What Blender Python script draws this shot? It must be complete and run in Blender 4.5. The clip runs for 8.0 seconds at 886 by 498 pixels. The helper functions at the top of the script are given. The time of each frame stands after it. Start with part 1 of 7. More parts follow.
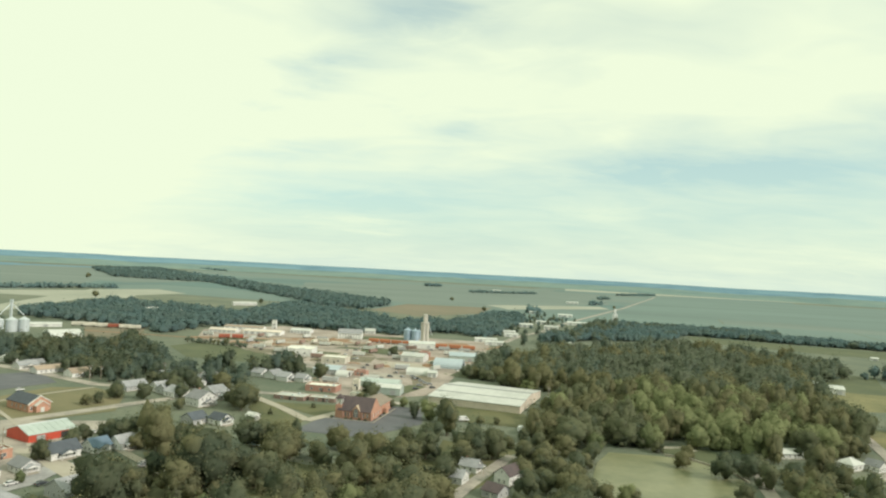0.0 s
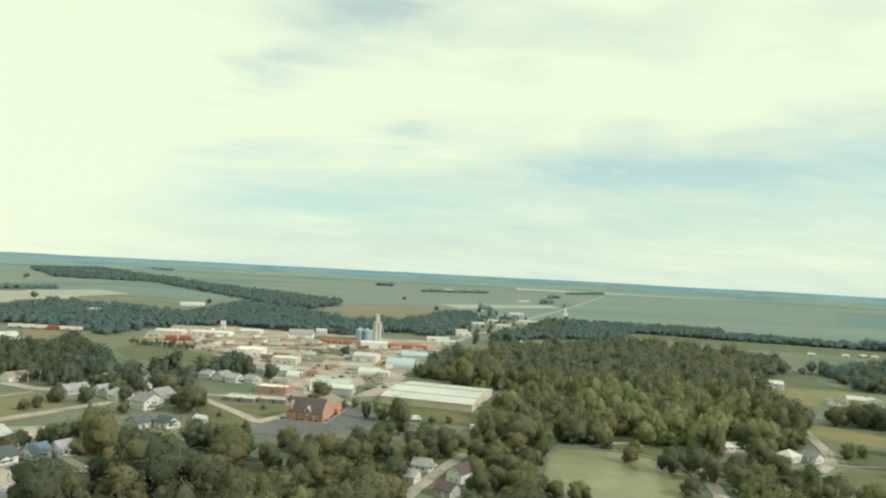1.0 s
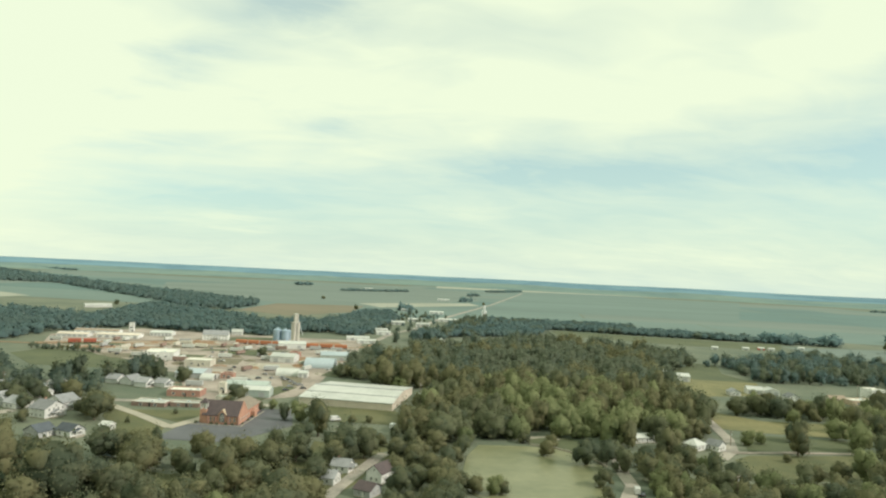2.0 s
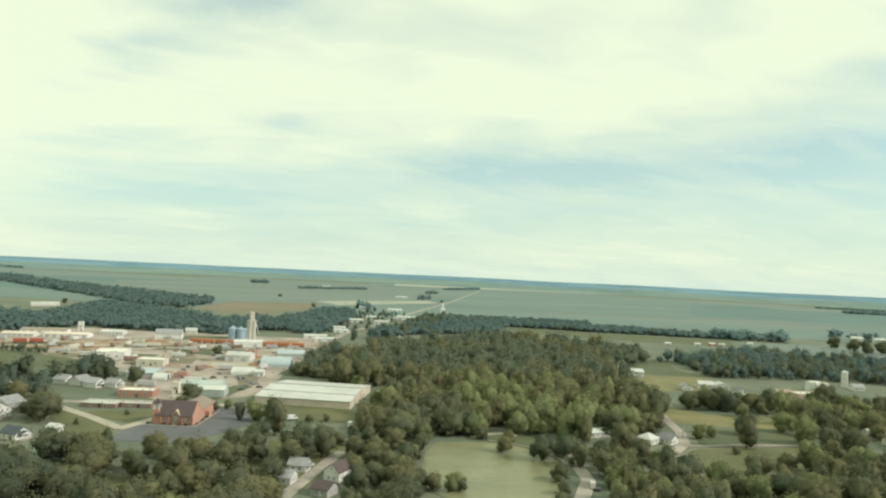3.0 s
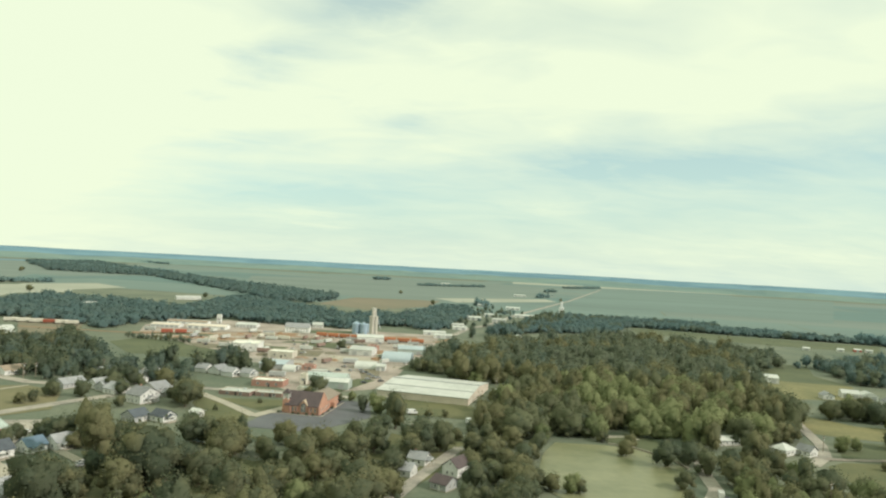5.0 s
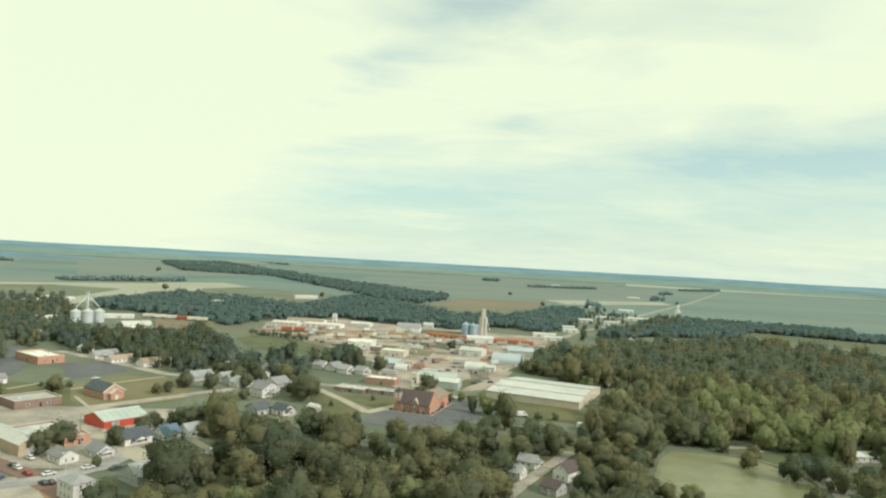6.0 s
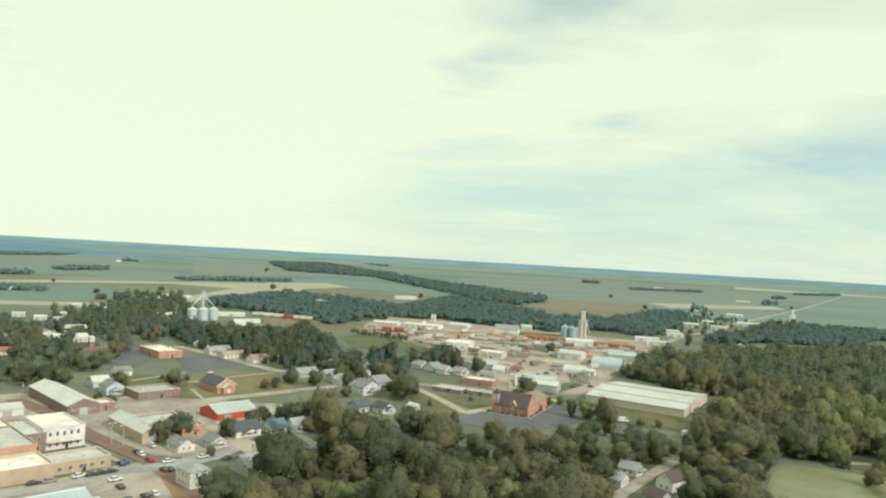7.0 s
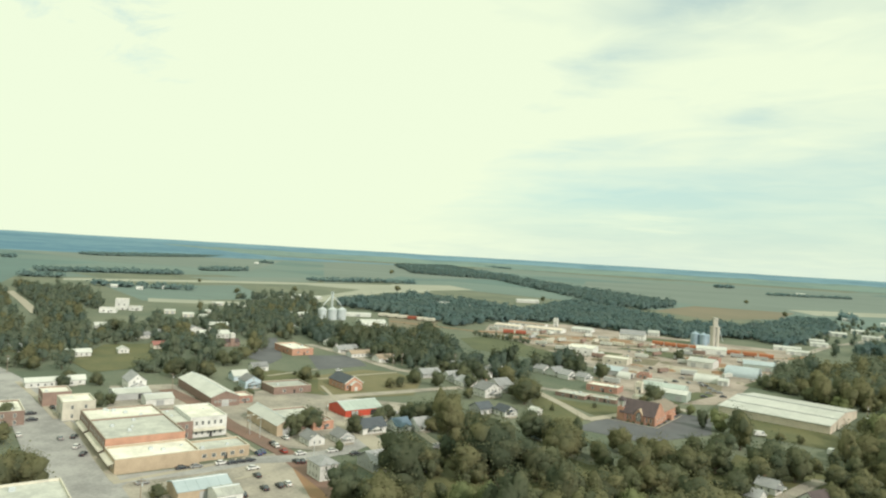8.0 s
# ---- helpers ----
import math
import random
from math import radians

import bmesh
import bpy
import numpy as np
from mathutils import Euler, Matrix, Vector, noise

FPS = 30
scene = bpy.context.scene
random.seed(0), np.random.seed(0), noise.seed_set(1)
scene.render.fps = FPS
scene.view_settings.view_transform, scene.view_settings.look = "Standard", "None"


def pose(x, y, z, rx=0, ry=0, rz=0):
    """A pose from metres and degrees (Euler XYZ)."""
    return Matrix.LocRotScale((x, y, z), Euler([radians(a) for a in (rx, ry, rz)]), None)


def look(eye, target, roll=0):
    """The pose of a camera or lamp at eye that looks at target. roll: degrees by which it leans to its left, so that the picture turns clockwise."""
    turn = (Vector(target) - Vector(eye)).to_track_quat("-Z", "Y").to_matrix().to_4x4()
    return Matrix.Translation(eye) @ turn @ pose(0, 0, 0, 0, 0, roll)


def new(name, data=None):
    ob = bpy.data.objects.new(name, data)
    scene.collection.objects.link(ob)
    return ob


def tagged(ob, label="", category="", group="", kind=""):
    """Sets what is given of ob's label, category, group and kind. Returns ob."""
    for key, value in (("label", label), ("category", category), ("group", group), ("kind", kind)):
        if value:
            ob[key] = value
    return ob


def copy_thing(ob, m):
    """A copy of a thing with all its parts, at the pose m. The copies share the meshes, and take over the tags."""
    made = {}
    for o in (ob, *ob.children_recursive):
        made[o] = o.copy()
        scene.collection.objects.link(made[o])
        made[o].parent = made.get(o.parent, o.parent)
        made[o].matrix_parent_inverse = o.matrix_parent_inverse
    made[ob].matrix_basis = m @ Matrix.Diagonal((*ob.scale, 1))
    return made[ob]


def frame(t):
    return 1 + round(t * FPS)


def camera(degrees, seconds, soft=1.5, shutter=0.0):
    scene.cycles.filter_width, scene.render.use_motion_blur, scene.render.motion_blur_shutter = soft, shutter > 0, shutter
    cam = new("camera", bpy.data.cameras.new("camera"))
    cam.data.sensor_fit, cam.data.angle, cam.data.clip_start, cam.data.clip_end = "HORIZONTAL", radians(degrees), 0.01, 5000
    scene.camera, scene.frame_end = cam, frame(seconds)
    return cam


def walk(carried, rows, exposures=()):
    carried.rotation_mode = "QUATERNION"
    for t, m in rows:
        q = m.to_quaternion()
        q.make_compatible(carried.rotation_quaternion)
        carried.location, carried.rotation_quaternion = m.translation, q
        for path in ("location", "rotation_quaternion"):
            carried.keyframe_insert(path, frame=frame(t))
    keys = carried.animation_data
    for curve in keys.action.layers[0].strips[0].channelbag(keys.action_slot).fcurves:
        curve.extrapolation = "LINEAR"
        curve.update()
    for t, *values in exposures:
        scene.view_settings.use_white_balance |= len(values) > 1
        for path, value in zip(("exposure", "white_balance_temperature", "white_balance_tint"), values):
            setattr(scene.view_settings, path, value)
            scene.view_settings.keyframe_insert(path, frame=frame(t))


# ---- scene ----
H = 82.0                                     # the camera's height over the ground

# ---- camera ----
cam = camera(64.48, 8.0, soft=2.2)


def turn(yaw, pitch, lean):
    return pose(0, 0, H, 90 + pitch, 0, yaw) @ pose(0, 0, 0, 0, 0, lean)


walk(cam, [
    (0.0, turn(-0.000, 1.637, 3.074)),
    (0.5, turn(-1.495, 1.682, 3.067)),
    (1.0, turn(-3.880, 1.793, 2.997)),
    (1.5, turn(-7.702, 1.946, 2.866)),
    (2.0, turn(-10.390, 2.003, 2.774)),
    (3.5, turn(-14.314, 1.935, 2.760)),
    (4.0, turn(-14.018, 1.882, 2.785)),
    (4.5, turn(-9.698, 1.637, 2.833)),
    (4.7, turn(-6.947, 1.503, 2.945)),
    (5.8, turn(1.765, 1.075, 3.143)),
    (6.0, turn(4.700, 0.935, 3.166)),
    (6.5, turn(9.485, 0.732, 3.299)),
    (7.0, turn(12.665, 0.611, 3.242)),
    (7.5, turn(17.484, 0.437, 3.272)),
    (8.0, turn(22.570, 0.270, 3.358)),
], exposures=((0.0, 0.0, 6500, 10), (8.0, 0.0, 6500, 10)))

# ---- world and sun ----
SUN_AZ, SUN_EL = -114.0, 33.0                # degrees: azimuth from +y to the left, height
world = bpy.data.worlds.new("sky")
scene.world = world
world.use_nodes = True


def make_sky():
    nt = world.node_tree
    nt.nodes.clear()
    N, L = nt.nodes.new, nt.links.new

    def math_node(op, a, b=None, c=None, clamp=False):
        n = N("ShaderNodeMath")
        n.operation, n.use_clamp = op, clamp
        for i, v in enumerate((a, b, c)):
            if v is None:
                continue
            if isinstance(v, (int, float)):
                n.inputs[i].default_value = v
            else:
                L(v, n.inputs[i])
        return n.outputs[0]

    sky = N("ShaderNodeTexSky")
    sky.sky_type, sky.sun_disc = "NISHITA", False
    sky.sun_elevation, sky.sun_rotation = radians(SUN_EL), radians(-SUN_AZ)
    sky.air_density, sky.dust_density, sky.ozone_density = 1.0, 0.6, 1.0
    tc = N("ShaderNodeTexCoord")
    sep = N("ShaderNodeSeparateXYZ")
    L(tc.outputs["Generated"], sep.inputs[0])
    x, y, z = sep.outputs
    up = math_node("MAXIMUM", z, 0.0)
    den = math_node("ADD", up, 0.16)
    comb = N("ShaderNodeCombineXYZ")
    L(math_node("DIVIDE", x, den), comb.inputs[0])
    L(math_node("DIVIDE", y, den), comb.inputs[1])
    mp = N("ShaderNodeMapping")
    mp.inputs["Rotation"].default_value = (0, 0, radians(14))
    mp.inputs["Location"].default_value = (3.1, 1.7, 0)
    mp.inputs["Scale"].default_value = (0.8, 1.25, 1.0)
    L(comb.outputs[0], mp.inputs[0])

    def fbm(scale, detail, rough, dist):
        n = N("ShaderNodeTexNoise")
        n.inputs["Scale"].default_value = scale
        n.inputs["Detail"].default_value = detail
        n.inputs["Roughness"].default_value = rough
        n.inputs["Distortion"].default_value = dist
        L(mp.outputs[0], n.inputs["Vector"])
        return n.outputs["Fac"]

    big, fine = fbm(1.0, 4.0, 0.5, 0.7), fbm(3.0, 3.0, 0.5, 1.0)
    # bearing to the left and height over the horizon, in degrees, shaken a little by the clouds' own noise
    side = math_node("MULTIPLY", math_node("ARCTAN2", math_node("MULTIPLY", x, -1.0), y), 57.3)
    high = math_node("MULTIPLY", math_node("ARCSINE", z), 57.3)
    side_s = math_node("ADD", side, math_node("MULTIPLY", math_node("SUBTRACT", fbm(1.3, 5.0, 0.62, 0.3), 0.5), 8.0))
    high_s = math_node("ADD", high, math_node("MULTIPLY", math_node("SUBTRACT", fbm(1.9, 5.0, 0.62, 0.3), 0.5), 3.0))

    def smooth(value, lo, hi, to_lo, to_hi):
        r = N("ShaderNodeMapRange")
        r.interpolation_type = "SMOOTHSTEP"
        for k, v in ((1, lo), (2, hi), (3, to_lo), (4, to_hi)):
            r.inputs[k].default_value = v
        L(value, r.inputs[0])
        return r.outputs[0]

    ragged = fbm(4.2, 5.0, 0.65, 0.6)
    # a thick cream veil, thinner and bluer in a belt low over the horizon that widens to the right
    edge = math_node("SUBTRACT", high_s, math_node("SUBTRACT", 7.6, math_node("MULTIPLY", side, 0.13)))
    s = smooth(edge, -3.6, 4.4, 0.32, 0.93)
    s = math_node("ADD", s, smooth(high, 0.0, 4.0, 0.22, 0.0))
    s = math_node("ADD", s, smooth(side_s, 10.0, 32.0, 0.0, 0.62))
    # overhead the cloud breaks up and lets the sun through
    s = math_node("SUBTRACT", s, smooth(up, 0.42, 0.95, 0.0, 0.34))
    calm = smooth(high, 0.0, 12.0, 0.66, 1.0)
    s = math_node("ADD", s, math_node("MULTIPLY", calm, math_node("ADD", math_node("MULTIPLY", math_node("SUBTRACT", big, 0.5), 1.05), math_node("MULTIPLY", math_node("SUBTRACT", fine, 0.5), 0.62))))
    # breaks in the veil, and two thicker banks: bearing, height, half widths, tilt, depth
    for az, el, wide, tall, tilt, depth in (
            (9.6, 15.4, 4.0, 1.5, -0.20, 0.42), (2.0, 20.0, 7.5, 2.4, 0.0, 0.36), (15.0, 12.2, 2.6, 1.0, -0.35, 0.26),
            (-1.0, 11.3, 3.2, 0.9, 0.0, 0.34), (13.7, 8.4, 4.4, 0.8, -0.12, 0.26), (-14.0, 8.3, 6.5, 1.3, 0.0, 0.34),
            (-25.4, 8.6, 5.5, 1.3, 0.0, 0.30), (9.0, 5.0, 7.5, 1.0, -0.06, 0.22), (-40.0, 9.2, 7.0, 1.6, 0.0, 0.28),
            (-44.0, 15.0, 5.0, 1.2, 0.0, 0.20), (-12.4, 5.2, 4.4, 0.8, 0.0, -0.26), (-33.0, 4.4, 8.0, 1.0, 0.0, -0.16), (51.0, 18.0, 12.0, 8.0, 0.2, 0.88),
            (6.0, 3.2, 6.0, 0.45, 0.0, -0.30), (-34.0, 2.2, 15.0, 1.3, 0.0, -0.26)):
        u = math_node("SUBTRACT", side_s, az)
        v = math_node("SUBTRACT", math_node("SUBTRACT", high_s, el), math_node("MULTIPLY", u, tilt))
        q = math_node("ADD", math_node("POWER", math_node("ABSOLUTE", math_node("DIVIDE", u, wide)), 2.0), math_node("POWER", math_node("ABSOLUTE", math_node("DIVIDE", v, tall)), 2.0))
        s = math_node("SUBTRACT", s, math_node("MULTIPLY", math_node("POWER", 2.718, math_node("MULTIPLY", q, -1.0)), math_node("MULTIPLY", math_node("ADD", math_node("MULTIPLY", math_node("SUBTRACT", ragged, 0.5), 2.6), 1.0), depth)))
    mask = math_node("MAXIMUM", math_node("MINIMUM", s, 0.98), 0.10)
    haze_mask = math_node("MULTIPLY", math_node("POWER", 2.718, math_node("MULTIPLY", up, -9.0)), 0.62)
    haze_mask = math_node("ADD", haze_mask, 0.36)
    tint = N("ShaderNodeMix")
    tint.data_type, tint.blend_type = "RGBA", "MULTIPLY"
    tint.inputs[0].default_value = 1.0
    tint.inputs[7].default_value = (0.90, 1.08, 0.88, 1)
    L(sky.outputs[0], tint.inputs[6])
    clear, haze, cloud, out = N("ShaderNodeBackground"), N("ShaderNodeBackground"), N("ShaderNodeBackground"), N("ShaderNodeOutputWorld")
    mix, veil = N("ShaderNodeMixShader"), N("ShaderNodeMixShader")
    L(tint.outputs[2], clear.inputs[0])
    clear.inputs[1].default_value = 0.15
    haze.inputs[0].default_value = (0.55, 0.72, 0.68, 1)
    cloud.inputs[0].default_value = (0.885, 0.985, 0.735, 1)
    # as under any veil of cloud, the sky grows brighter towards the zenith
    zenith = math_node("MULTIPLY", math_node("SUBTRACT", up, 0.46), 2.2, clamp=True)
    L(math_node("ADD", math_node("MULTIPLY", zenith, 0.25), 1.0), cloud.inputs[1])
    L(haze_mask, veil.inputs[0])
    L(clear.outputs[0], veil.inputs[1])
    L(haze.outputs[0], veil.inputs[2])
    L(mask, mix.inputs[0])
    L(veil.outputs[0], mix.inputs[1])
    L(cloud.outputs[0], mix.inputs[2])
    L(mix.outputs[0], out.inputs[0])


make_sky()
sun = new("sun", bpy.data.lights.new("sun", "SUN"))
sun.data.energy, sun.data.angle, sun.data.color = 3.1, radians(2.5), (1.0, 0.91, 0.82)
sun.matrix_world = look((0, 0, 300), (300 * math.sin(radians(SUN_AZ)) , -300 * math.cos(radians(SUN_AZ)), 300 - 300 * math.tan(radians(SUN_EL))))


# ---- materials ----
def mat(name, color, second=None, rough=0.8, metal=0.0, scale=0.3, fine=6.0, bump=0.2, vary=0.0, spec=0.3, stretch=None, span=(0.50, 0.95)):
    """Two colours mixed by two scales of noise, with a fine relief. vary: how much objects differ in brightness."""
    m = bpy.data.materials.new(name)
    m.use_nodes = True
    nt = m.node_tree
    N, L = nt.nodes.new, nt.links.new
    b = nt.nodes["Principled BSDF"]
    second = second or tuple(c * 0.72 for c in color)
    geo = N("ShaderNodeNewGeometry")
    vec = geo.outputs["Position"]
    if stretch:
        mp = N("ShaderNodeMapping")
        mp.inputs["Rotation"].default_value = (0, 0, radians(stretch[0]))
        mp.inputs["Scale"].default_value = stretch[1:]
        L(vec, mp.inputs[0])
        vec = mp.outputs[0]
    n1, n2 = N("ShaderNodeTexNoise"), N("ShaderNodeTexNoise")
    for n, s, d in ((n1, scale, 4.0), (n2, fine, 3.0)):
        n.inputs["Scale"].default_value, n.inputs["Detail"].default_value, n.inputs["Roughness"].default_value = s, d, 0.6
        L(vec, n.inputs["Vector"])
    add = N("ShaderNodeMath")
    add.operation = "MULTIPLY_ADD"
    L(n2.outputs["Fac"], add.inputs[0])
    add.inputs[1].default_value = 0.45
    L(n1.outputs["Fac"], add.inputs[2])
    mr = N("ShaderNodeMapRange")
    for k, v in ((1, span[0]), (2, span[1])):
        mr.inputs[k].default_value = v
    L(add.outputs[0], mr.inputs[0])
    mix = N("ShaderNodeMix")
    mix.data_type = "RGBA"
    mix.inputs[6].default_value, mix.inputs[7].default_value = (*color, 1), (*second, 1)
    L(mr.outputs[0], mix.inputs[0])
    col = mix.outputs[2]
    if vary:
        oi, hsv = N("ShaderNodeObjectInfo"), N("ShaderNodeHueSaturation")
        mv = N("ShaderNodeMapRange")
        mv.inputs[3].default_value, mv.inputs[4].default_value = 1 - vary, 1 + vary
        L(oi.outputs["Random"], mv.inputs[0])
        L(mv.outputs[0], hsv.inputs["Value"])
        L(col, hsv.inputs["Color"])
        col = hsv.outputs[0]
    L(col, b.inputs["Base Color"])
    b.inputs["Roughness"].default_value, b.inputs["Metallic"].default_value = rough, metal
    b.inputs["Specular IOR Level"].default_value = spec
    if bump:
        bp = N("ShaderNodeBump")
        bp.inputs["Strength"].default_value, bp.inputs["Distance"].default_value = bump, 0.05
        L(n2.outputs["Fac"], bp.inputs["Height"])
        L(bp.outputs[0], b.inputs["Normal"])
    return m


def leaf_mat(name, dark, mid, light, patch=0.07):
    """Foliage: a hue for each tree or patch, a shade for each clump of leaves, some light let through."""
    m = bpy.data.materials.new(name)
    m.use_nodes = True
    nt = m.node_tree
    nt.nodes.clear()
    N, L = nt.nodes.new, nt.links.new
    geo, oi = N("ShaderNodeNewGeometry"), N("ShaderNodeObjectInfo")
    n1 = N("ShaderNodeTexNoise")
    n1.inputs["Scale"].default_value, n1.inputs["Detail"].default_value = patch, 2.0
    L(geo.outputs["Position"], n1.inputs["Vector"])
    acc = N("ShaderNodeMath")
    acc.operation = "MULTIPLY_ADD"
    L(geo.outputs["Random Per Island"], acc.inputs[0])
    acc.inputs[1].default_value = 0.38
    L(n1.outputs["Fac"], acc.inputs[2])
    acc2 = N("ShaderNodeMath")
    acc2.operation = "MULTIPLY_ADD"
    L(oi.outputs["Random"], acc2.inputs[0])
    acc2.inputs[1].default_value = 0.35
    L(acc.outputs[0], acc2.inputs[2])
    ramp = N("ShaderNodeValToRGB")
    e = ramp.color_ramp.elements
    e[0].position, e[0].color = 0.40, (*dark, 1)
    e[1].position, e[1].color = 1.08, (*light, 1)
    k = e.new(0.74)
    k.color = (*mid, 1)
    L(acc2.outputs[0], ramp.inputs[0])
    di, tr, mx, out = N("ShaderNodeBsdfDiffuse"), N("ShaderNodeBsdfTranslucent"), N("ShaderNodeMixShader"), N("ShaderNodeOutputMaterial")
    L(ramp.outputs[0], di.inputs[0])
    L(ramp.outputs[0], tr.inputs[0])
    mx.inputs[0].default_value = 0.44
    L(di.outputs[0], mx.inputs[1])
    L(tr.outputs[0], mx.inputs[2])
    L(mx.outputs[0], out.inputs[0])
    return m


M = {}
M["ground"] = mat("ground_grass", (0.160, 0.172, 0.121), (0.095, 0.122, 0.086), scale=0.012, fine=0.35, bump=0.3, span=(0.58, 0.88))
M["lawn"] = mat("lawn", (0.134, 0.131, 0.062), (0.088, 0.101, 0.049), scale=0.04, fine=0.5, span=(0.58, 0.88))
M["pasture"] = mat("pasture", (0.110, 0.124, 0.064), (0.078, 0.094, 0.051), scale=0.03, fine=0.4, span=(0.58, 0.88))
M["hay"] = mat("hay", (0.220, 0.200, 0.096), (0.144, 0.144, 0.068), scale=0.03, fine=0.3, span=(0.58, 0.88))
M["dry_lawn"] = mat("dry_lawn", (0.189, 0.167, 0.092), (0.145, 0.141, 0.075), scale=0.04, fine=0.5, span=(0.58, 0.88))
# crop colours of soy and corn, shifted to blue-grey to paint in distance haze
M["soy"] = mat("hazed_soy_field", (0.145, 0.204, 0.182), (0.120, 0.169, 0.153), scale=0.004, fine=0.06, stretch=(8, 0.25, 1, 1), span=(0.58, 0.88))
M["soy_dark"] = mat("hazed_soy_field_dark", (0.110, 0.180, 0.168), (0.095, 0.152, 0.144), scale=0.004, fine=0.06, span=(0.58, 0.88))
M["corn"] = mat("hazed_corn_field", (0.166, 0.205, 0.180), (0.131, 0.169, 0.149), scale=0.004, fine=0.06, stretch=(8, 0.25, 1, 1), span=(0.58, 0.88))
M["stubble"] = mat("stubble_field", (0.345, 0.350, 0.285), (0.265, 0.280, 0.225), scale=0.008, fine=0.1)
M["soil"] = mat("ploughed_soil", (0.195, 0.165, 0.115), (0.155, 0.145, 0.098), scale=0.006, fine=0.1)
M["asphalt"] = mat("asphalt", (0.135, 0.14, 0.15), (0.10, 0.105, 0.115), scale=0.06, fine=1.5, span=(0.58, 0.88))
M["old_asphalt"] = mat("worn_asphalt", (0.39, 0.355, 0.30), (0.225, 0.21, 0.185), scale=0.06, fine=0.8, span=(0.58, 0.88))
M["street"] = mat("street_concrete", (0.37, 0.365, 0.355), (0.235, 0.232, 0.23), scale=0.07, fine=0.9, span=(0.58, 0.88))
M["brick_street"] = mat("brick_paving", (0.22, 0.135, 0.105), (0.17, 0.12, 0.10), scale=0.1, fine=2.0)
M["concrete"] = mat("concrete", (0.414, 0.378, 0.306), (0.324, 0.297, 0.243), scale=0.07, fine=1.5)
M["gravel"] = mat("gravel_yard", (0.408, 0.349, 0.302), (0.232, 0.201, 0.169), scale=0.030, fine=0.35, span=(0.58, 0.88))
M["dirt"] = mat("bare_red_dirt", (0.30, 0.17, 0.10), (0.24, 0.17, 0.10), scale=0.06, fine=0.7)
M["pond"] = mat("algae_pond", (0.230, 0.230, 0.133), (0.155, 0.167, 0.093), rough=0.38, scale=0.035, fine=0.25, bump=0.02, spec=0.3, span=(0.56, 0.90))
# aerial haze is put into the base colours of hills, plain and rise
M["far_hills"] = mat("hazed_hills", (0.150, 0.265, 0.318), (0.092, 0.18, 0.24), scale=0.0022, fine=0.012, bump=0, stretch=(0, 1, 1, 30), span=(0.62, 0.86))
M["hazed_plain"] = mat("hazed_plain", (0.175, 0.245, 0.212), (0.118, 0.188, 0.186), scale=0.0030, fine=0.012, bump=0, stretch=(0, 1, 1, 40), span=(0.60, 0.86))
M["far_rise"] = mat("hazed_wooded_rise", (0.120, 0.222, 0.272), (0.080, 0.172, 0.236), scale=0.0022, fine=0.012, bump=0, stretch=(0, 1, 1, 30), span=(0.64, 0.82))
M["brick"] = mat("red_brick", (0.40, 0.225, 0.175), (0.31, 0.18, 0.14), scale=0.5, fine=5, vary=0.12)
M["orange_brick"] = mat("orange_brick", (0.52, 0.29, 0.205), (0.38, 0.215, 0.155), scale=0.4, fine=4)
M["brown_brick"] = mat("brown_brick", (0.29, 0.205, 0.17), (0.22, 0.155, 0.13), scale=0.5, fine=5, vary=0.12)
M["tan_wall"] = mat("tan_stucco", (0.50, 0.40, 0.29), (0.38, 0.305, 0.22), scale=0.25, fine=2)
M["cream"] = mat("cream_wall", (0.62, 0.59, 0.50), (0.48, 0.455, 0.385), scale=0.25, fine=3, vary=0.08, span=(0.58, 0.88))
M["white"] = mat("white_siding", (0.69, 0.69, 0.66), (0.53, 0.535, 0.51), scale=0.3, fine=3, vary=0.12, span=(0.58, 0.88))
M["pale_blue"] = mat("pale_blue_siding", (0.50, 0.60, 0.66), (0.42, 0.52, 0.58), scale=0.3, fine=4)
M["grey_wall"] = mat("grey_siding", (0.42, 0.43, 0.42), (0.34, 0.35, 0.35), scale=0.3, fine=4, vary=0.1)
M["red_wall"] = mat("red_metal_wall", (0.52, 0.085, 0.05), (0.42, 0.07, 0.045), rough=0.5, scale=0.3, fine=3)
M["shingle"] = mat("grey_shingles", (0.317, 0.323, 0.329), (0.232, 0.238, 0.244), scale=0.35, fine=3, vary=0.28)
M["dark_shingle"] = mat("dark_shingles", (0.095, 0.11, 0.125), (0.07, 0.08, 0.095), scale=0.35, fine=3, vary=0.15)
M["brown_shingle"] = mat("brown_shingles", (0.112, 0.085, 0.086), (0.079, 0.064, 0.067), scale=0.35, fine=3)
M["tan_shingle"] = mat("tan_shingles", (0.36, 0.29, 0.22), (0.29, 0.23, 0.18), scale=0.35, fine=3, vary=0.1)
M["wing_shingle"] = mat("taupe_shingles", (0.27, 0.225, 0.18), (0.215, 0.18, 0.145), scale=0.35, fine=3)
M["red_shingle"] = mat("red_shingles", (0.33, 0.14, 0.12), (0.26, 0.12, 0.105), scale=0.35, fine=3)
M["blue_roof"] = mat("blue_roof", (0.135, 0.195, 0.255), (0.105, 0.155, 0.205), scale=0.35, fine=3)
M["membrane"] = mat("white_membrane_roof", (0.80, 0.79, 0.70), (0.58, 0.57, 0.50), scale=0.13, fine=1.0, span=(0.58, 0.88))
M["grey_roof"] = mat("grey_flat_roof", (0.52, 0.53, 0.48), (0.36, 0.37, 0.345), scale=0.13, fine=1.0, vary=0.12, span=(0.58, 0.88))
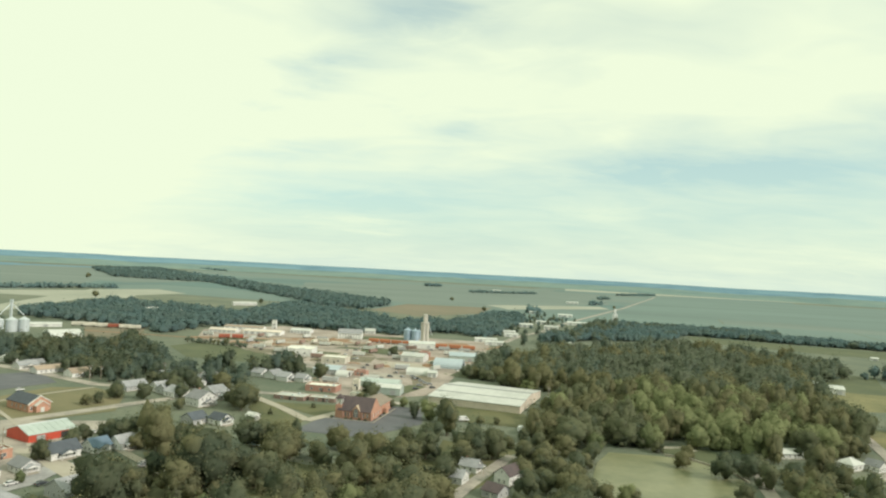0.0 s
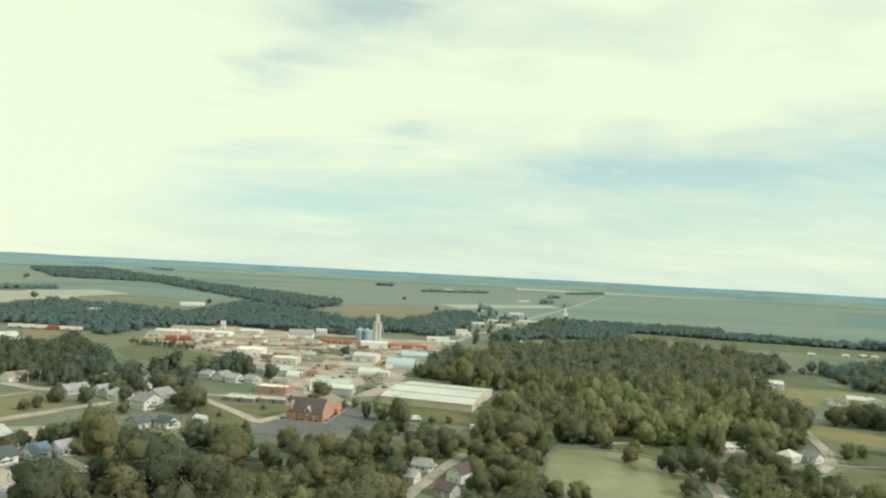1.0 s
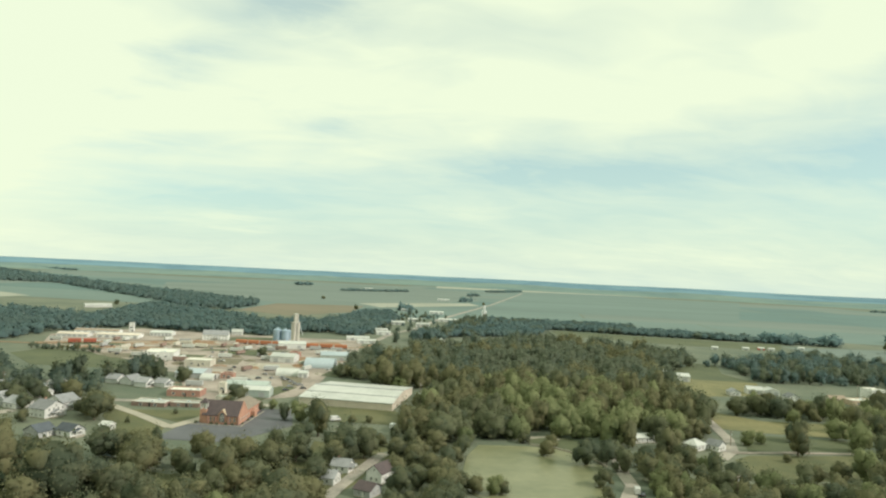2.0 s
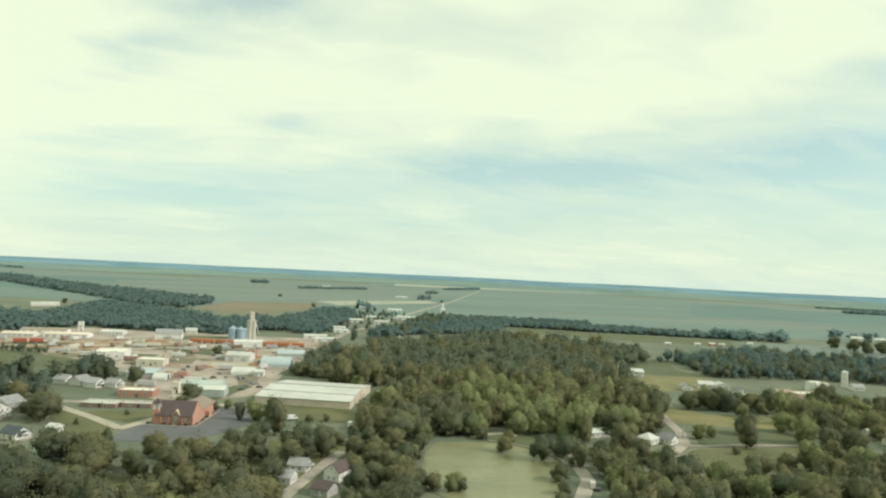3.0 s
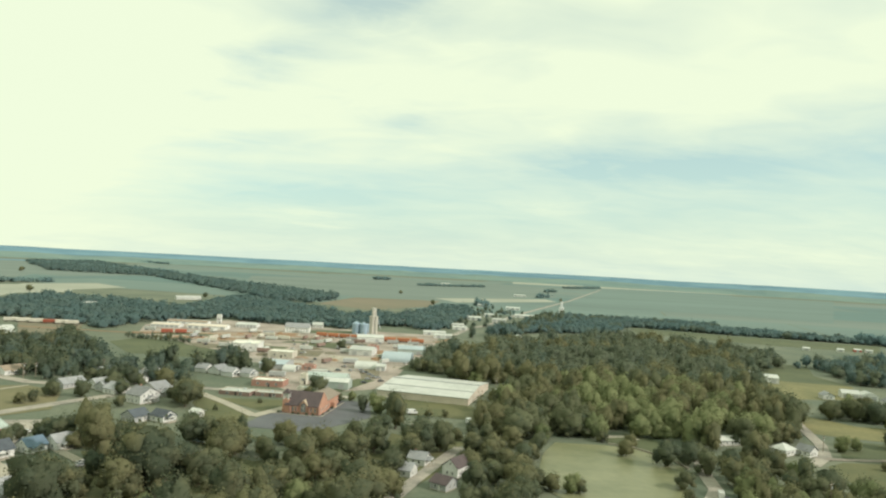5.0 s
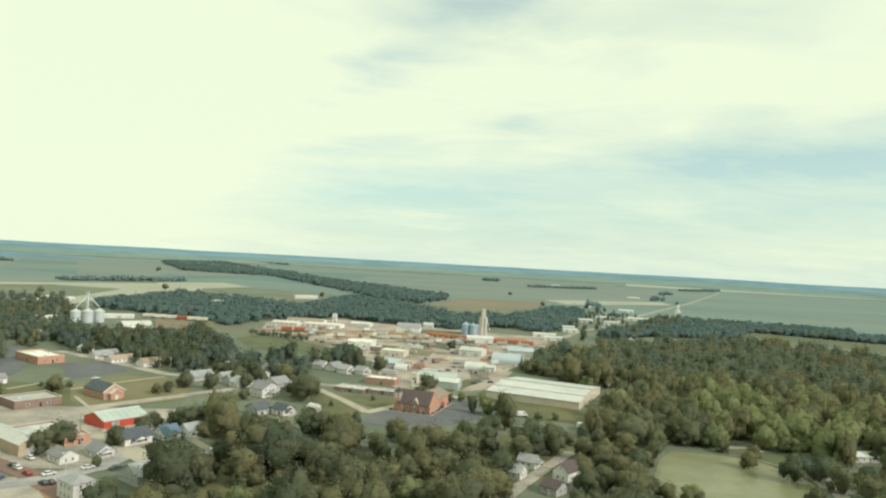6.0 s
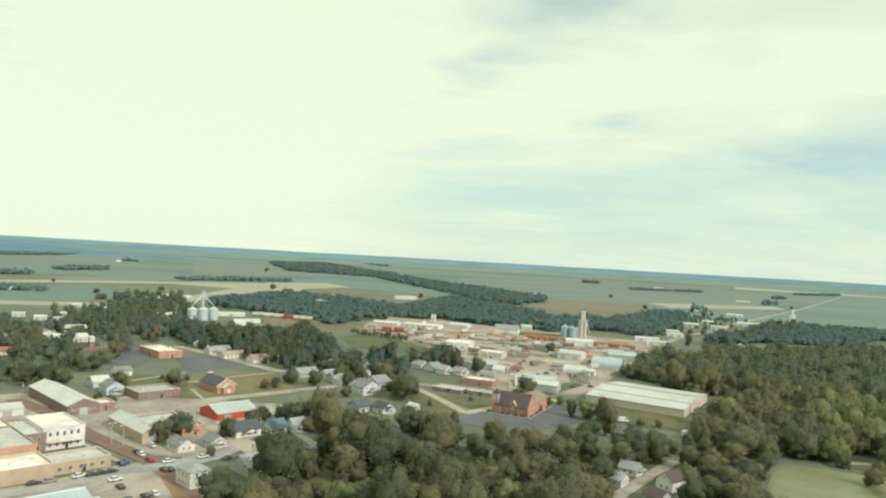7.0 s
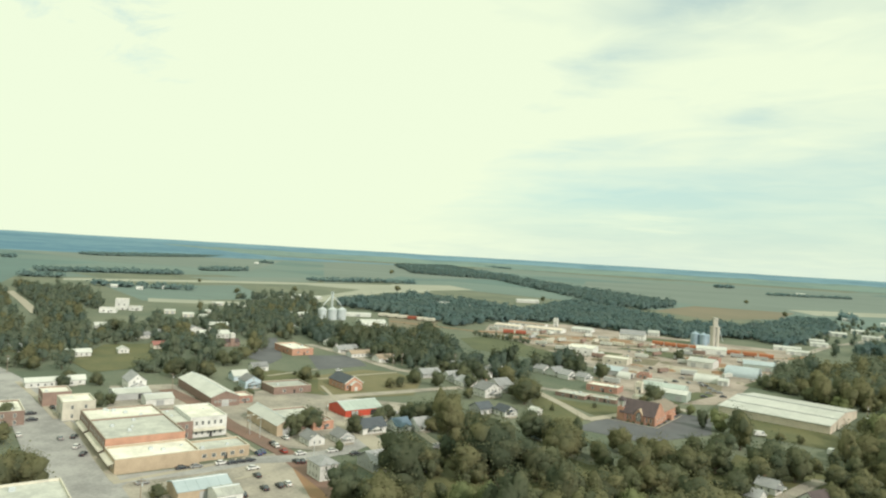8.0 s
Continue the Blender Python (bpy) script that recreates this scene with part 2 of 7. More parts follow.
M["metal_white"] = mat("white_metal_roof", (0.56, 0.57, 0.53), (0.45, 0.465, 0.43), rough=0.45, scale=0.08, fine=1.5, vary=0.12, span=(0.58, 0.88))
M["metal_tan"] = mat("pale_tan_metal", (0.697, 0.616, 0.520), (0.563, 0.496, 0.416), rough=0.5, scale=0.06, fine=1.2, span=(0.58, 0.88))
M["metal_blue"] = mat("pale_blue_metal", (0.43, 0.50, 0.53), (0.34, 0.405, 0.43), rough=0.45, scale=0.08, fine=1.5)
M["metal_green"] = mat("pale_green_metal", (0.43, 0.49, 0.45), (0.34, 0.395, 0.365), rough=0.45, scale=0.08, fine=1.5, span=(0.58, 0.88))
M["steel"] = mat("galvanised_steel", (0.62, 0.66, 0.67), (0.50, 0.54, 0.56), rough=0.45, metal=0.35, scale=0.15, fine=2)
M["blue_steel"] = mat("weathered_blue_steel", (0.34, 0.44, 0.52), (0.27, 0.36, 0.44), rough=0.5, metal=0.2, scale=0.15, fine=2)
M["silo"] = mat("silo_concrete", (0.54, 0.52, 0.46), (0.44, 0.42, 0.37), scale=0.12, fine=1.5)
M["trim"] = mat("white_trim", (0.66, 0.66, 0.61), rough=0.5, scale=0.6, fine=6, bump=0)
M["dark"] = mat("dark_opening", (0.05, 0.05, 0.05), rough=0.7, scale=0.6, fine=6, bump=0)
M["glass"] = mat("window_glass", (0.10, 0.115, 0.125), rough=0.15, scale=0.6, fine=3, bump=0, spec=0.6)
M["tyre"] = mat("tyre_rubber", (0.03, 0.03, 0.03), rough=0.85, bump=0)
M["car_white"] = mat("white_car_paint", (0.78, 0.78, 0.76), rough=0.25, bump=0, spec=0.5)
M["car_dark"] = mat("dark_car_paint", (0.04, 0.045, 0.055), rough=0.22, bump=0, spec=0.5)
M["car_blue"] = mat("blue_car_paint", (0.04, 0.07, 0.18), rough=0.22, bump=0, spec=0.5)
M["car_red"] = mat("red_car_paint", (0.35, 0.04, 0.03), rough=0.25, bump=0, spec=0.5)
M["car_silver"] = mat("silver_car_paint", (0.45, 0.46, 0.47), rough=0.25, metal=0.4, bump=0, spec=0.5)
M["orange_car"] = mat("orange_freight_car", (0.48, 0.185, 0.095), (0.37, 0.15, 0.08), rough=0.6, scale=0.2, fine=2, vary=0.12)
M["red_car"] = mat("rust_red_freight_car", (0.36, 0.10, 0.06), (0.28, 0.09, 0.06), rough=0.6, scale=0.2, fine=2, vary=0.2)
M["wood"] = mat("weathered_pole_wood", (0.30, 0.25, 0.19), (0.22, 0.18, 0.14), scale=1, fine=8)
M["bark"] = mat("bark", (0.16, 0.13, 0.10), (0.10, 0.085, 0.065), scale=1, fine=6)
M["leaf"] = leaf_mat("leaves", (0.091, 0.114, 0.078), (0.135, 0.151, 0.096), (0.215, 0.213, 0.119))
M["leaf_dark"] = leaf_mat("dark_leaves", (0.095, 0.120, 0.089), (0.125, 0.151, 0.102), (0.174, 0.189, 0.113))
# a milder haze tint, painted into the leaves of mid-distance woods
M["leaf_mid"] = leaf_mat("hazed_mid_leaves", (0.106, 0.145, 0.129), (0.131, 0.172, 0.137), (0.175, 0.202, 0.139), patch=0.03)
M["leaf_gold"] = leaf_mat("yellowing_leaves", (0.134, 0.167, 0.090), (0.192, 0.223, 0.116), (0.259, 0.287, 0.148))
# bluish haze of distance is painted into these two leaf colours
M["leaf_line"] = leaf_mat("hazed_hedge_leaves", (0.155, 0.249, 0.261), (0.178, 0.269, 0.269), (0.201, 0.282, 0.264), patch=0.02)
M["leaf_far"] = leaf_mat("hazed_woods_leaves", (0.123, 0.196, 0.201), (0.142, 0.212, 0.207), (0.161, 0.222, 0.203), patch=0.02)


# ---- helpers for meshes ----
def part(name, bm, material, parent=None, label=""):
    me = bpy.data.meshes.new(name)
    bm.to_mesh(me)
    bm.free()
    me.materials.append(M[material])
    ob = new(name, me)
    ob.parent = parent
    if label:
        ob["label"] = label
    return ob


def thing(name, m, label, category, group="", kind=""):
    ob = new(name)
    ob.empty_display_size = 0.5
    ob.matrix_world = m
    return tagged(ob, label, category, group, kind)


def add_box(bm, x0, x1, y0, y1, z0, z1):
    v = [bm.verts.new((x, y, z)) for z in (z0, z1) for x, y in ((x0, y0), (x1, y0), (x1, y1), (x0, y1))]
    for q in ((3, 2, 1, 0), (4, 5, 6, 7), (0, 1, 5, 4), (1, 2, 6, 5), (2, 3, 7, 6), (3, 0, 4, 7)):
        bm.faces.new([v[i] for i in q])
    return v


def add_prism(bm, outline, y0, y1, turned=False):
    """A closed outline in x and z, drawn out along y (or, turned, in y and z along x)."""
    a, b = ([bm.verts.new((y, x, z) if turned else (x, y, z)) for x, z in outline] for y in (y0, y1))
    n = len(outline)
    bm.faces.new(a)
    bm.faces.new(b[::-1])
    for i in range(n):
        bm.faces.new((a[i], b[i], b[(i + 1) % n], a[(i + 1) % n]))
    bmesh.ops.recalc_face_normals(bm, faces=bm.faces[:])


def add_tube(bm, p, q, r0, r1, n=8):
    p, q = Vector(p), Vector(q)
    w = (q - p).normalized()
    u = w.orthogonal().normalized()
    v = w.cross(u)
    rings = [[bm.verts.new(c + r * (math.cos(k * 2 * math.pi / n) * u + math.sin(k * 2 * math.pi / n) * v)) for k in range(n)] for c, r in ((p, r0), (q, r1))]
    for k in range(n):
        bm.faces.new((rings[0][k], rings[0][(k + 1) % n], rings[1][(k + 1) % n], rings[1][k]))
    bm.faces.new(rings[0][::-1])
    bm.faces.new(rings[1])


def box_part(name, material, parent, x0, x1, y0, y1, z0, z1, label=""):
    bm = bmesh.new()
    add_box(bm, x0, x1, y0, y1, z0, z1)
    return part(name, bm, material, parent, label)


def flat(name, points, z, material, label, category, kind="structure", parent=None):
    """A level patch of ground over the sheet, with a thin edge."""
    bm = bmesh.new()
    top = [bm.verts.new((x, y, z)) for x, y in points]
    low = [bm.verts.new((x, y, z - 0.05)) for x, y in points]
    bm.faces.new(top)
    n = len(points)
    for i in range(n):
        bm.faces.new((top[i], low[i], low[(i + 1) % n], top[(i + 1) % n]))
    bmesh.ops.recalc_face_normals(bm, faces=bm.faces[:])
    ob = part(name, bm, material, parent)
    return tagged(ob, label, category, "", kind)


ROADS, FOOTPRINTS = [], []


def road(name, points, width, material, label, z=0.10, category="road"):
    """A ribbon along a line of points."""
    pts = [Vector(p) for p in points]
    ROADS.append((points, width))
    bm = bmesh.new()
    rows = []
    for i, p in enumerate(pts):
        d = (pts[min(i + 1, len(pts) - 1)] - pts[max(i - 1, 0)]).normalized()
        s = Vector((-d.y, d.x)) * width / 2
        rows.append([bm.verts.new((*(p + k * s), zz)) for k, zz in ((1, z - 0.06), (1, z), (-1, z), (-1, z - 0.06))])
    for a, b in zip(rows, rows[1:]):
        for k in range(3):
            bm.faces.new((a[k], a[k + 1], b[k + 1], b[k]))
    bmesh.ops.recalc_face_normals(bm, faces=bm.faces[:])
    return tagged(part(name, bm, material), label, category, "", "structure")


PANES = {}


def window(parent, m, w, h):
    """A window with a white frame and a dark pane. Windows of one size share their meshes."""
    key = (round(w, 1), round(h, 1))
    if key not in PANES:
        fr, pa = bmesh.new(), bmesh.new()
        t = 0.12
        for b in ((-w / 2, w / 2, h / 2 - t, h / 2), (-w / 2, w / 2, -h / 2, -h / 2 + t), (-w / 2, -w / 2 + t, -h / 2 + t, h / 2 - t), (w / 2 - t, w / 2, -h / 2 + t, h / 2 - t), (-w / 2 + t, w / 2 - t, -0.04, 0.04)):
            add_box(fr, b[0], b[1], -0.10, 0.02, b[2], b[3])
        add_box(pa, -w / 2 + t, w / 2 - t, -0.04, 0.01, -h / 2 + t, h / 2 - t)
        meshes = []
        for n, bm, k in (("window", fr, "trim"), ("pane", pa, "glass")):
            me = bpy.data.meshes.new(n)
            bm.to_mesh(me)
            bm.free()
            me.materials.append(M[k])
            meshes.append(me)
        PANES[key] = meshes
    a = new("window", PANES[key][0])
    b = new("pane", PANES[key][1])
    a.parent, b.parent = parent, a
    a.matrix_local = m
    return a


def sides(w, d):
    """For the four walls of a w by d block: the outward face's middle, its turn and its length."""
    return {"s": (0, -d / 2, 0, w), "e": (w / 2, 0, 90, d), "n": (0, d / 2, 180, w), "w": (-w / 2, 0, -90, d)}


def windows_on(parent, w, d, side, z, n, ww, hh, margin=1.2):
    x, y, r, length = sides(w, d)[side]
    for i in range(n):
        u = (i + 0.5) / n * (length - 2 * margin) - (length - 2 * margin) / 2
        window(parent, pose(x, y, 0, 0, 0, r) @ pose(u, 0, z), ww, hh)


def door_on(parent, w, d, side, u, ww, hh, material="trim", name="door"):
    x, y, r, length = sides(w, d)[side]
    bm = bmesh.new()
    add_box(bm, -ww / 2, ww / 2, -0.08, 0.02, 0.0, hh)
    ob = part(name, bm, material, parent)
    ob.matrix_local = pose(x, y, 0, 0, 0, r) @ pose(u, 0, 0.05)
    return ob


def gable_roof(bm, w, d, h, rise, over, thick, turned=False):
    """Two slabs that meet at a ridge along x (turned: along y)."""
    half, length = (w / 2, d / 2) if turned else (d / 2, w / 2)
    s = rise / half
    lo = h - s * over
    e = half + over
    outline = [(-e, lo), (0, h + rise), (e, lo), (e, lo + thick), (0, h + rise + thick * 1.15), (-e, lo + thick)]
    add_prism(bm, outline, -length - over, length + over, turned=not turned)


def gable_walls(bm, w, d, h, rise, turned=False):
    half, length = (w / 2, d / 2) if turned else (d / 2, w / 2)
    add_prism(bm, [(-half, 0), (half, 0), (half, h), (0, h + rise), (-half, h)], -length, length, turned=not turned)


def hip_roof(bm, w, d, h, rise, over, thick):
    a, b = w / 2 + over, d / 2 + over
    r = max(a - b, 0.0)
    q = max(b - a, 0.0)
    low = [bm.verts.new((x, y, h - 0.1)) for x, y in ((-a, -b), (a, -b), (a, b), (-a, b))]
    mid = [bm.verts.new((x, y, h - 0.1 + thick)) for x, y in ((-a, -b), (a, -b), (a, b), (-a, b))]
    t0, t1 = bm.verts.new((-r, -q, h + rise)), bm.verts.new((r + 0.01, q + 0.01, h + rise))
    bm.faces.new(low[::-1])
    for i in range(4):
        bm.faces.new((low[i], low[(i + 1) % 4], mid[(i + 1) % 4], mid[i]))
    if a >= b:
        for f in ((mid[0], mid[1], t1, t0), (mid[1], mid[2], t1), (mid[2], mid[3], t0, t1), (mid[3], mid[0], t0)):
            bm.faces.new(f)
    else:
        for f in ((mid[0], mid[1], t0), (mid[1], mid[2], t1, t0), (mid[2], mid[3], t1), (mid[3], mid[0], t0, t1)):
            bm.faces.new(f)


def house(x, y, rot, w, d, h=3.0, rise=2.4, wall="white", roof="shingle", label="white wooden house with a grey shingle roof", style="x", porch="", chimney=False, group="houses of the town"):
    """A house with its walls, roof, windows, door and, where it has them, porch and chimney. style: the ridge runs along x or y, or the roof is hipped."""
    FOOTPRINTS.append((x, y, max(w, d) / 2 + 0.5))
    ob = thing("house", pose(x, y, 0, 0, 0, rot), label, "house", group)
    bm = bmesh.new()
    if style == "hip":
        add_box(bm, -w / 2, w / 2, -d / 2, d / 2, 0, h)
    else:
        gable_walls(bm, w, d, h, rise, style == "y")
    part("wall", bm, wall, ob)
    box_part("foundation", "concrete", ob, -w / 2 - 0.06, w / 2 + 0.06, -d / 2 - 0.06, d / 2 + 0.06, 0, 0.35)
    bm = bmesh.new()
    if style == "hip":
        hip_roof(bm, w, d, h, rise, 0.45, 0.18)
    else:
        gable_roof(bm, w, d, h, rise, 0.45, 0.18, style == "y")
    ro = part("roof", bm, roof, ob)
    if chimney:
        cx, cy = (w * 0.22, 0.3) if style != "y" else (0.3, d * 0.22)
        box_part("chimney", "brick", ro, cx - 0.4, cx + 0.4, cy - 0.4, cy + 0.4, h + rise * 0.45, h + rise + 0.9)
    floors = 2 if h > 4.4 else 1
    for f in range(floors):
        z = 1.65 + 2.7 * f
        for side, length in (("s", w), ("e", d), ("w", d)) if math.hypot(x, y) < 480 else (("s", w),):
            windows_on(ob, w, d, side, z, max(2, int(length / 3.2)), 1.0, 1.3)
    if style != "hip" and rise > 2.2:
        for side in (() if math.hypot(x, y) > 480 else ("e", "w") if style == "x" else ("s",)):
            windows_on(ob, w, d, side, h + rise * 0.36, 1, 0.8, 0.9)
    door_on(ob, w, d, "s", w * 0.07, 0.95, 2.05)
    if porch:
        px_, py_, r, length = sides(w, d)[porch]
        k = min(length * 0.7, 6.0)
        base = pose(px_, py_, 0, 0, 0, r)
        bm = bmesh.new()
        add_prism(bm, [(-k / 2 - 0.3, 2.5), (0, 2.5 + k * 0.24), (k / 2 + 0.3, 2.5), (k / 2 + 0.3, 2.68), (0, 2.72 + k * 0.24), (-k / 2 - 0.3, 2.68)], -2.3, -0.02)
        part("porch_roof", bm, roof, ob).matrix_local = base
        bm = bmesh.new()
        add_prism(bm, [(-k / 2, 2.55), (k / 2, 2.55), (0, 2.5 + k * 0.235)], -2.1, -1.98)
        part("porch_gable", bm, wall, ob).matrix_local = base
        bm = bmesh.new()
        add_box(bm, -k / 2, k / 2, -2.2, -0.07, 0, 0.3)
        part("porch_floor", bm, "concrete", ob).matrix_local = base
        for u in (-k / 2 + 0.15, k / 2 - 0.15):
            bm = bmesh.new()
            add_box(bm, u - 0.09, u + 0.09, -2.1, -1.92, 0.3, 2.56)
            part("post", bm, "trim", ob).matrix_local = base
    return ob


def block(x, y, rot, w, d, h, wall="brick", roof="membrane", label="", name="shop_building", category="building", rows=1, cols=None, open_sides="se", parapet=0.6, vents=3, awning="", doors=1, group="", cap="cream", painted=""):
    """A flat-roofed building: walls with a parapet and its coping, a sunk roof, windows by storey, doors, and vents on the roof."""
    FOOTPRINTS.append((x, y, max(w, d) / 2 + 1))
    ob = thing(name, pose(x, y, 0, 0, 0, rot), label, category, group)
    t = 0.35
    bm = bmesh.new()
    top = h + parapet
    if painted:
        box_part("side_wall", painted, ob, -w / 2, w / 2, -d / 2, -d / 2 + t, 0, top, "painted brick side wall")
    else:
        add_box(bm, -w / 2, w / 2, -d / 2, -d / 2 + t, 0, top)
    add_box(bm, -w / 2, w / 2, d / 2 - t, d / 2, 0, top)
    add_box(bm, -w / 2, -w / 2 + t, -d / 2 + t, d / 2 - t, 0, top)
    add_box(bm, w / 2 - t, w / 2, -d / 2 + t, d / 2 - t, 0, top)
    part("wall", bm, wall, ob)
    ro = box_part("roof", roof, ob, -w / 2 + t, w / 2 - t, -d / 2 + t, d / 2 - t, h - 0.3, h)
    bm = bmesh.new()
    o = 0.06
    for b in ((-w / 2 - o, w / 2 + o, -d / 2 - o, -d / 2 + t), (-w / 2 - o, w / 2 + o, d / 2 - t, d / 2 + o), (-w / 2 - o, -w / 2 + t, -d / 2 + t, d / 2 - t), (w / 2 - t, w / 2 + o, -d / 2 + t, d / 2 - t)):
        add_box(bm, *b, top, top + 0.12)
    part("coping", bm, cap, ob)
    rng = random.Random(int(x * 7 + y * 13))
    for i in range(vents):
        u, v, s = rng.uniform(-0.38, 0.38) * w, rng.uniform(-0.38, 0.38) * d, rng.uniform(0.4, 0.9)
        bm = bmesh.new()
        add_box(bm, u - s, u + s, v - s * 0.8, v + s * 0.8, h, h + s * 1.1)
        add_box(bm, u - s * 0.7, u + s * 0.7, v - s * 0.5, v + s * 0.5, h + s * 1.1, h + s * 1.3)
        part("roof_unit", bm, "steel", ro)
    for side in open_sides:
        length = sides(w, d)[side][3]
        n = cols or max(2, int(length / 4.2))
        n = n if math.hypot(x, y) < 380 else max(2, n // 2)
        for f in range(rows):
            z = (h / rows) * (f + 0.52)
            windows_on(ob, w, d, side, z, n, 1.15 if rows > 1 else 1.7, 1.7 if rows > 1 else 1.5)
        for k in range(doors):
            door_on(ob, w, d, side, (k + 0.5) / doors * length - length / 2 + 1.0, 1.1, 2.2, "dark")
    if awning:
        px_, py_, r, length = sides(w, d)[awning]
        bm = bmesh.new()
        add_prism(bm, [(-1.9, 3.0), (0, 3.7), (0, 3.9), (-1.9, 3.15)], -length * 0.44, length * 0.44, turned=True)
        part("awning", bm, "cream", ob).matrix_local = pose(px_, py_, 0, 0, 0, r)
    return ob


def shed(x, y, rot, w, d, h, rise, wall="metal_white", roof="metal_white", label="", name="metal_shed", style="x", doors=2, door_side="s", seams=True, category="shed", group="", windows=0):
    """A gabled metal building with standing seams on its roof and roll-up doors."""
    FOOTPRINTS.append((x, y, max(w, d) / 2 + 1))
    ob = thing(name, pose(x, y, 0, 0, 0, rot), label, category, group)
    bm = bmesh.new()
    gable_walls(bm, w, d, h, rise, style == "y")
    part("wall", bm, wall, ob)
    bm = bmesh.new()
    gable_roof(bm, w, d, h, rise, 0.3, 0.12, style == "y")
    ro = part("roof", bm, roof, ob)
    if seams:
        half, length = (w / 2, d / 2) if style == "y" else (d / 2, w / 2)
        s = rise / half
        bm = bmesh.new()
        n = max(4, int(2 * length / 3.0))
        for i in range(n + 1):
            c = -length + 2 * length * i / n
            for sg in (-1, 1):
                e = sg * (half + 0.3)
                a = [(e, h - s * 0.3 + 0.11), (0, h + rise + 0.11), (0, h + rise + 0.22), (e, h - s * 0.3 + 0.22)]
                add_prism(bm, a, c - 0.06, c + 0.06, turned=style != "y")
        part("seam", bm, roof, ro)
        bm = bmesh.new()
        add_prism(bm, [(-0.3, h + rise + 0.05), (0.3, h + rise + 0.05), (0.12, h + rise + 0.28), (-0.12, h + rise + 0.28)], -length - 0.3, length + 0.3, turned=style != "y")
        part("ridge_cap", bm, "steel", ro)
    length = sides(w, d)[door_side][3]
    for k in range(doors):
        door_on(ob, w, d, door_side, (k + 0.5) / doors * length - length / 2, min(3.6, length / doors * 0.6), min(3.4, h * 0.8), "dark" if k % 3 == 1 and math.hypot(x, y) < 420 else "grey_wall", "roll_up_door")
    if windows:
        windows_on(ob, w, d, door_side, h * 0.55, windows, 1.1, 1.2)
    return ob


def quonset(x, y, rot, w, d, h, roof="metal_blue", label="", name="arched_shed"):
    FOOTPRINTS.append((x, y, max(w, d) / 2 + 1))
    ob = thing(name, pose(x, y, 0, 0, 0, rot), label, "shed")
    bm = bmesh.new()
    n = 14
    arc = [(math.cos(math.pi * k / n) * d / 2, 1.2 + math.sin(math.pi * k / n) * (h - 1.2)) for k in range(n + 1)]
    add_prism(bm, [(d / 2, 0)] + arc + [(-d / 2, 0)], -w / 2, w / 2, turned=True)
    part("shell", bm, roof, ob)
    bm = bmesh.new()
    for i in range(int(w / 3) + 1):
        c = -w / 2 + 0.15 + (w - 0.3) * i / int(w / 3)
        ring = [(a * 1.012, b * 1.012 + 0.03) for a, b in arc]
        add_prism(bm, ring + [(a * 0.99, b) for a, b in arc[::-1]], c - 0.08, c + 0.08, turned=True)
    part("rib", bm, roof, ob)
    door_on(ob, w, d, "e", 0, 3.4, 3.2, "dark", "roll_up_door")
    return ob


# ---- trees ----
def ball(sub):
    bm = bmesh.new()
    bmesh.ops.create_icosphere(bm, subdivisions=sub, radius=1.0)
    v = np.array([p.co[:] for p in bm.verts])
    f = np.array([[q.index for q in p.verts] for p in bm.faces])
    bm.free()
    return v, f


BALLS = (ball(1), ball(2), ball(3))


def unit(v):
    return v / (np.linalg.norm(v, axis=1)[:, None] + 1e-9)


def swelling(w, seed, rough):
    """How far the crown swells each way: broad boughs, rounded tufts with creases between them, and fine unevenness."""
    out = np.empty(len(w))
    off = Vector((seed, seed * 0.37, -seed * 0.61))
    for i, d in enumerate(w):
        p = Vector(d)
        out[i] = 0.74 + rough * (0.55 * noise.noise(p * 1.25 + off) + 0.70 * abs(noise.noise(p * 2.6 + off)) + 0.46 * abs(noise.noise(p * 5.6 - off)))
    return out


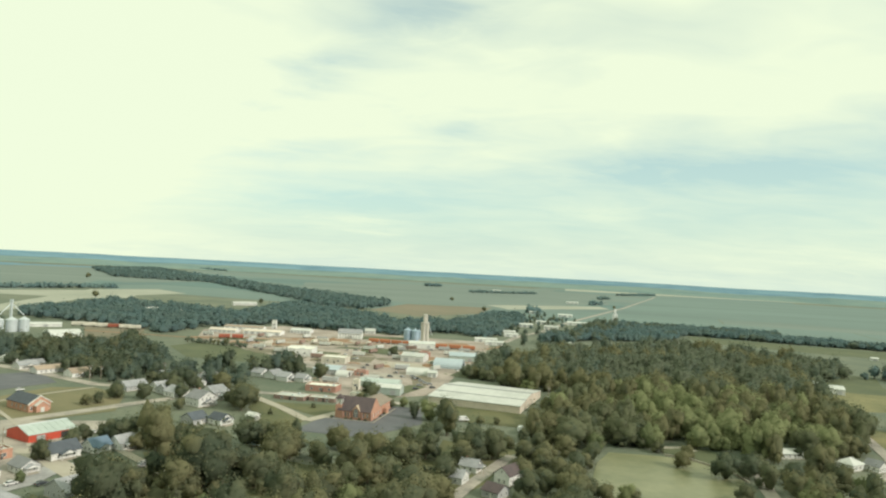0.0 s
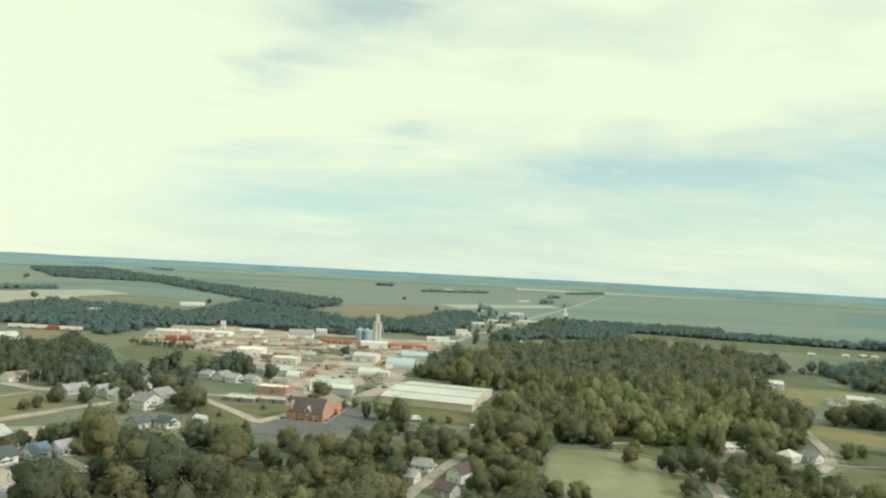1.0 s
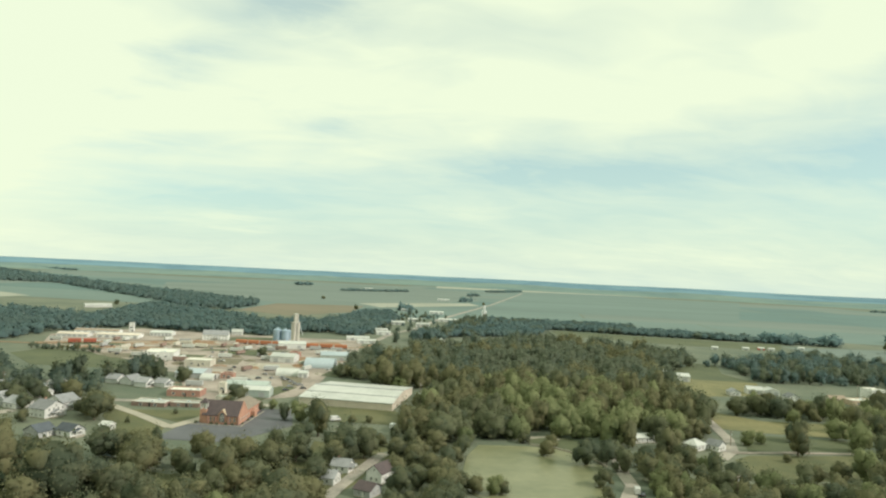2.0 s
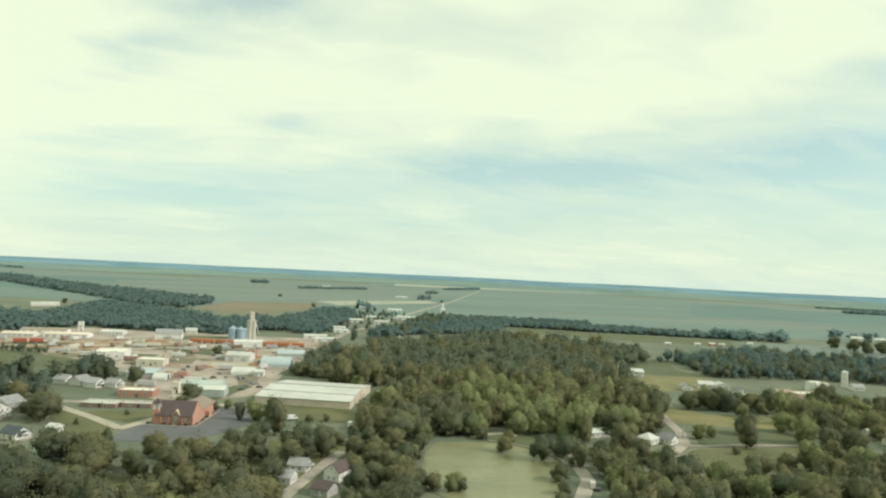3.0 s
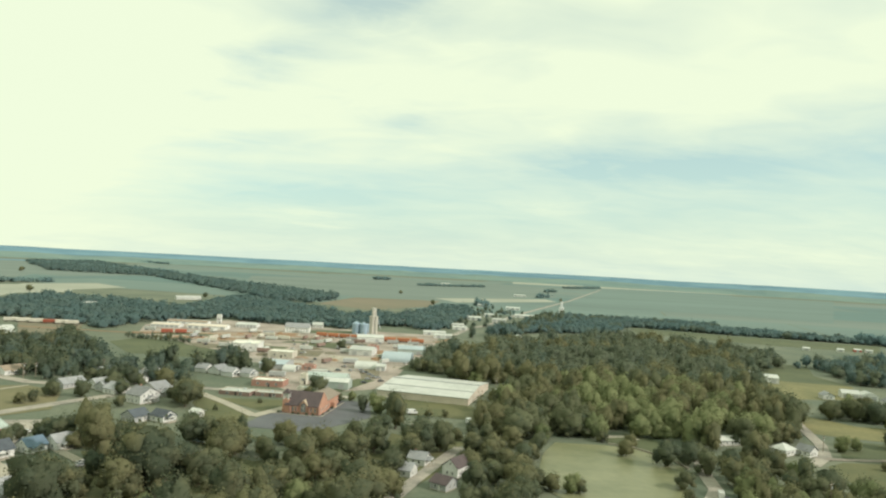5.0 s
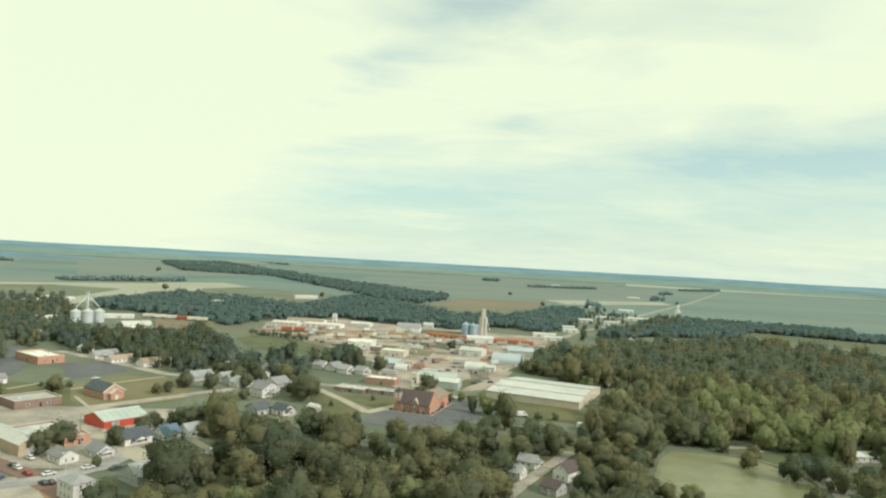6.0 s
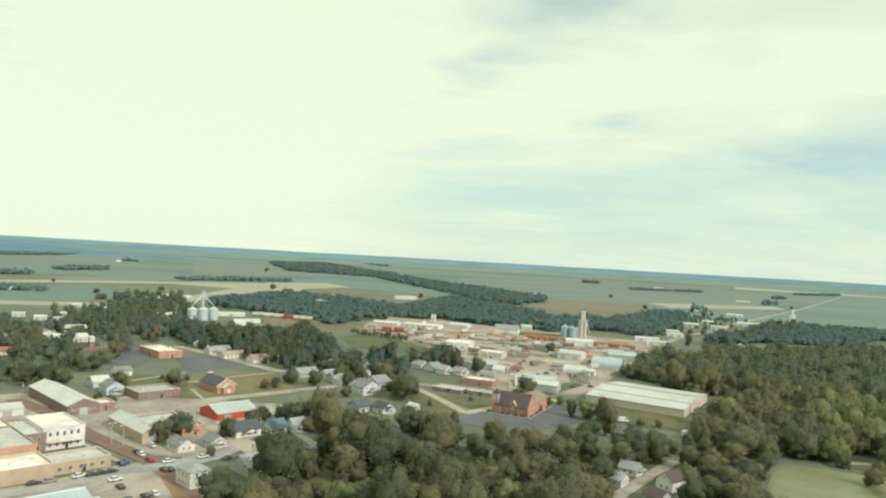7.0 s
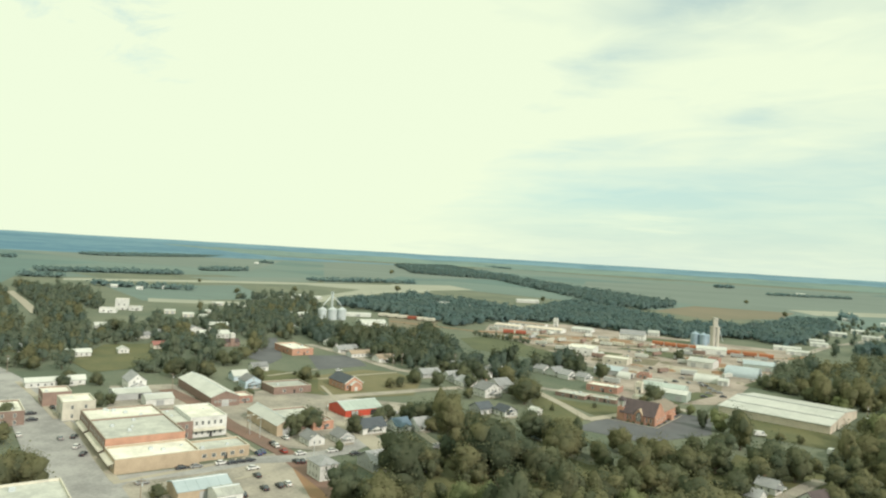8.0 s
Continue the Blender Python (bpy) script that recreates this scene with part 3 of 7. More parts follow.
def crown_arrays(rng, h, r, boughs, leaves, leaf, low=0.2, fine=1, rough=1.0):
    """A crown of a few uneven masses, one over each bough: corners of many small clumps of leaves (four each) on and just over
    their skins, the leafy hearts below them, and normals that follow the masses softly."""
    mid, up = h * (0.5 + low / 2), h * (1 - low) / 2
    masses = [(np.array([rng.uniform(-0.08, 0.08) * r, rng.uniform(-0.08, 0.08) * r, mid]), np.array([r * 0.70, r * 0.70, up * 0.92]))]
    for i in range(boughs):
        a = i * 2.39996 + rng.uniform(-0.6, 0.6)
        k = rng.uniform(0.30, 0.54)
        z = rng.uniform(-0.72, 0.60)
        out = rng.uniform(0.45, 0.74) * (1 - 0.35 * max(z, 0.0))
        at = np.array([math.cos(a) * r * out, math.sin(a) * r * out, mid + up * z])
        masses.append((at, np.array([r * k, r * k, up * k * rng.uniform(0.75, 1.15)])))
    share = np.array([m[1][0] * m[1][2] for m in masses])
    share = share / share.sum()
    quads, cores, tris, nq, nc = [], [], [], [], []
    at_vert = 0
    for k, ((at, size), part_of) in enumerate(zip(masses, share)):
        v, f = BALLS[max(0, fine - (k > 0))]
        seed = rng.uniform(0, 90)
        n = max(6, int(leaves * part_of * 1.5))
        w = rng.normal(size=(n, 3))
        w[:, 2] += 0.22
        w = unit(w)
        d = swelling(w, seed, rough)
        p = at + w * size * (d * (0.86 + 0.46 * rng.uniform(0, 1, n) ** 2.0))[:, None]
        hidden = np.zeros(n, bool)
        for at2, size2 in masses:
            if at2 is not at:
                hidden |= np.linalg.norm((p - at2) / size2, axis=1) < 0.72
        p, w = p[~hidden], w[~hidden]
        n = len(p)
        # the skin's own slope, from two neighbouring ways
        t = unit(np.cross(w, rng.normal(size=(n, 3))))
        b = np.cross(w, t)
        e = 0.16
        base = swelling(w, seed, rough)
        st = (swelling(unit(w + e * t), seed, rough) - base) / e
        sb = (swelling(unit(w + e * b), seed, rough) - base) / e
        slope = unit(unit(w / size) - 0.75 * (st / base)[:, None] * t - 0.75 * (sb / base)[:, None] * b)
        m = unit(slope + rng.normal(size=(n, 3)) * 0.34)
        t = unit(np.cross(m, rng.normal(size=(n, 3))))
        b = np.cross(m, t)
        s = (leaf * rng.uniform(0.55, 1.25, n))[:, None]
        bulge = m * s * 0.18
        quads.append(np.stack([p - t * s - bulge, p - b * s * 0.8, p + t * s - bulge, p + b * s * 0.8], axis=1).reshape(-1, 3))
        whole = unit((p - np.array([0, 0, mid])) / np.array([r, r, up]))
        nq.append(np.repeat(unit(0.72 * slope + 0.36 * whole + rng.normal(size=(n, 3)) * 0.16), 4, axis=0))
        tris.append(f + at_vert)
        at_vert += len(v)
        c = at + v * size * (swelling(v, seed, rough) * 0.86)[:, None]
        cores.append(c)
        nc.append(unit(0.65 * v + 0.35 * unit((c - np.array([0, 0, mid])) / np.array([r, r, up])) + rng.normal(size=v.shape) * 0.12))
    quads, cores = np.concatenate(quads), np.concatenate(cores)
    # bring the whole crown to its width and height
    grow = r / np.percentile(np.hypot(quads[:, 0], quads[:, 1]), 96)
    lo, hi = np.percentile(quads[:, 2], 2), quads[:, 2].max()
    for p in (quads, cores):
        p[:, :2] *= grow
        p[:, 2] = h * low + (p[:, 2] - lo) * h * (1 - low) / (hi - lo)
    return quads, cores, np.concatenate(tris), (np.concatenate(nq), np.concatenate(nc))


def leaf_mesh(name, sets, materials, which=None):
    """One mesh from many crowns: sets of (quad corners, core corners, core triangles); which: each crown's material."""
    verts, quads, tris, qm, tm, nor, at = [], [], [], [], [], [], 0
    for i, (q, c, t, n) in enumerate(sets):
        nor += n
        k = which[i] if which else 0
        quads.append(np.arange(len(q)).reshape(-1, 4) + at)
        qm.append(np.full(len(q) // 4, k))
        at += len(q)
        tris.append(t + at)
        tm.append(np.full(len(t), k))
        at += len(c)
        verts += [q, c]
    verts, quads, tris = np.concatenate(verts), np.concatenate(quads), np.concatenate(tris)
    me = bpy.data.meshes.new(name)
    me.vertices.add(len(verts))
    me.vertices.foreach_set("co", verts.astype(np.float32).ravel())
    me.loops.add(quads.size + tris.size)
    me.loops.foreach_set("vertex_index", np.concatenate([quads.ravel(), tris.ravel()]).astype(np.int32))
    me.polygons.add(len(quads) + len(tris))
    starts = np.concatenate([np.arange(len(quads)) * 4, quads.size + np.arange(len(tris)) * 3])
    me.polygons.foreach_set("loop_start", starts.astype(np.int32))
    for k in (materials if isinstance(materials, tuple) else (materials,)):
        me.materials.append(M[k])
    me.polygons.foreach_set("material_index", np.concatenate(qm + tm).astype(np.int32))
    me.polygons.foreach_set("use_smooth", np.ones(len(me.polygons), bool))
    me.update(calc_edges=True)
    me.validate()
    me.normals_split_custom_set_from_vertices(np.concatenate(nor).astype(np.float32))
    return me


def trunk_bm(rng, h, r):
    bm = bmesh.new()
    k = h * 0.022
    add_tube(bm, (0, 0, -0.2), (0.1, 0.1, h * 0.42), k, k * 0.7)
    add_tube(bm, (0.1, 0.1, h * 0.42), (0.0, 0.2, h * 0.78), k * 0.7, k * 0.2)
    for i in range(5):
        a = i * 2.4 + rng.uniform(-0.3, 0.3)
        z = h * rng.uniform(0.24, 0.5)
        add_tube(bm, (0.05, 0.05, z), (math.cos(a) * r * 0.6, math.sin(a) * r * 0.6, z + h * 0.2), k * 0.42, k * 0.12, 6)
    return bm


TREES = {}


def make_tree_kinds():
    rng = np.random.default_rng(5)
    kinds = {"broad": (15, 6.9, 11, 1250, 0.34, 0.05, "leaf", "broad leafy tree with a dense green crown"),
             "round": (12, 5.7, 9, 950, 0.32, 0.05, "leaf", "rounded shade tree with an olive green crown"),
             "dark": (13, 5.7, 9, 950, 0.32, 0.04, "leaf_dark", "dark green tree with a thick rounded crown"),
             "tall": (21, 6.1, 14, 1350, 0.35, 0.06, "leaf", "tall leafy tree with a high uneven crown"),
             "gold": (13, 5.5, 9, 950, 0.32, 0.05, "leaf_gold", "yellowing tree with a light olive crown"),
             "small": (6.5, 3.2, 5, 320, 0.28, 0.04, "leaf", "small rounded yard tree with a green crown"),
             "cedar": (9, 2.5, 3, 320, 0.28, 0.04, "leaf_dark", "narrow dark evergreen tree")}
    for name, (h, r, boughs, leaves, leaf, low, material, label) in kinds.items():
        TREES[name] = []
        for k in range(3):
            ob = thing("tree", pose(0, 0, 0), label, "tree", "trees of the town")
            crown = new("crown", leaf_mesh("crown", [crown_arrays(rng, h, r, boughs, leaves, leaf, low, 1)], material))
            crown.parent = ob
            part("trunk", trunk_bm(random.Random(k), h, r), "bark", ob)
            TREES[name].append([ob, False])


make_tree_kinds()
TREE_COUNT = [0]


def tree(kind, x, y, size=1.0, seed=None):
    TREE_COUNT[0] += 1
    n = TREE_COUNT[0] if seed is None else seed
    rng = random.Random(n * 17 + 3)
    slot = TREES[kind][n % 3]
    s = size * rng.uniform(0.93, 1.07)
    m = pose(x, y, 0, 0, 0, rng.uniform(0, 360)) @ Matrix.Diagonal((s * rng.uniform(0.92, 1.1), s * rng.uniform(0.92, 1.1), s, 1))
    if not slot[1]:
        slot[1] = True
        slot[0].matrix_basis = m
        return slot[0]
    ob = copy_thing(slot[0], Matrix())
    ob.matrix_basis = m
    return ob


def inside(poly, x, y):
    hit = False
    for (x0, y0), (x1, y1) in zip(poly, poly[1:] + poly[:1]):
        if (y0 > y) != (y1 > y) and x < (x1 - x0) * (y - y0) / (y1 - y0) + x0:
            hit = not hit
    return hit


def near_line(points, width, x, y):
    for (ax, ay), (bx, by) in zip(points, points[1:]):
        dx, dy = bx - ax, by - ay
        t = max(0.0, min(1.0, ((x - ax) * dx + (y - ay) * dy) / (dx * dx + dy * dy)))
        if math.hypot(ax + t * dx - x, ay + t * dy - y) < width:
            return True
    return False


CLEARINGS, PLACED = [], []


def free(x, y, r):
    if any(inside(c, x, y) for c in CLEARINGS):
        return False
    if any(math.hypot(x - a, y - b) < r + k for a, b, k in FOOTPRINTS):
        return False
    return not any(near_line(p, w / 2 + r * 0.7, x, y) for p, w in ROADS)


def scatter(poly, gap, seed, r=3.5, fill=1.0, jitter=0.42):
    """Places for trees in a polygon, on a shaken grid, off roads, clearings and buildings."""
    rng = random.Random(seed)
    xs, ys = [p[0] for p in poly], [p[1] for p in poly]
    spots = []
    y, odd = min(ys), 0
    while y < max(ys):
        x = min(xs) + gap / 2 * odd
        while x < max(xs):
            px_, py_ = x + rng.uniform(-jitter, jitter) * gap, y + rng.uniform(-jitter, jitter) * gap
            x += gap
            if rng.random() > fill or not inside(poly, px_, py_) or not free(px_, py_, r):
                continue
            spots.append((px_, py_))
        y, odd = y + gap * 0.87, 1 - odd
    return spots


WOOD_KINDS = {}
MIXED = ("leaf_dark", "leaf", "leaf_gold")


def woods(name, spots, label, size=(0.75, 1.25), detail="mid", material=MIXED, seed=1, bias=None):
    """A stand of trees too many to count: crowns and trunks in one object each. bias: how far a place leans to dark (-) or yellowing (+) trees."""
    rng = np.random.default_rng(seed)
    if detail not in WOOD_KINDS:
        h, r, boughs, leaves, leaf, fine = {"near": (15, 5.6, 7, 340, 0.48, 1), "mid": (14, 5.8, 4, 150, 0.72, 0), "far": (12, 6.4, 1, 34, 1.15, 0), "line": (12, 8.0, 1, 22, 1.6, 0)}[detail]
        k = np.random.default_rng(9)
        WOOD_KINDS[detail] = []
        for i in range(12):
            f = k.uniform(0.8, 1.5) if detail not in ("far", "line") else k.uniform(0.85, 1.15)
            WOOD_KINDS[detail].append(crown_arrays(k, h * f, r * k.uniform(0.85, 1.15) / f ** 0.5, boughs, leaves, leaf, 0.02, fine))
    # a far canopy is lit as one surface more than crown by crown
    lift = np.array([0.0, 0.0, {"near": 0.2, "mid": 0.6}.get(detail, 1.8)])
    sets, which = [], []
    stems = bmesh.new()
    for i, (x, y) in enumerate(spots):
        q, c, t, (nq, nc) = WOOD_KINDS[detail][int(rng.integers(12))]
        a, s, sz, wide = rng.uniform(0, 6.28), rng.uniform(*size), rng.uniform(0.85, 1.1), rng.uniform(1.15, 1.4)
        mtx = np.array([[math.cos(a) * s * wide, -math.sin(a) * s * wide, 0], [math.sin(a) * s * wide, math.cos(a) * s * wide, 0], [0, 0, s * sz]])
        spin = np.array([[math.cos(a), -math.sin(a), 0], [math.sin(a), math.cos(a), 0], [0, 0, 1]])
        sets.append((q @ mtx.T + (x, y, 0), c @ mtx.T + (x, y, 0), t, (unit(nq @ spin.T + lift), unit(nc @ spin.T + lift))))
        v = 1.9 * noise.noise((x / 55, y / 55, seed)) + rng.uniform(-0.45, 0.45) + (bias(x, y) if bias else 0.0)
        which.append(0 if v < -0.12 else 2 if v > 0.50 else 1)
        if detail not in ("far", "line"):
            v = [stems.verts.new((x + 0.25 * dx, y + 0.25 * dy, z)) for z in (-0.2, 5 * s) for dx, dy in ((-1, -1), (1, -1), (1, 1), (-1, 1))]
            for f in ((0, 1, 5, 4), (1, 2, 6, 5), (2, 3, 7, 6), (3, 0, 4, 7)):
                stems.faces.new([v[g] for g in f])
    ob = tagged(new(name, leaf_mesh(name, sets, material, which if isinstance(material, tuple) else None)), label, "trees", "", "stuff")
    if detail not in ("far", "line"):
        part("trunks", stems, "bark", ob)["kind"] = "stuff"
    else:
        stems.free()
    return ob


# ---- ground and distance ----
def make_ground():
    """One sheet to the horizon, in rings, and the hills round it with haze in their colour."""
    bm = bmesh.new()
    n, rows = 72, []
    for r in (60, 200, 500, 1100, 2200, 3600, 4850):
        rows.append([bm.verts.new((r * math.cos(2 * math.pi * k / n), r * math.sin(2 * math.pi * k / n), 0)) for k in range(n)])
    bm.faces.new(rows[0])
    for a, b in zip(rows, rows[1:]):
        for k in range(n):
            bm.faces.new((a[k], b[k], b[(k + 1) % n], a[(k + 1) % n]))
    tagged(part("ground", bm, "ground"), "green and olive grassland and farmland running to the horizon", "ground", "", "structure")
    bm = bmesh.new()
    n = 360
    lo, mid, hi, back = [], [], [], []
    for k in range(n):
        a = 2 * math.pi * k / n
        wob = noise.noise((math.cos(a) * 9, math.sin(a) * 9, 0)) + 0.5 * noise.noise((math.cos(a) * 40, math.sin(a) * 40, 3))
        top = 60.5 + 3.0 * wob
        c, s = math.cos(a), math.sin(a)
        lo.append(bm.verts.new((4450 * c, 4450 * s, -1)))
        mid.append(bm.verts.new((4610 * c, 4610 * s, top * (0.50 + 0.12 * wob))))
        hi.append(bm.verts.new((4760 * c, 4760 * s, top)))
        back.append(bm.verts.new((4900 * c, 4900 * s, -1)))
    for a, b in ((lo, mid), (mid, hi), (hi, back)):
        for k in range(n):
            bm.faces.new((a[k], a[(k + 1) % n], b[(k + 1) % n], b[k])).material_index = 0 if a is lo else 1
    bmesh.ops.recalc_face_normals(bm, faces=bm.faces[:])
    hills = part("backdrop", bm, "hazed_plain")
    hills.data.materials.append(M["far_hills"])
    tagged(hills, "low wooded hills behind far fields, coloured with blue-grey haze", "backdrop", "", "structure")
    # a nearer wooded rise in the west, its blue haze put into the colour
    bm = bmesh.new()
    n, lo, hi, back = 60, [], [], []
    for k in range(n + 1):
        a = radians(90 + 22 + 62 * k / n)
        f = min(1.0, max(0.0, (k / n - 0.12) / 0.35))
        f = f * f * (3 - 2 * f)
        r = 3500 - 500 * f
        top = (54 if r > 3300 else 60) * f + 2.5 * noise.noise((k * 0.4, 2, 0)) * f
        c, s = math.cos(a), math.sin(a)
        lo.append(bm.verts.new((r * c, r * s, -1)))
        hi.append(bm.verts.new(((r + 300) * c, (r + 300) * s, max(top, 0.5))))
        back.append(bm.verts.new(((r + 900) * c, (r + 900) * s, -1)))
    for a, b in ((lo, hi), (hi, back)):
        for k in range(n):
            bm.faces.new((a[k], a[k + 1], b[k + 1], b[k]))
    bmesh.ops.recalc_face_normals(bm, faces=bm.faces[:])
    tagged(part("backdrop", bm, "far_rise"), "distant wooded rise with blue-green haze in its colour", "backdrop", "", "structure")


def far_fields():
    """A patchwork of large crop fields beyond the town, split along two bearings."""
    rng = random.Random(12)
    u, v = Vector((math.cos(radians(-18)), math.sin(radians(-18)))), Vector((math.cos(radians(72)), math.sin(radians(72))))
    k = 0
    for j in range(-2, 10):
        x0 = -4000 + rng.uniform(0, 300)
        while x0 < 4000:
            w = rng.uniform(420, 1000)
            y0 = 900 + j * 330
            c = [u * (x0 + 2) + v * (y0 + 2), u * (x0 + w - 2) + v * (y0 + 2), u * (x0 + w - 2) + v * (y0 + 328), u * (x0 + 2) + v * (y0 + 328)]
            x0 += w
            # each crop's colour already holds the haze of distance
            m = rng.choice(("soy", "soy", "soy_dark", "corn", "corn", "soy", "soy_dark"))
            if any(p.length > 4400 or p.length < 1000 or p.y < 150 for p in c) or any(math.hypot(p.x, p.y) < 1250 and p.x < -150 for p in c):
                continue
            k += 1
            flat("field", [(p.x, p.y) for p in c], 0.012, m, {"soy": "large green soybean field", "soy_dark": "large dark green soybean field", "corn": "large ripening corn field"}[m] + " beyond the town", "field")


# ---- landmarks ----
def church(x, y, rot):
    """The brick church: x, y is the ground at the corner between its front and its sunlit side."""
    ob = thing("church", pose(x, y, 0, 0, 0, rot), "red brick church with a brown shingle roof and an arched window", "church")
    FOOTPRINTS.append((x - 5, y + 15, 24))
    w, d, h, rise = 19.0, 14.0, 4.6, 6.0
    bm = bmesh.new()
    add_prism(bm, [(0, 0), (d, 0), (d, h), (d / 2, h + rise), (0, h)], -w, 0, turned=True)
    part("nave_wall", bm, "orange_brick", ob)
    bm = bmesh.new()
    s = rise / (d / 2)
    add_prism(bm, [(-0.5, h - 0.5 * s), (d / 2, h + rise), (d + 0.5, h - 0.5 * s), (d + 0.5, h - 0.5 * s + 0.25), (d / 2, h + rise + 0.28), (-0.5, h - 0.5 * s + 0.25)], -w - 0.1, -0.35, turned=True)
    part("roof", bm, "brown_shingle", ob)
    bm = bmesh.new()
    add_prism(bm, [(-0.6, h - 0.6 * s + 0.3), (d / 2, h + rise + 0.35), (d + 0.6, h - 0.6 * s + 0.3), (d + 0.6, h - 0.6 * s - 0.3), (d / 2, h + rise - 0.35), (-0.6, h - 0.6 * s - 0.3)], -0.34, 0.06, turned=True)
    part("gable_coping", bm, "orange_brick", ob)
    # cross gable with the arched window in the front
    bm = bmesh.new()
    add_prism(bm, [(-10.7, 0), (-6.7, 0), (-6.7, 4.9), (-8.7, 7.2), (-10.7, 4.9)], -0.5, 5)
    part("front_gable", bm, "orange_brick", ob)
    bm = bmesh.new()
    add_prism(bm, [(-11.0, 4.75), (-8.7, 7.5), (-6.4, 4.75), (-6.4, 4.55), (-8.7, 7.22), (-11.0, 4.55)], -0.62, 6)
    part("front_gable_coping", bm, "tan_wall", ob)
    arch = [(-10.0, 1.2), (-7.4, 1.2), (-7.4, 4.2)] + [(-8.7 + 1.3 * math.cos(math.pi * k / 8), 4.2 + 1.7 * math.sin(math.pi * k / 8)) for k in range(1, 8)] + [(-10.0, 4.2)]
    bm = bmesh.new()
    add_prism(bm, arch, -0.62, -0.45)
    win = part("arched_window", bm, "glass", ob)
    bm = bmesh.new()
    for u in (-9.35, -8.7, -8.05):
        add_box(bm, u - 0.07, u + 0.07, -0.70, -0.62, 1.2, 5.2)
    add_box(bm, -10.0, -7.4, -0.70, -0.625, 3.4, 3.55)
    part("tracery", bm, "cream", win)
    for u in (-14.6, -12.8, -4.6, -2.4):
        window(ob, pose(u, 0, 2.5), 0.9, 2.2)
    for u in (-16.0, -12.0, -5.4, -0.4):
        bm = bmesh.new()
        add_prism(bm, [(u - 0.4, 0), (u + 0.4, 0), (u + 0.4, 4.0), (u - 0.4, 4.0)], -0.8, 0.0)
        part("buttress", bm, "brick", ob)
    # rear wing along the sunlit side
    bm = bmesh.new()
    add_prism(bm, [(-15.0, 0), (-0.8, 0), (-0.8, 5.2), (-7.9, 7.8), (-15.0, 5.2)], d - 0.2, d + 24)
    wing = part("wing_wall", bm, "orange_brick", ob)
    bm = bmesh.new()
    add_prism(bm, [(-15.5, 5.0), (-7.9, 7.85), (-0.3, 5.0), (-0.3, 5.25), (-7.9, 8.1), (-15.5, 5.25)], d, d + 24.4)
    part("wing_roof", bm, "wing_shingle", ob)
    for k in range(5):
        window(ob, pose(-0.8, d + 3.5 + 4.4 * k, 2.4, 0, 0, 90), 1.0, 1.8)
    for v in (3.0, 7.0, 11.0):
        window(ob, pose(0, v, 2.4, 0, 0, 90), 0.9, 1.9)
    bm = bmesh.new()
    add_prism(bm, [(d + 7, 0), (d + 11, 0), (d + 11, 3.0), (d + 9, 4.4), (d + 7, 3.0)], -0.8, 1.6, turned=True)
    part("side_porch", bm, "orange_brick", ob)
    # bell tower with open white belfry
    box_part("tower", "orange_brick", ob, -20.6, -17.2, 0.5, 3.9, 0, 7.0)
    for u in (-20.4, -18.0):
        for v in (0.7, 3.1):
            box_part("belfry_post", "trim", ob, u, u + 0.6, v, v + 0.6, 7.0, 10.2)
    bm = bmesh.new()
    add_box(bm, -20.9, -16.9, 0.2, 4.2, 10.2, 10.5)
    a = [bm.verts.new(p) for p in ((-20.7, 0.4, 10.5), (-17.1, 0.4, 10.5), (-17.1, 4.0, 10.5), (-20.7, 4.0, 10.5))]
    t = bm.verts.new((-18.9, 2.2, 12.6))
    for k in range(4):
        bm.faces.new((a[k], a[(k + 1) % 4], t))
    part("belfry_roof", bm, "brown_shingle", ob)
    # kerb round the lawn strip
    bm = bmesh.new()
    for b in ((-24, 2.2, -3.0, -2.4), (1.6, 2.2, -2.4, 38), (-24, -23.4, -2.4, 3)):
        add_box(bm, b[0], b[1], b[2], b[3], 0.0, 0.25)
    part("kerb", bm, "concrete", ob, "pale concrete kerb round the church")
    for u, v, r in ((-22, -1, 0.9), (-14, -1.2, 0.8), (-11, -1.4, 0.9), (-6.5, -1.4, 0.9), (-3, -1.2, 0.8), (0.9, 3, 0.7), (0.9, 12, 0.8), (0.4, 20, 0.8)):
        rng = np.random.default_rng(int(abs(u) * 10 + 5))
        q = new("shrub", leaf_mesh("shrub", [crown_arrays(rng, r * 1.6, r, 4, 60, 0.25, 0.0)], "leaf_dark"))
        q.matrix_world = pose(x, y, 0, 0, 0, rot) @ pose(u, v, 0)
        tagged(q, "dark green shrub planted beside the church", "shrub", "shrubs round the church")


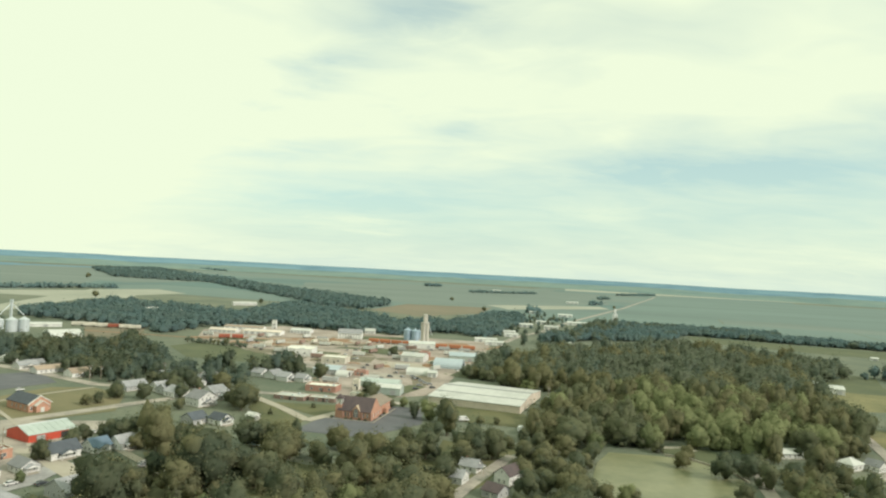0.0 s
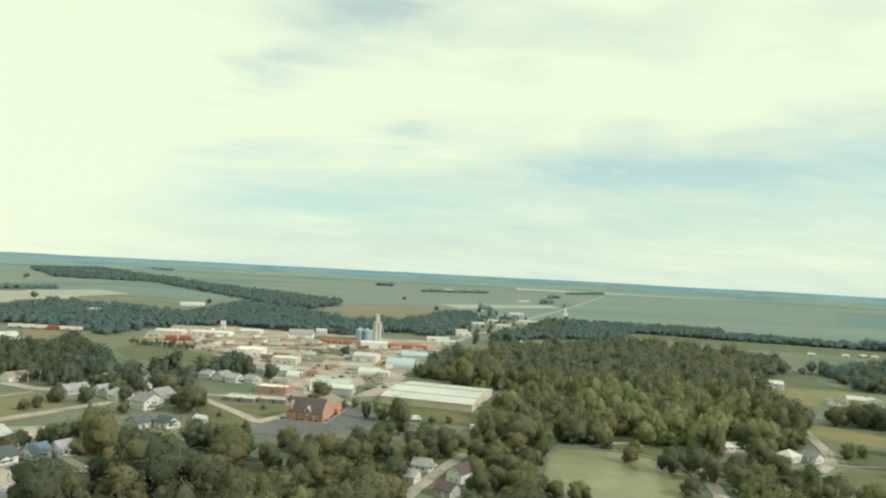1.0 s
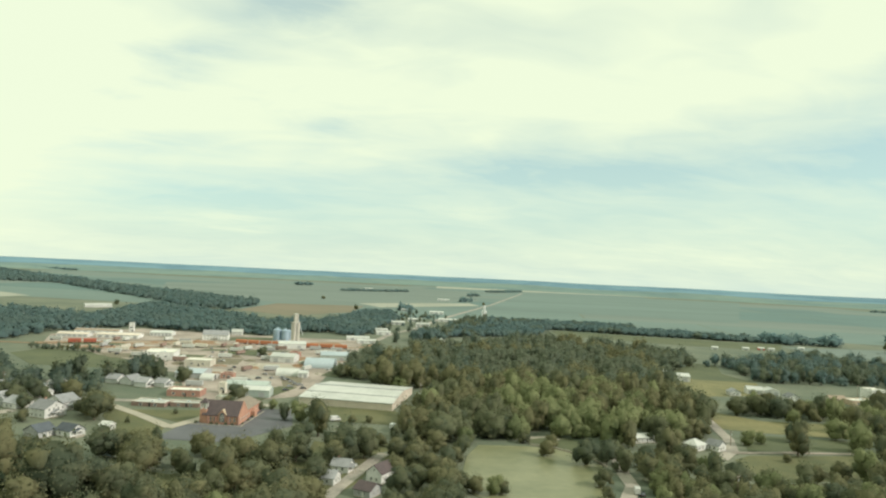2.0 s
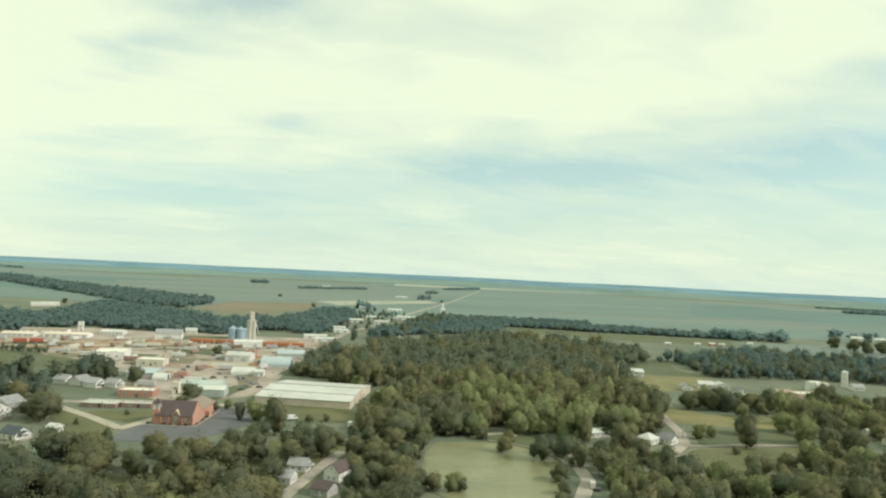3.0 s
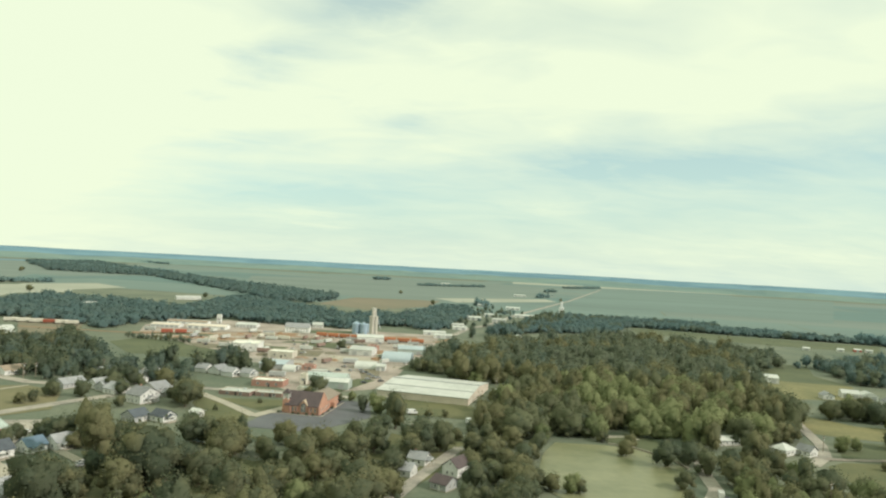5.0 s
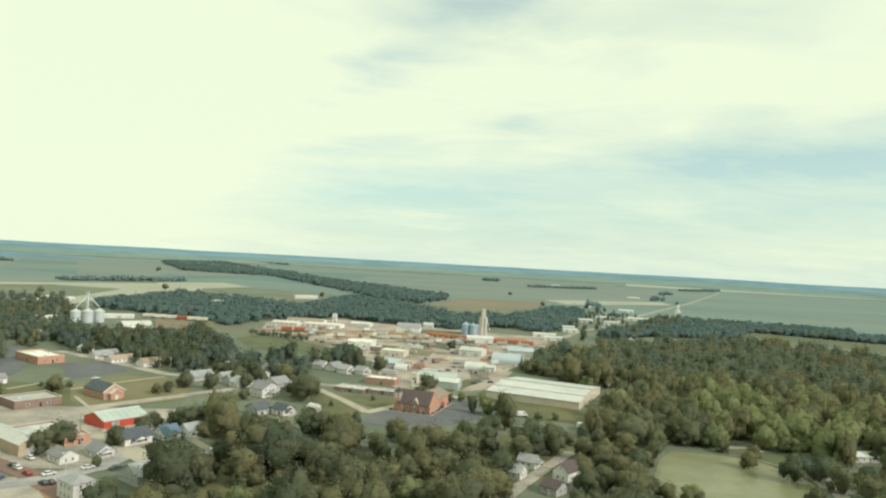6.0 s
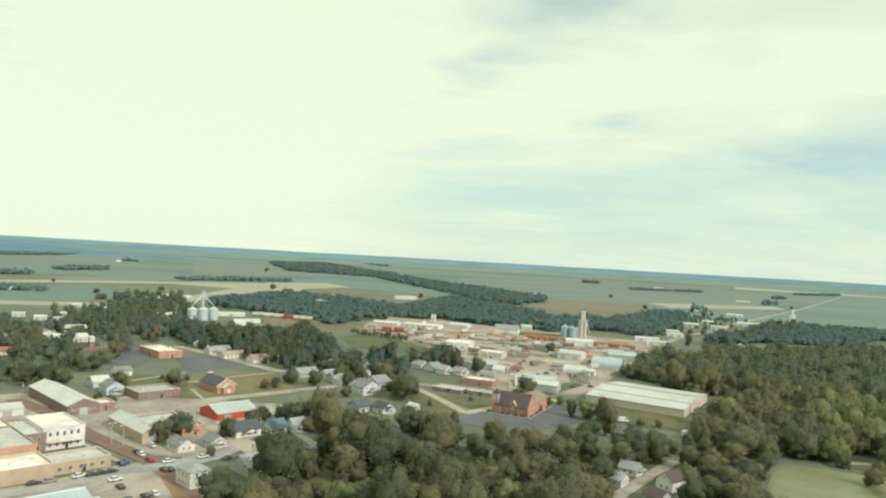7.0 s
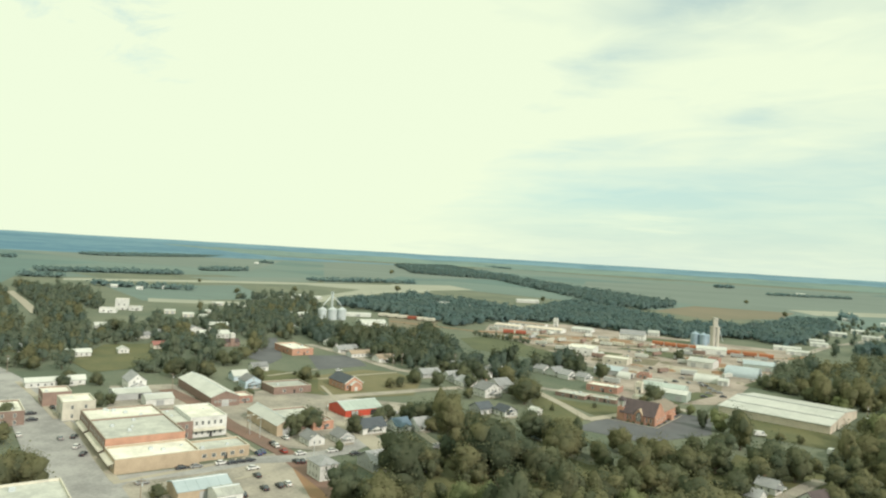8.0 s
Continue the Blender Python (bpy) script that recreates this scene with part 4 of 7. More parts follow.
def warehouse(x, y, rot, w, d):
    """The long pale warehouse with its very low roof and bright end wall."""
    FOOTPRINTS.append((x, y, 30))
    FOOTPRINTS.append((x - 10, y + 12, 30))
    ob = thing("warehouse", pose(x, y, 0, 0, 0, rot), "large pale tan metal warehouse with a low ribbed roof", "warehouse")
    h, rise = 4.4, 2.8
    bm = bmesh.new()
    gable_walls(bm, w, d, h, rise, False)
    part("wall", bm, "metal_tan", ob)
    bm = bmesh.new()
    gable_roof(bm, w, d, h, rise, 0.4, 0.2, False)
    ro = part("roof", bm, "metal_white", ob)
    s = rise / (d / 2)
    for i in range(20):
        bm = bmesh.new()
        c = -w / 2 + w * i / 19
        for sg in (-1, 1):
            e = sg * (d / 2 + 0.4)
            add_prism(bm, [(e, h - s * 0.4 + 0.18), (0, h + rise + 0.18), (0, h + rise + 0.34), (e, h - s * 0.4 + 0.34)], c - 0.09, c + 0.09, turned=True)
        part("seam", bm, "metal_white", ro)
    bm = bmesh.new()
    add_box(bm, -w / 2 - 0.4, w / 2 + 0.4, -0.7, 0.7, h + rise + 0.12, h + rise + 0.5)
    part("ridge_cap", bm, "shingle", ro)
    bm = bmesh.new()
    u = -d * 0.27
    add_box(bm, -w / 2 - 0.4, w / 2 + 0.4, u - 0.6, u + 0.3, h + rise * (1 + u / (d / 2)) - 0.1, h + rise * (1 + u / (d / 2)) + 0.42)
    part("roof_step", bm, "shingle", ro)
    bm = bmesh.new()
    add_box(bm, -w / 2 - 0.45, w / 2 + 0.45, -d / 2 - 0.7, -d / 2 - 0.42, h - 0.25, h + 0.05)
    part("gutter", bm, "grey_roof", ro)
    for i in range(18):
        bm = bmesh.new()
        c = -d / 2 + d * (i + 0.5) / 18
        add_box(bm, w / 2, w / 2 + 0.12, c - 0.2, c + 0.2, 0, h + rise * (1 - abs(c) / (d / 2)) - 0.2)
        part("wall_rib", bm, "metal_tan", ob)
    for k in range(4):
        door_on(ob, w, d, "e", -d / 2 + 8 + k * 14, 3.4, 3.6, "cream", "loading_door")
    for k in range(12):
        bm = bmesh.new()
        c = -w / 2 + w * (k + 0.5) / 12
        add_box(bm, c - 0.15, c + 0.15, -d / 2 - 0.12, -d / 2, 0, h)
        part("wall_rib", bm, "metal_tan", ob)


def grain_elevator(x, y, rot):
    FOOTPRINTS.append((x, y, 12))
    ob = thing("grain_elevator", pose(x, y, 0, 0, 0, rot), "tall pale concrete grain elevator with a headhouse on top", "grain elevator")
    for u in (-2.0, 2.0):
        for v in (-2.0, 2.0):
            bm = bmesh.new()
            add_tube(bm, (u, v, 0), (u, v, 21.6), 2.05, 2.05, 20)
            part("silo", bm, "silo", ob)
    box_part("deck", "silo", ob, -4.2, 4.2, -4.2, 4.2, 21.6, 22.1)
    hh = box_part("headhouse", "silo", ob, -1.8, 2.0, -2.2, 2.2, 22.1, 30.8)
    box_part("headhouse_roof", "grey_roof", hh, -2.0, 2.2, -2.4, 2.4, 30.8, 31.2)
    for k in range(2):
        window(ob, pose(-0.8 + 1.6 * k, -2.2, 28.9), 0.8, 1.2)
    bm = bmesh.new()
    for z in np.arange(1.0, 21.4, 0.6):
        add_box(bm, -0.3, 0.3, -4.20, -4.10, z, z + 0.06)
    for u in (-0.3, 0.3):
        add_box(bm, u - 0.03, u + 0.03, -4.20, -4.10, 0.2, 22.6)
    part("ladder", bm, "steel", ob)
    bm = bmesh.new()
    add_tube(bm, (2.2, -2.0, 24.0), (7.0, -4.0, 8.0), 0.3, 0.3, 8)
    part("chute", bm, "steel", ob)


def steel_bin(x, y, r, h, material, label, group="grain bins"):
    FOOTPRINTS.append((x, y, r + 1.5))
    ob = thing("grain_bin", pose(x, y, 0), label, "grain bin", group)
    bm = bmesh.new()
    add_tube(bm, (0, 0, 0), (0, 0, h), r, r, 28)
    part("shell", bm, material, ob)
    bm = bmesh.new()
    add_tube(bm, (0, 0, h), (0, 0, h + r * 0.52), r + 0.25, 0.5, 28)
    ro = part("roof", bm, material, ob)
    bm = bmesh.new()
    add_tube(bm, (0, 0, h + r * 0.5), (0, 0, h + r * 0.5 + 0.7), 0.55, 0.45, 12)
    part("cap", bm, "steel", ro)
    bm = bmesh.new()
    for i in range(1, 9):
        z = h * i / 9
        add_tube(bm, (0, 0, z - 0.07), (0, 0, z + 0.07), r + 0.05, r + 0.05, 28)
    part("hoop", bm, material, ob)
    bm = bmesh.new()
    add_box(bm, -0.5, 0.5, -r - 0.1, -r + 0.2, 0.4, 2.4)
    part("hatch", bm, "grey_wall", ob)
    return ob


def bin_group(x, y):
    """Three large steel bins and the tall leg that feeds them."""
    for u, v, r in ((-7.0, -8.6, 4.9), (0.4, 0.4, 5.1), (7.2, 9.0, 4.9)):
        steel_bin(x + u, y + v, r, 11.5, "steel", "large galvanised steel grain bin with a conical roof")
    ob = thing("bucket_elevator", pose(x - 4.5, y + 6.5, 0), "tall galvanised bucket elevator tower with sloping chutes", "bucket elevator")
    box_part("leg", "steel", ob, -0.9, 0.9, -0.7, 0.7, 0, 29.5)
    box_part("head", "steel", ob, -1.3, 1.3, -1.0, 1.0, 27.5, 30.5)
    for u, v in ((-3.0, -14.0), (4.4, -5.4), (11.0, 2.8)):
        bm = bmesh.new()
        add_tube(bm, (0, 0, 27.0), (u, v, 15.6), 0.38, 0.38, 8)
        part("chute", bm, "steel", ob)
    for z in (9, 18):
        box_part("platform", "steel", ob, -1.6, 1.6, -1.4, 1.4, z, z + 0.15)


def white_tower(x, y):
    ob = thing("elevator_tower", pose(x, y, 0), "white stepped concrete elevator tower rising over the fields", "tower")
    for u, r, h in ((-3.0, 2.2, 11.5), (0.0, 2.7, 14.0), (3.0, 2.2, 11.5)):
        bm = bmesh.new()
        add_tube(bm, (u, 0, 0), (u, 0, h), r, r, 20)
        part("silo", bm, "car_white", ob)
    box_part("headhouse", "car_white", ob, -1.8, 1.8, -1.8, 1.8, 14.0, 22.0)
    box_part("roof", "metal_white", ob, -2.0, 2.0, -2.0, 2.0, 22.0, 22.4)


def storage_tank(x, y):
    FOOTPRINTS.append((x, y, 8))
    ob = thing("storage_silo", pose(x, y, 0), "tall white storage silo standing beside trees", "silo")
    bm = bmesh.new()
    add_tube(bm, (0, 0, 0), (0, 0, 13.0), 2.7, 2.7, 20)
    part("shell", bm, "trim", ob)
    bm = bmesh.new()
    add_tube(bm, (0, 0, 13.0), (0, 0, 14.2), 2.8, 0.6, 20)
    part("roof", bm, "metal_white", ob)
    bm = bmesh.new()
    for z in np.arange(0.6, 13.2, 0.7):
        add_box(bm, -0.3, 0.3, -2.9, -2.8, z, z + 0.07)
    for u in (-0.32, 0.32):
        add_box(bm, u - 0.04, u + 0.04, -2.9, -2.8, 0.2, 13.6)
    part("ladder", bm, "steel", ob)


def chapel(x, y, rot):
    """The small brick chapel with a cross-gabled front: x, y is its middle front on the ground."""
    FOOTPRINTS.append((x - 8, y + 6, 14))
    ob = thing("chapel", pose(x, y, 0, 0, 0, rot), "small red brick chapel with white trim and a dark roof", "chapel")
    w, d, h, rise = 11.0, 20.0, 4.2, 3.4
    bm = bmesh.new()
    add_prism(bm, [(-w / 2, 0), (w / 2, 0), (w / 2, h), (0, h + rise), (-w / 2, h)], 0, d)
    part("wall", bm, "orange_brick", ob)
    bm = bmesh.new()
    k = rise / (w / 2)
    add_prism(bm, [(-w / 2 - 0.5, h - 0.5 * k), (0, h + rise), (w / 2 + 0.5, h - 0.5 * k), (w / 2 + 0.5, h - 0.5 * k + 0.25), (0, h + rise + 0.28), (-w / 2 - 0.5, h - 0.5 * k + 0.25)], 0.05, d + 0.4)
    part("roof", bm, "dark_shingle", ob)
    bm = bmesh.new()
    add_prism(bm, [(-w / 2 - 0.7, h - 0.7 * k - 0.1), (0, h + rise), (w / 2 + 0.7, h - 0.7 * k - 0.1), (w / 2 + 0.7, h - 0.7 * k + 0.4), (0, h + rise + 0.5), (-w / 2 - 0.7, h - 0.7 * k + 0.4)], -0.45, 0.05)
    part("gable_trim", bm, "trim", ob)
    bm = bmesh.new()
    add_prism(bm, [(-3.0, 0), (3.0, 0), (3.0, 3.4), (0, 5.4), (-3.0, 3.4)], -2.6, 0.1)
    part("entrance", bm, "orange_brick", ob)
    bm = bmesh.new()
    add_prism(bm, [(-3.4, 3.2), (0, 5.45), (3.4, 3.2), (3.4, 3.5), (0, 5.8), (-3.4, 3.5)], -2.9, 0.0)
    part("entrance_roof", bm, "trim", ob)
    box_part("door", "trim", ob, -0.9, 0.9, -2.72, -2.58, 0, 2.5)
    for u in (-4.3, 4.3):
        window(ob, pose(u, 0, 2.1), 1.0, 2.0)
    for v in (3, 7, 11, 15):
        window(ob, pose(-w / 2, v, 2.2, 0, 0, -90), 1.0, 1.9)
        window(ob, pose(w / 2, v, 2.2, 0, 0, 90), 1.0, 1.9)
    box_part("apron", "concrete", ob, -1.4, 1.4, -9.0, -2.8, 0, 0.14)


def brick_steeple(x, y, rot):
    FOOTPRINTS.append((x, y, 10))
    ob = thing("town_hall", pose(x, y, 0, 0, 0, rot), "dark brown brick hall with a white square cupola", "hall")
    ob.matrix_basis = ob.matrix_basis @ Matrix.Scale(0.72, 4)
    bm = bmesh.new()
    gable_walls(bm, 16, 11, 4.5, 3.2, False)
    part("wall", bm, "brown_brick", ob)
    bm = bmesh.new()
    gable_roof(bm, 16, 11, 4.5, 3.2, 0.4, 0.2, False)
    part("roof", bm, "brown_shingle", ob)
    box_part("tower", "brown_brick", ob, -2.2, 2.2, -6.5, -2.1, 0, 9.0)
    cu = box_part("cupola", "trim", ob, -2.5, 2.5, -6.8, -1.8, 9.0, 13.6)
    bm = bmesh.new()
    a = [bm.verts.new(p) for p in ((-2.8, -7.1, 13.6), (2.8, -7.1, 13.6), (2.8, -1.5, 13.6), (-2.8, -1.5, 13.6))]
    t = bm.verts.new((0, -4.3, 15.2))
    bm.faces.new(a[::-1])
    for k in range(4):
        bm.faces.new((a[k], a[(k + 1) % 4], t))
    part("cupola_roof", bm, "trim", cu)
    windows_on(ob, 16, 11, "s", 2.2, 4, 1.0, 1.6)


def low_wall(points, thick, height, label):
    """A low wall along a line of points."""
    bm = bmesh.new()
    rows = []
    pts = [Vector(p) for p in points]
    for i, p in enumerate(pts):
        d = (pts[min(i + 1, len(pts) - 1)] - pts[max(i - 1, 0)]).normalized()
        o = Vector((-d.y, d.x)) * thick / 2
        rows.append([bm.verts.new((*(p + k * o), z)) for k, z in ((1, -0.2), (1, height), (-1, height), (-1, -0.2))])
    for p, q in zip(rows, rows[1:]):
        for k in range(4):
            bm.faces.new((p[k], p[(k + 1) % 4], q[(k + 1) % 4], q[k]))
    bm.faces.new(rows[0])
    bm.faces.new(rows[-1][::-1])
    bmesh.ops.recalc_face_normals(bm, faces=bm.faces[:])
    tagged(part("retaining_wall", bm, "concrete"), label, "wall", "", "structure")


# ---- rolling stock, vehicles, poles ----
def wheel(parent, x, y, r, w, material="tyre"):
    bm = bmesh.new()
    add_tube(bm, (x, y - w / 2, r), (x, y + w / 2, r), r, r, 12)
    ob = part("wheel", bm, material, parent)
    bm = bmesh.new()
    add_tube(bm, (x, y - w / 2 - 0.01, r), (x, y + w / 2 + 0.01, r), r * 0.55, r * 0.55, 10)
    part("rim", bm, "car_silver", ob)


WAGONS = {}


def freight_train(a, b, n, paint, label):
    a, b = Vector(a), Vector(b)
    d = b - a
    rot = math.degrees(math.atan2(d.y, d.x))
    for i in range(n):
        p = a + d * (i + 0.5) / n
        length = min(16.0, max(12.0, d.length / n - 1.0))
        key = (paint, round(length))
        m = pose(p.x, p.y, 0.1, 0, 0, rot)
        FOOTPRINTS.append((p.x, p.y, 6))
        if key in WAGONS:
            copy_thing(WAGONS[key], m)
            continue
        ob = thing("freight_wagon", m, label, "freight wagon", "freight wagons")
        WAGONS[key] = ob
        k = length / 2
        bm = bmesh.new()
        add_prism(bm, [(-1.5, 1.2), (1.5, 1.2), (1.55, 3.9), (0.9, 4.5), (-0.9, 4.5), (-1.55, 3.9)], -k + 0.5, k - 0.5, turned=True)
        part("body", bm, paint, ob)
        box_part("underframe", "dark", ob, -k + 0.2, k - 0.2, -1.2, 1.2, 0.9, 1.2)
        for u in (-k + 1.6, -k + 3.2, k - 3.2, k - 1.6):
            for s in (-0.75, 0.75):
                bm = bmesh.new()
                add_tube(bm, (u, s - 0.07, 0.45), (u, s + 0.07, 0.45), 0.45, 0.45, 10)
                part("wheel", bm, "dark", ob)


CARS = {}


def car(x, y, rot, paint):
    m = pose(x, y, 0.26, 0, 0, rot)
    if paint in CARS:
        return copy_thing(CARS[paint], m)
    ob = thing("car", m, {"car_white": "white", "car_dark": "black", "car_blue": "dark blue", "car_red": "red", "car_silver": "silver"}[paint] + " car parked on the pavement", "car", "parked cars")
    CARS[paint] = ob
    bm = bmesh.new()
    add_prism(bm, [(-2.25, 0.35), (2.2, 0.35), (2.25, 0.72), (1.3, 0.92), (-1.7, 0.98), (-2.3, 0.85)], -0.88, 0.88)
    bmesh.ops.bevel(bm, geom=bm.edges[:], offset=0.06, segments=1)
    body = part("body", bm, paint, ob)
    bm = bmesh.new()
    add_prism(bm, [(-1.75, 0.93), (1.2, 0.88), (0.45, 1.42), (-1.25, 1.45)], -0.76, 0.76)
    part("cabin_glass", bm, "glass", ob)
    bm = bmesh.new()
    add_prism(bm, [(-1.25, 1.42), (0.5, 1.40), (0.40, 1.50), (-1.15, 1.52)], -0.72, 0.72)
    part("roof", bm, paint, ob)
    for u in (-1.4, 1.4):
        for v in (-0.8, 0.8):
            wheel(ob, u, v, 0.33, 0.2)
    for v in (-0.6, 0.6):
        box_part("headlight", "trim", body, 2.18, 2.27, v - 0.18, v + 0.18, 0.58, 0.72)
        box_part("tail_light", "car_red", body, -2.33, -2.24, v - 0.18, v + 0.18, 0.62, 0.80)
    return ob


def van(x, y, rot, paint):
    m = pose(x, y, 0.26, 0, 0, rot)
    if "van" in CARS:
        return copy_thing(CARS["van"], m)
    ob = thing("van", m, "white panel van parked on the ground", "van", "parked vans")
    CARS["van"] = ob
    bm = bmesh.new()
    add_prism(bm, [(-3.0, 0.45), (2.9, 0.45), (2.95, 1.1), (2.1, 1.5), (1.5, 2.5), (-2.95, 2.6)], -1.0, 1.0)
    bmesh.ops.bevel(bm, geom=bm.edges[:], offset=0.08, segments=1)
    part("body", bm, paint, ob)
    bm = bmesh.new()
    add_prism(bm, [(2.14, 1.52), (2.18, 1.55), (1.60, 2.40), (1.55, 2.38)], -0.85, 0.85)
    part("windscreen", bm, "glass", ob)
    for v in (-1.01, 0.97):
        box_part("side_window", "glass", ob, 0.6, 1.5, v, v + 0.04, 1.5, 2.2)
    for u in (-1.9, 1.9):
        for v in (-0.9, 0.9):
            wheel(ob, u, v, 0.38, 0.24)


POLES = {}


def utility_pole(x, y, h):
    m = pose(x, y, 0, 0, 0, 25)
    if h in POLES:
        return copy_thing(POLES[h], m)
    ob = thing("utility_pole", m, "weathered wooden utility pole with a crossarm", "utility pole", "utility poles")
    POLES[h] = ob
    bm = bmesh.new()
    add_tube(bm, (0, 0, -0.3), (0, 0, h), 0.20, 0.13, 8)
    part("pole", bm, "wood", ob)
    box_part("crossarm", "wood", ob, -1.3, 1.3, -0.19, -0.07, h - 1.0, h - 0.82)
    for u in (-1.15, -0.5, 0.5, 1.15):
        bm = bmesh.new()
        add_tube(bm, (u, -0.13, h - 0.82), (u, -0.13, h - 0.6), 0.07, 0.05, 8)
        part("insulator", bm, "trim", ob)
    bm = bmesh.new()
    add_tube(bm, (0.32, 0, h - 2.6), (0.32, 0, h - 1.7), 0.24, 0.24, 10)
    part("transformer", bm, "steel", ob)


def street_lamp(x, y):
    m = pose(x, y, 0, 0, 0, 60)
    if "lamp" in POLES:
        return copy_thing(POLES["lamp"], m)
    ob = thing("street_lamp", m, "tall steel street lamp with two white heads", "street lamp", "street lamps")
    POLES["lamp"] = ob
    bm = bmesh.new()
    add_tube(bm, (0, 0, 0), (0, 0, 8.5), 0.12, 0.08, 8)
    part("pole", bm, "steel", ob)
    box_part("arm", "steel", ob, -1.2, 1.2, -0.05, 0.05, 8.4, 8.5)
    for u in (-1.2, 1.2):
        box_part("lamp_head", "trim", ob, u - 0.45, u + 0.45, -0.25, 0.25, 8.3, 8.55)


def pile(x, y, r, h, material, label, seed):
    """A rough heap of loose material."""
    rng = random.Random(seed)
    bm = bmesh.new()
    rows = []
    n = 14
    for k, f in ((1.0, 0.0), (0.78, 0.42), (0.48, 0.8), (0.16, 0.98)):
        rows.append([bm.verts.new((r * k * math.cos(2 * math.pi * i / n) * rng.uniform(0.85, 1.15) * 1.3, r * k * math.sin(2 * math.pi * i / n) * rng.uniform(0.85, 1.15), h * f * rng.uniform(0.85, 1.15))) for i in range(n)])
    for p, q in zip(rows, rows[1:]):
        for i in range(n):
            bm.faces.new((p[i], p[(i + 1) % n], q[(i + 1) % n], q[i]))
    bm.faces.new(rows[-1])
    ob = part("mound", bm, material)
    ob.matrix_world = pose(x, y, 0.05, 0, 0, rng.uniform(0, 180))
    tagged(ob, label, "heap", "heaps in the yards")


TRAILERS = {}


def box_trailer(x, y, rot, paint, label):
    m = pose(x, y, 0.14, 0, 0, rot)
    if paint in TRAILERS:
        return copy_thing(TRAILERS[paint], m)
    ob = thing("box_trailer", m, label, "trailer", "trailers in the yards")
    TRAILERS[paint] = ob
    box_part("box", paint, ob, -5.5, 5.5, -1.25, 1.25, 1.1, 3.7)
    box_part("chassis", "dark", ob, -5.4, 5.4, -0.5, 0.5, 0.8, 1.1)
    for u in (-4.4, -3.2):
        for v in (-1.0, 1.0):
            wheel(ob, u, v, 0.5, 0.3)
    box_part("landing_leg", "steel", ob, 3.4, 3.6, -0.9, -0.7, 0, 1.1)
    box_part("landing_leg", "steel", ob, 3.4, 3.6, 0.7, 0.9, 0, 1.1)


def scatter_yard_clutter():
    """Heaps, trailers and stacked goods between the halls of the industrial quarter."""
    rng = random.Random(44)
    yard = [(-250, 745), (-110, 770), (60, 700), (20, 560), (-20, 470), (-90, 490), (-110, 590), (-190, 650)]
    spots = [p for p in scatter(yard, 17, 8, 2.0, 0.7)]
    for i, (x, y) in enumerate(spots):
        k = rng.random()
        if k < 0.30:
            m, t = rng.choice((("gravel", "heap of pale gravel in the yard"), ("soil", "heap of brown earth in the yard"), ("dirt", "heap of reddish scrap in the yard"), ("concrete", "heap of pale rubble in the yard")))
            pile(x, y, rng.uniform(2.0, 5.0), rng.uniform(0.8, 2.2), m, t, i)
        elif k < 0.62:
            m, t = rng.choice((("metal_white", "white box trailer parked in the yard"), ("metal_white", "white box trailer parked in the yard"), ("cream", "cream box trailer parked in the yard"), ("brown_brick", "dull red box trailer parked in the yard"), ("grey_wall", "grey box trailer parked in the yard")))
            box_trailer(x, y, rng.choice((-8, 2, 80, 60)), m, t)
        else:
            car(x, y, rng.uniform(0, 180), rng.choice(("car_white", "car_silver", "car_silver", "car_white", "car_dark")))
    for x, y, w, d, r, m, t in ((-120, 640, 60, 18, 4, "pasture", "strip of grass between the yards"), (-60, 690, 80, 12, 3, "pasture", "strip of grass beside the rail line"), (-30, 590, 40, 30, -6, "concrete", "pale concrete apron"), (-90, 560, 50, 22, -8, "old_asphalt", "worn asphalt apron"),
                             (10, 640, 50, 26, 0, "dirt", "patch of reddish bare dirt"), (-170, 690, 70, 22, 5, "dirt", "patch of reddish bare dirt"), (-40, 530, 36, 16, -10, "old_asphalt", "worn asphalt apron"), (-150, 735, 90, 14, 2, "concrete", "pale concrete apron"), (30, 560, 30, 40, -15, "pasture", "rough grass beside the yard"), (-200, 715, 60, 16, 4, "pasture", "strip of grass in the yards")):
        c, s = math.cos(radians(r)), math.sin(radians(r))
        flat("yard_patch", [(x + u * w / 2 * c - v * d / 2 * s, y + u * w / 2 * s + v * d / 2 * c) for u, v in ((-1, -1), (0.1, -1.25), (1, -0.8), (1.1, 0.6), (0.2, 1.1), (-0.9, 1))], 0.205 + x * 1e-5 + y * 1e-5, m, t + " in the quarter", "ground")


# ---- planting ----

def tree_line(a, b, depth, size):
    """Remembers a far row of trees; all rows become one mass of far woods."""
    a, b = Vector(a), Vector(b)
    d = b - a
    s = Vector((-d.y, d.x)).normalized()
    rng = random.Random(int(a.x * 3 + b.y))
    gap = 17.0 * max(size, 0.6)
    for k in range(max(1, int(d.length / gap))):
        for j in range(max(1, int(depth / gap))):
            p = a + d * (k + rng.uniform(0, 1)) * gap / max(d.length, gap) + s * (j + rng.uniform(0, 1)) * gap
            FAR_SPOTS.append((p.x, p.y, size))


FAR_SPOTS = []


def far_tree_lines():
    for i, (lo, hi) in enumerate(((0, 0.65), (0.65, 2.0))):
        spots = [(x, y) for x, y, s in FAR_SPOTS if lo < s <= hi]
        # these rows get their haze from the leaf colour
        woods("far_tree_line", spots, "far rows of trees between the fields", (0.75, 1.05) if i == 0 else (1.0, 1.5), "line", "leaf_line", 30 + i)


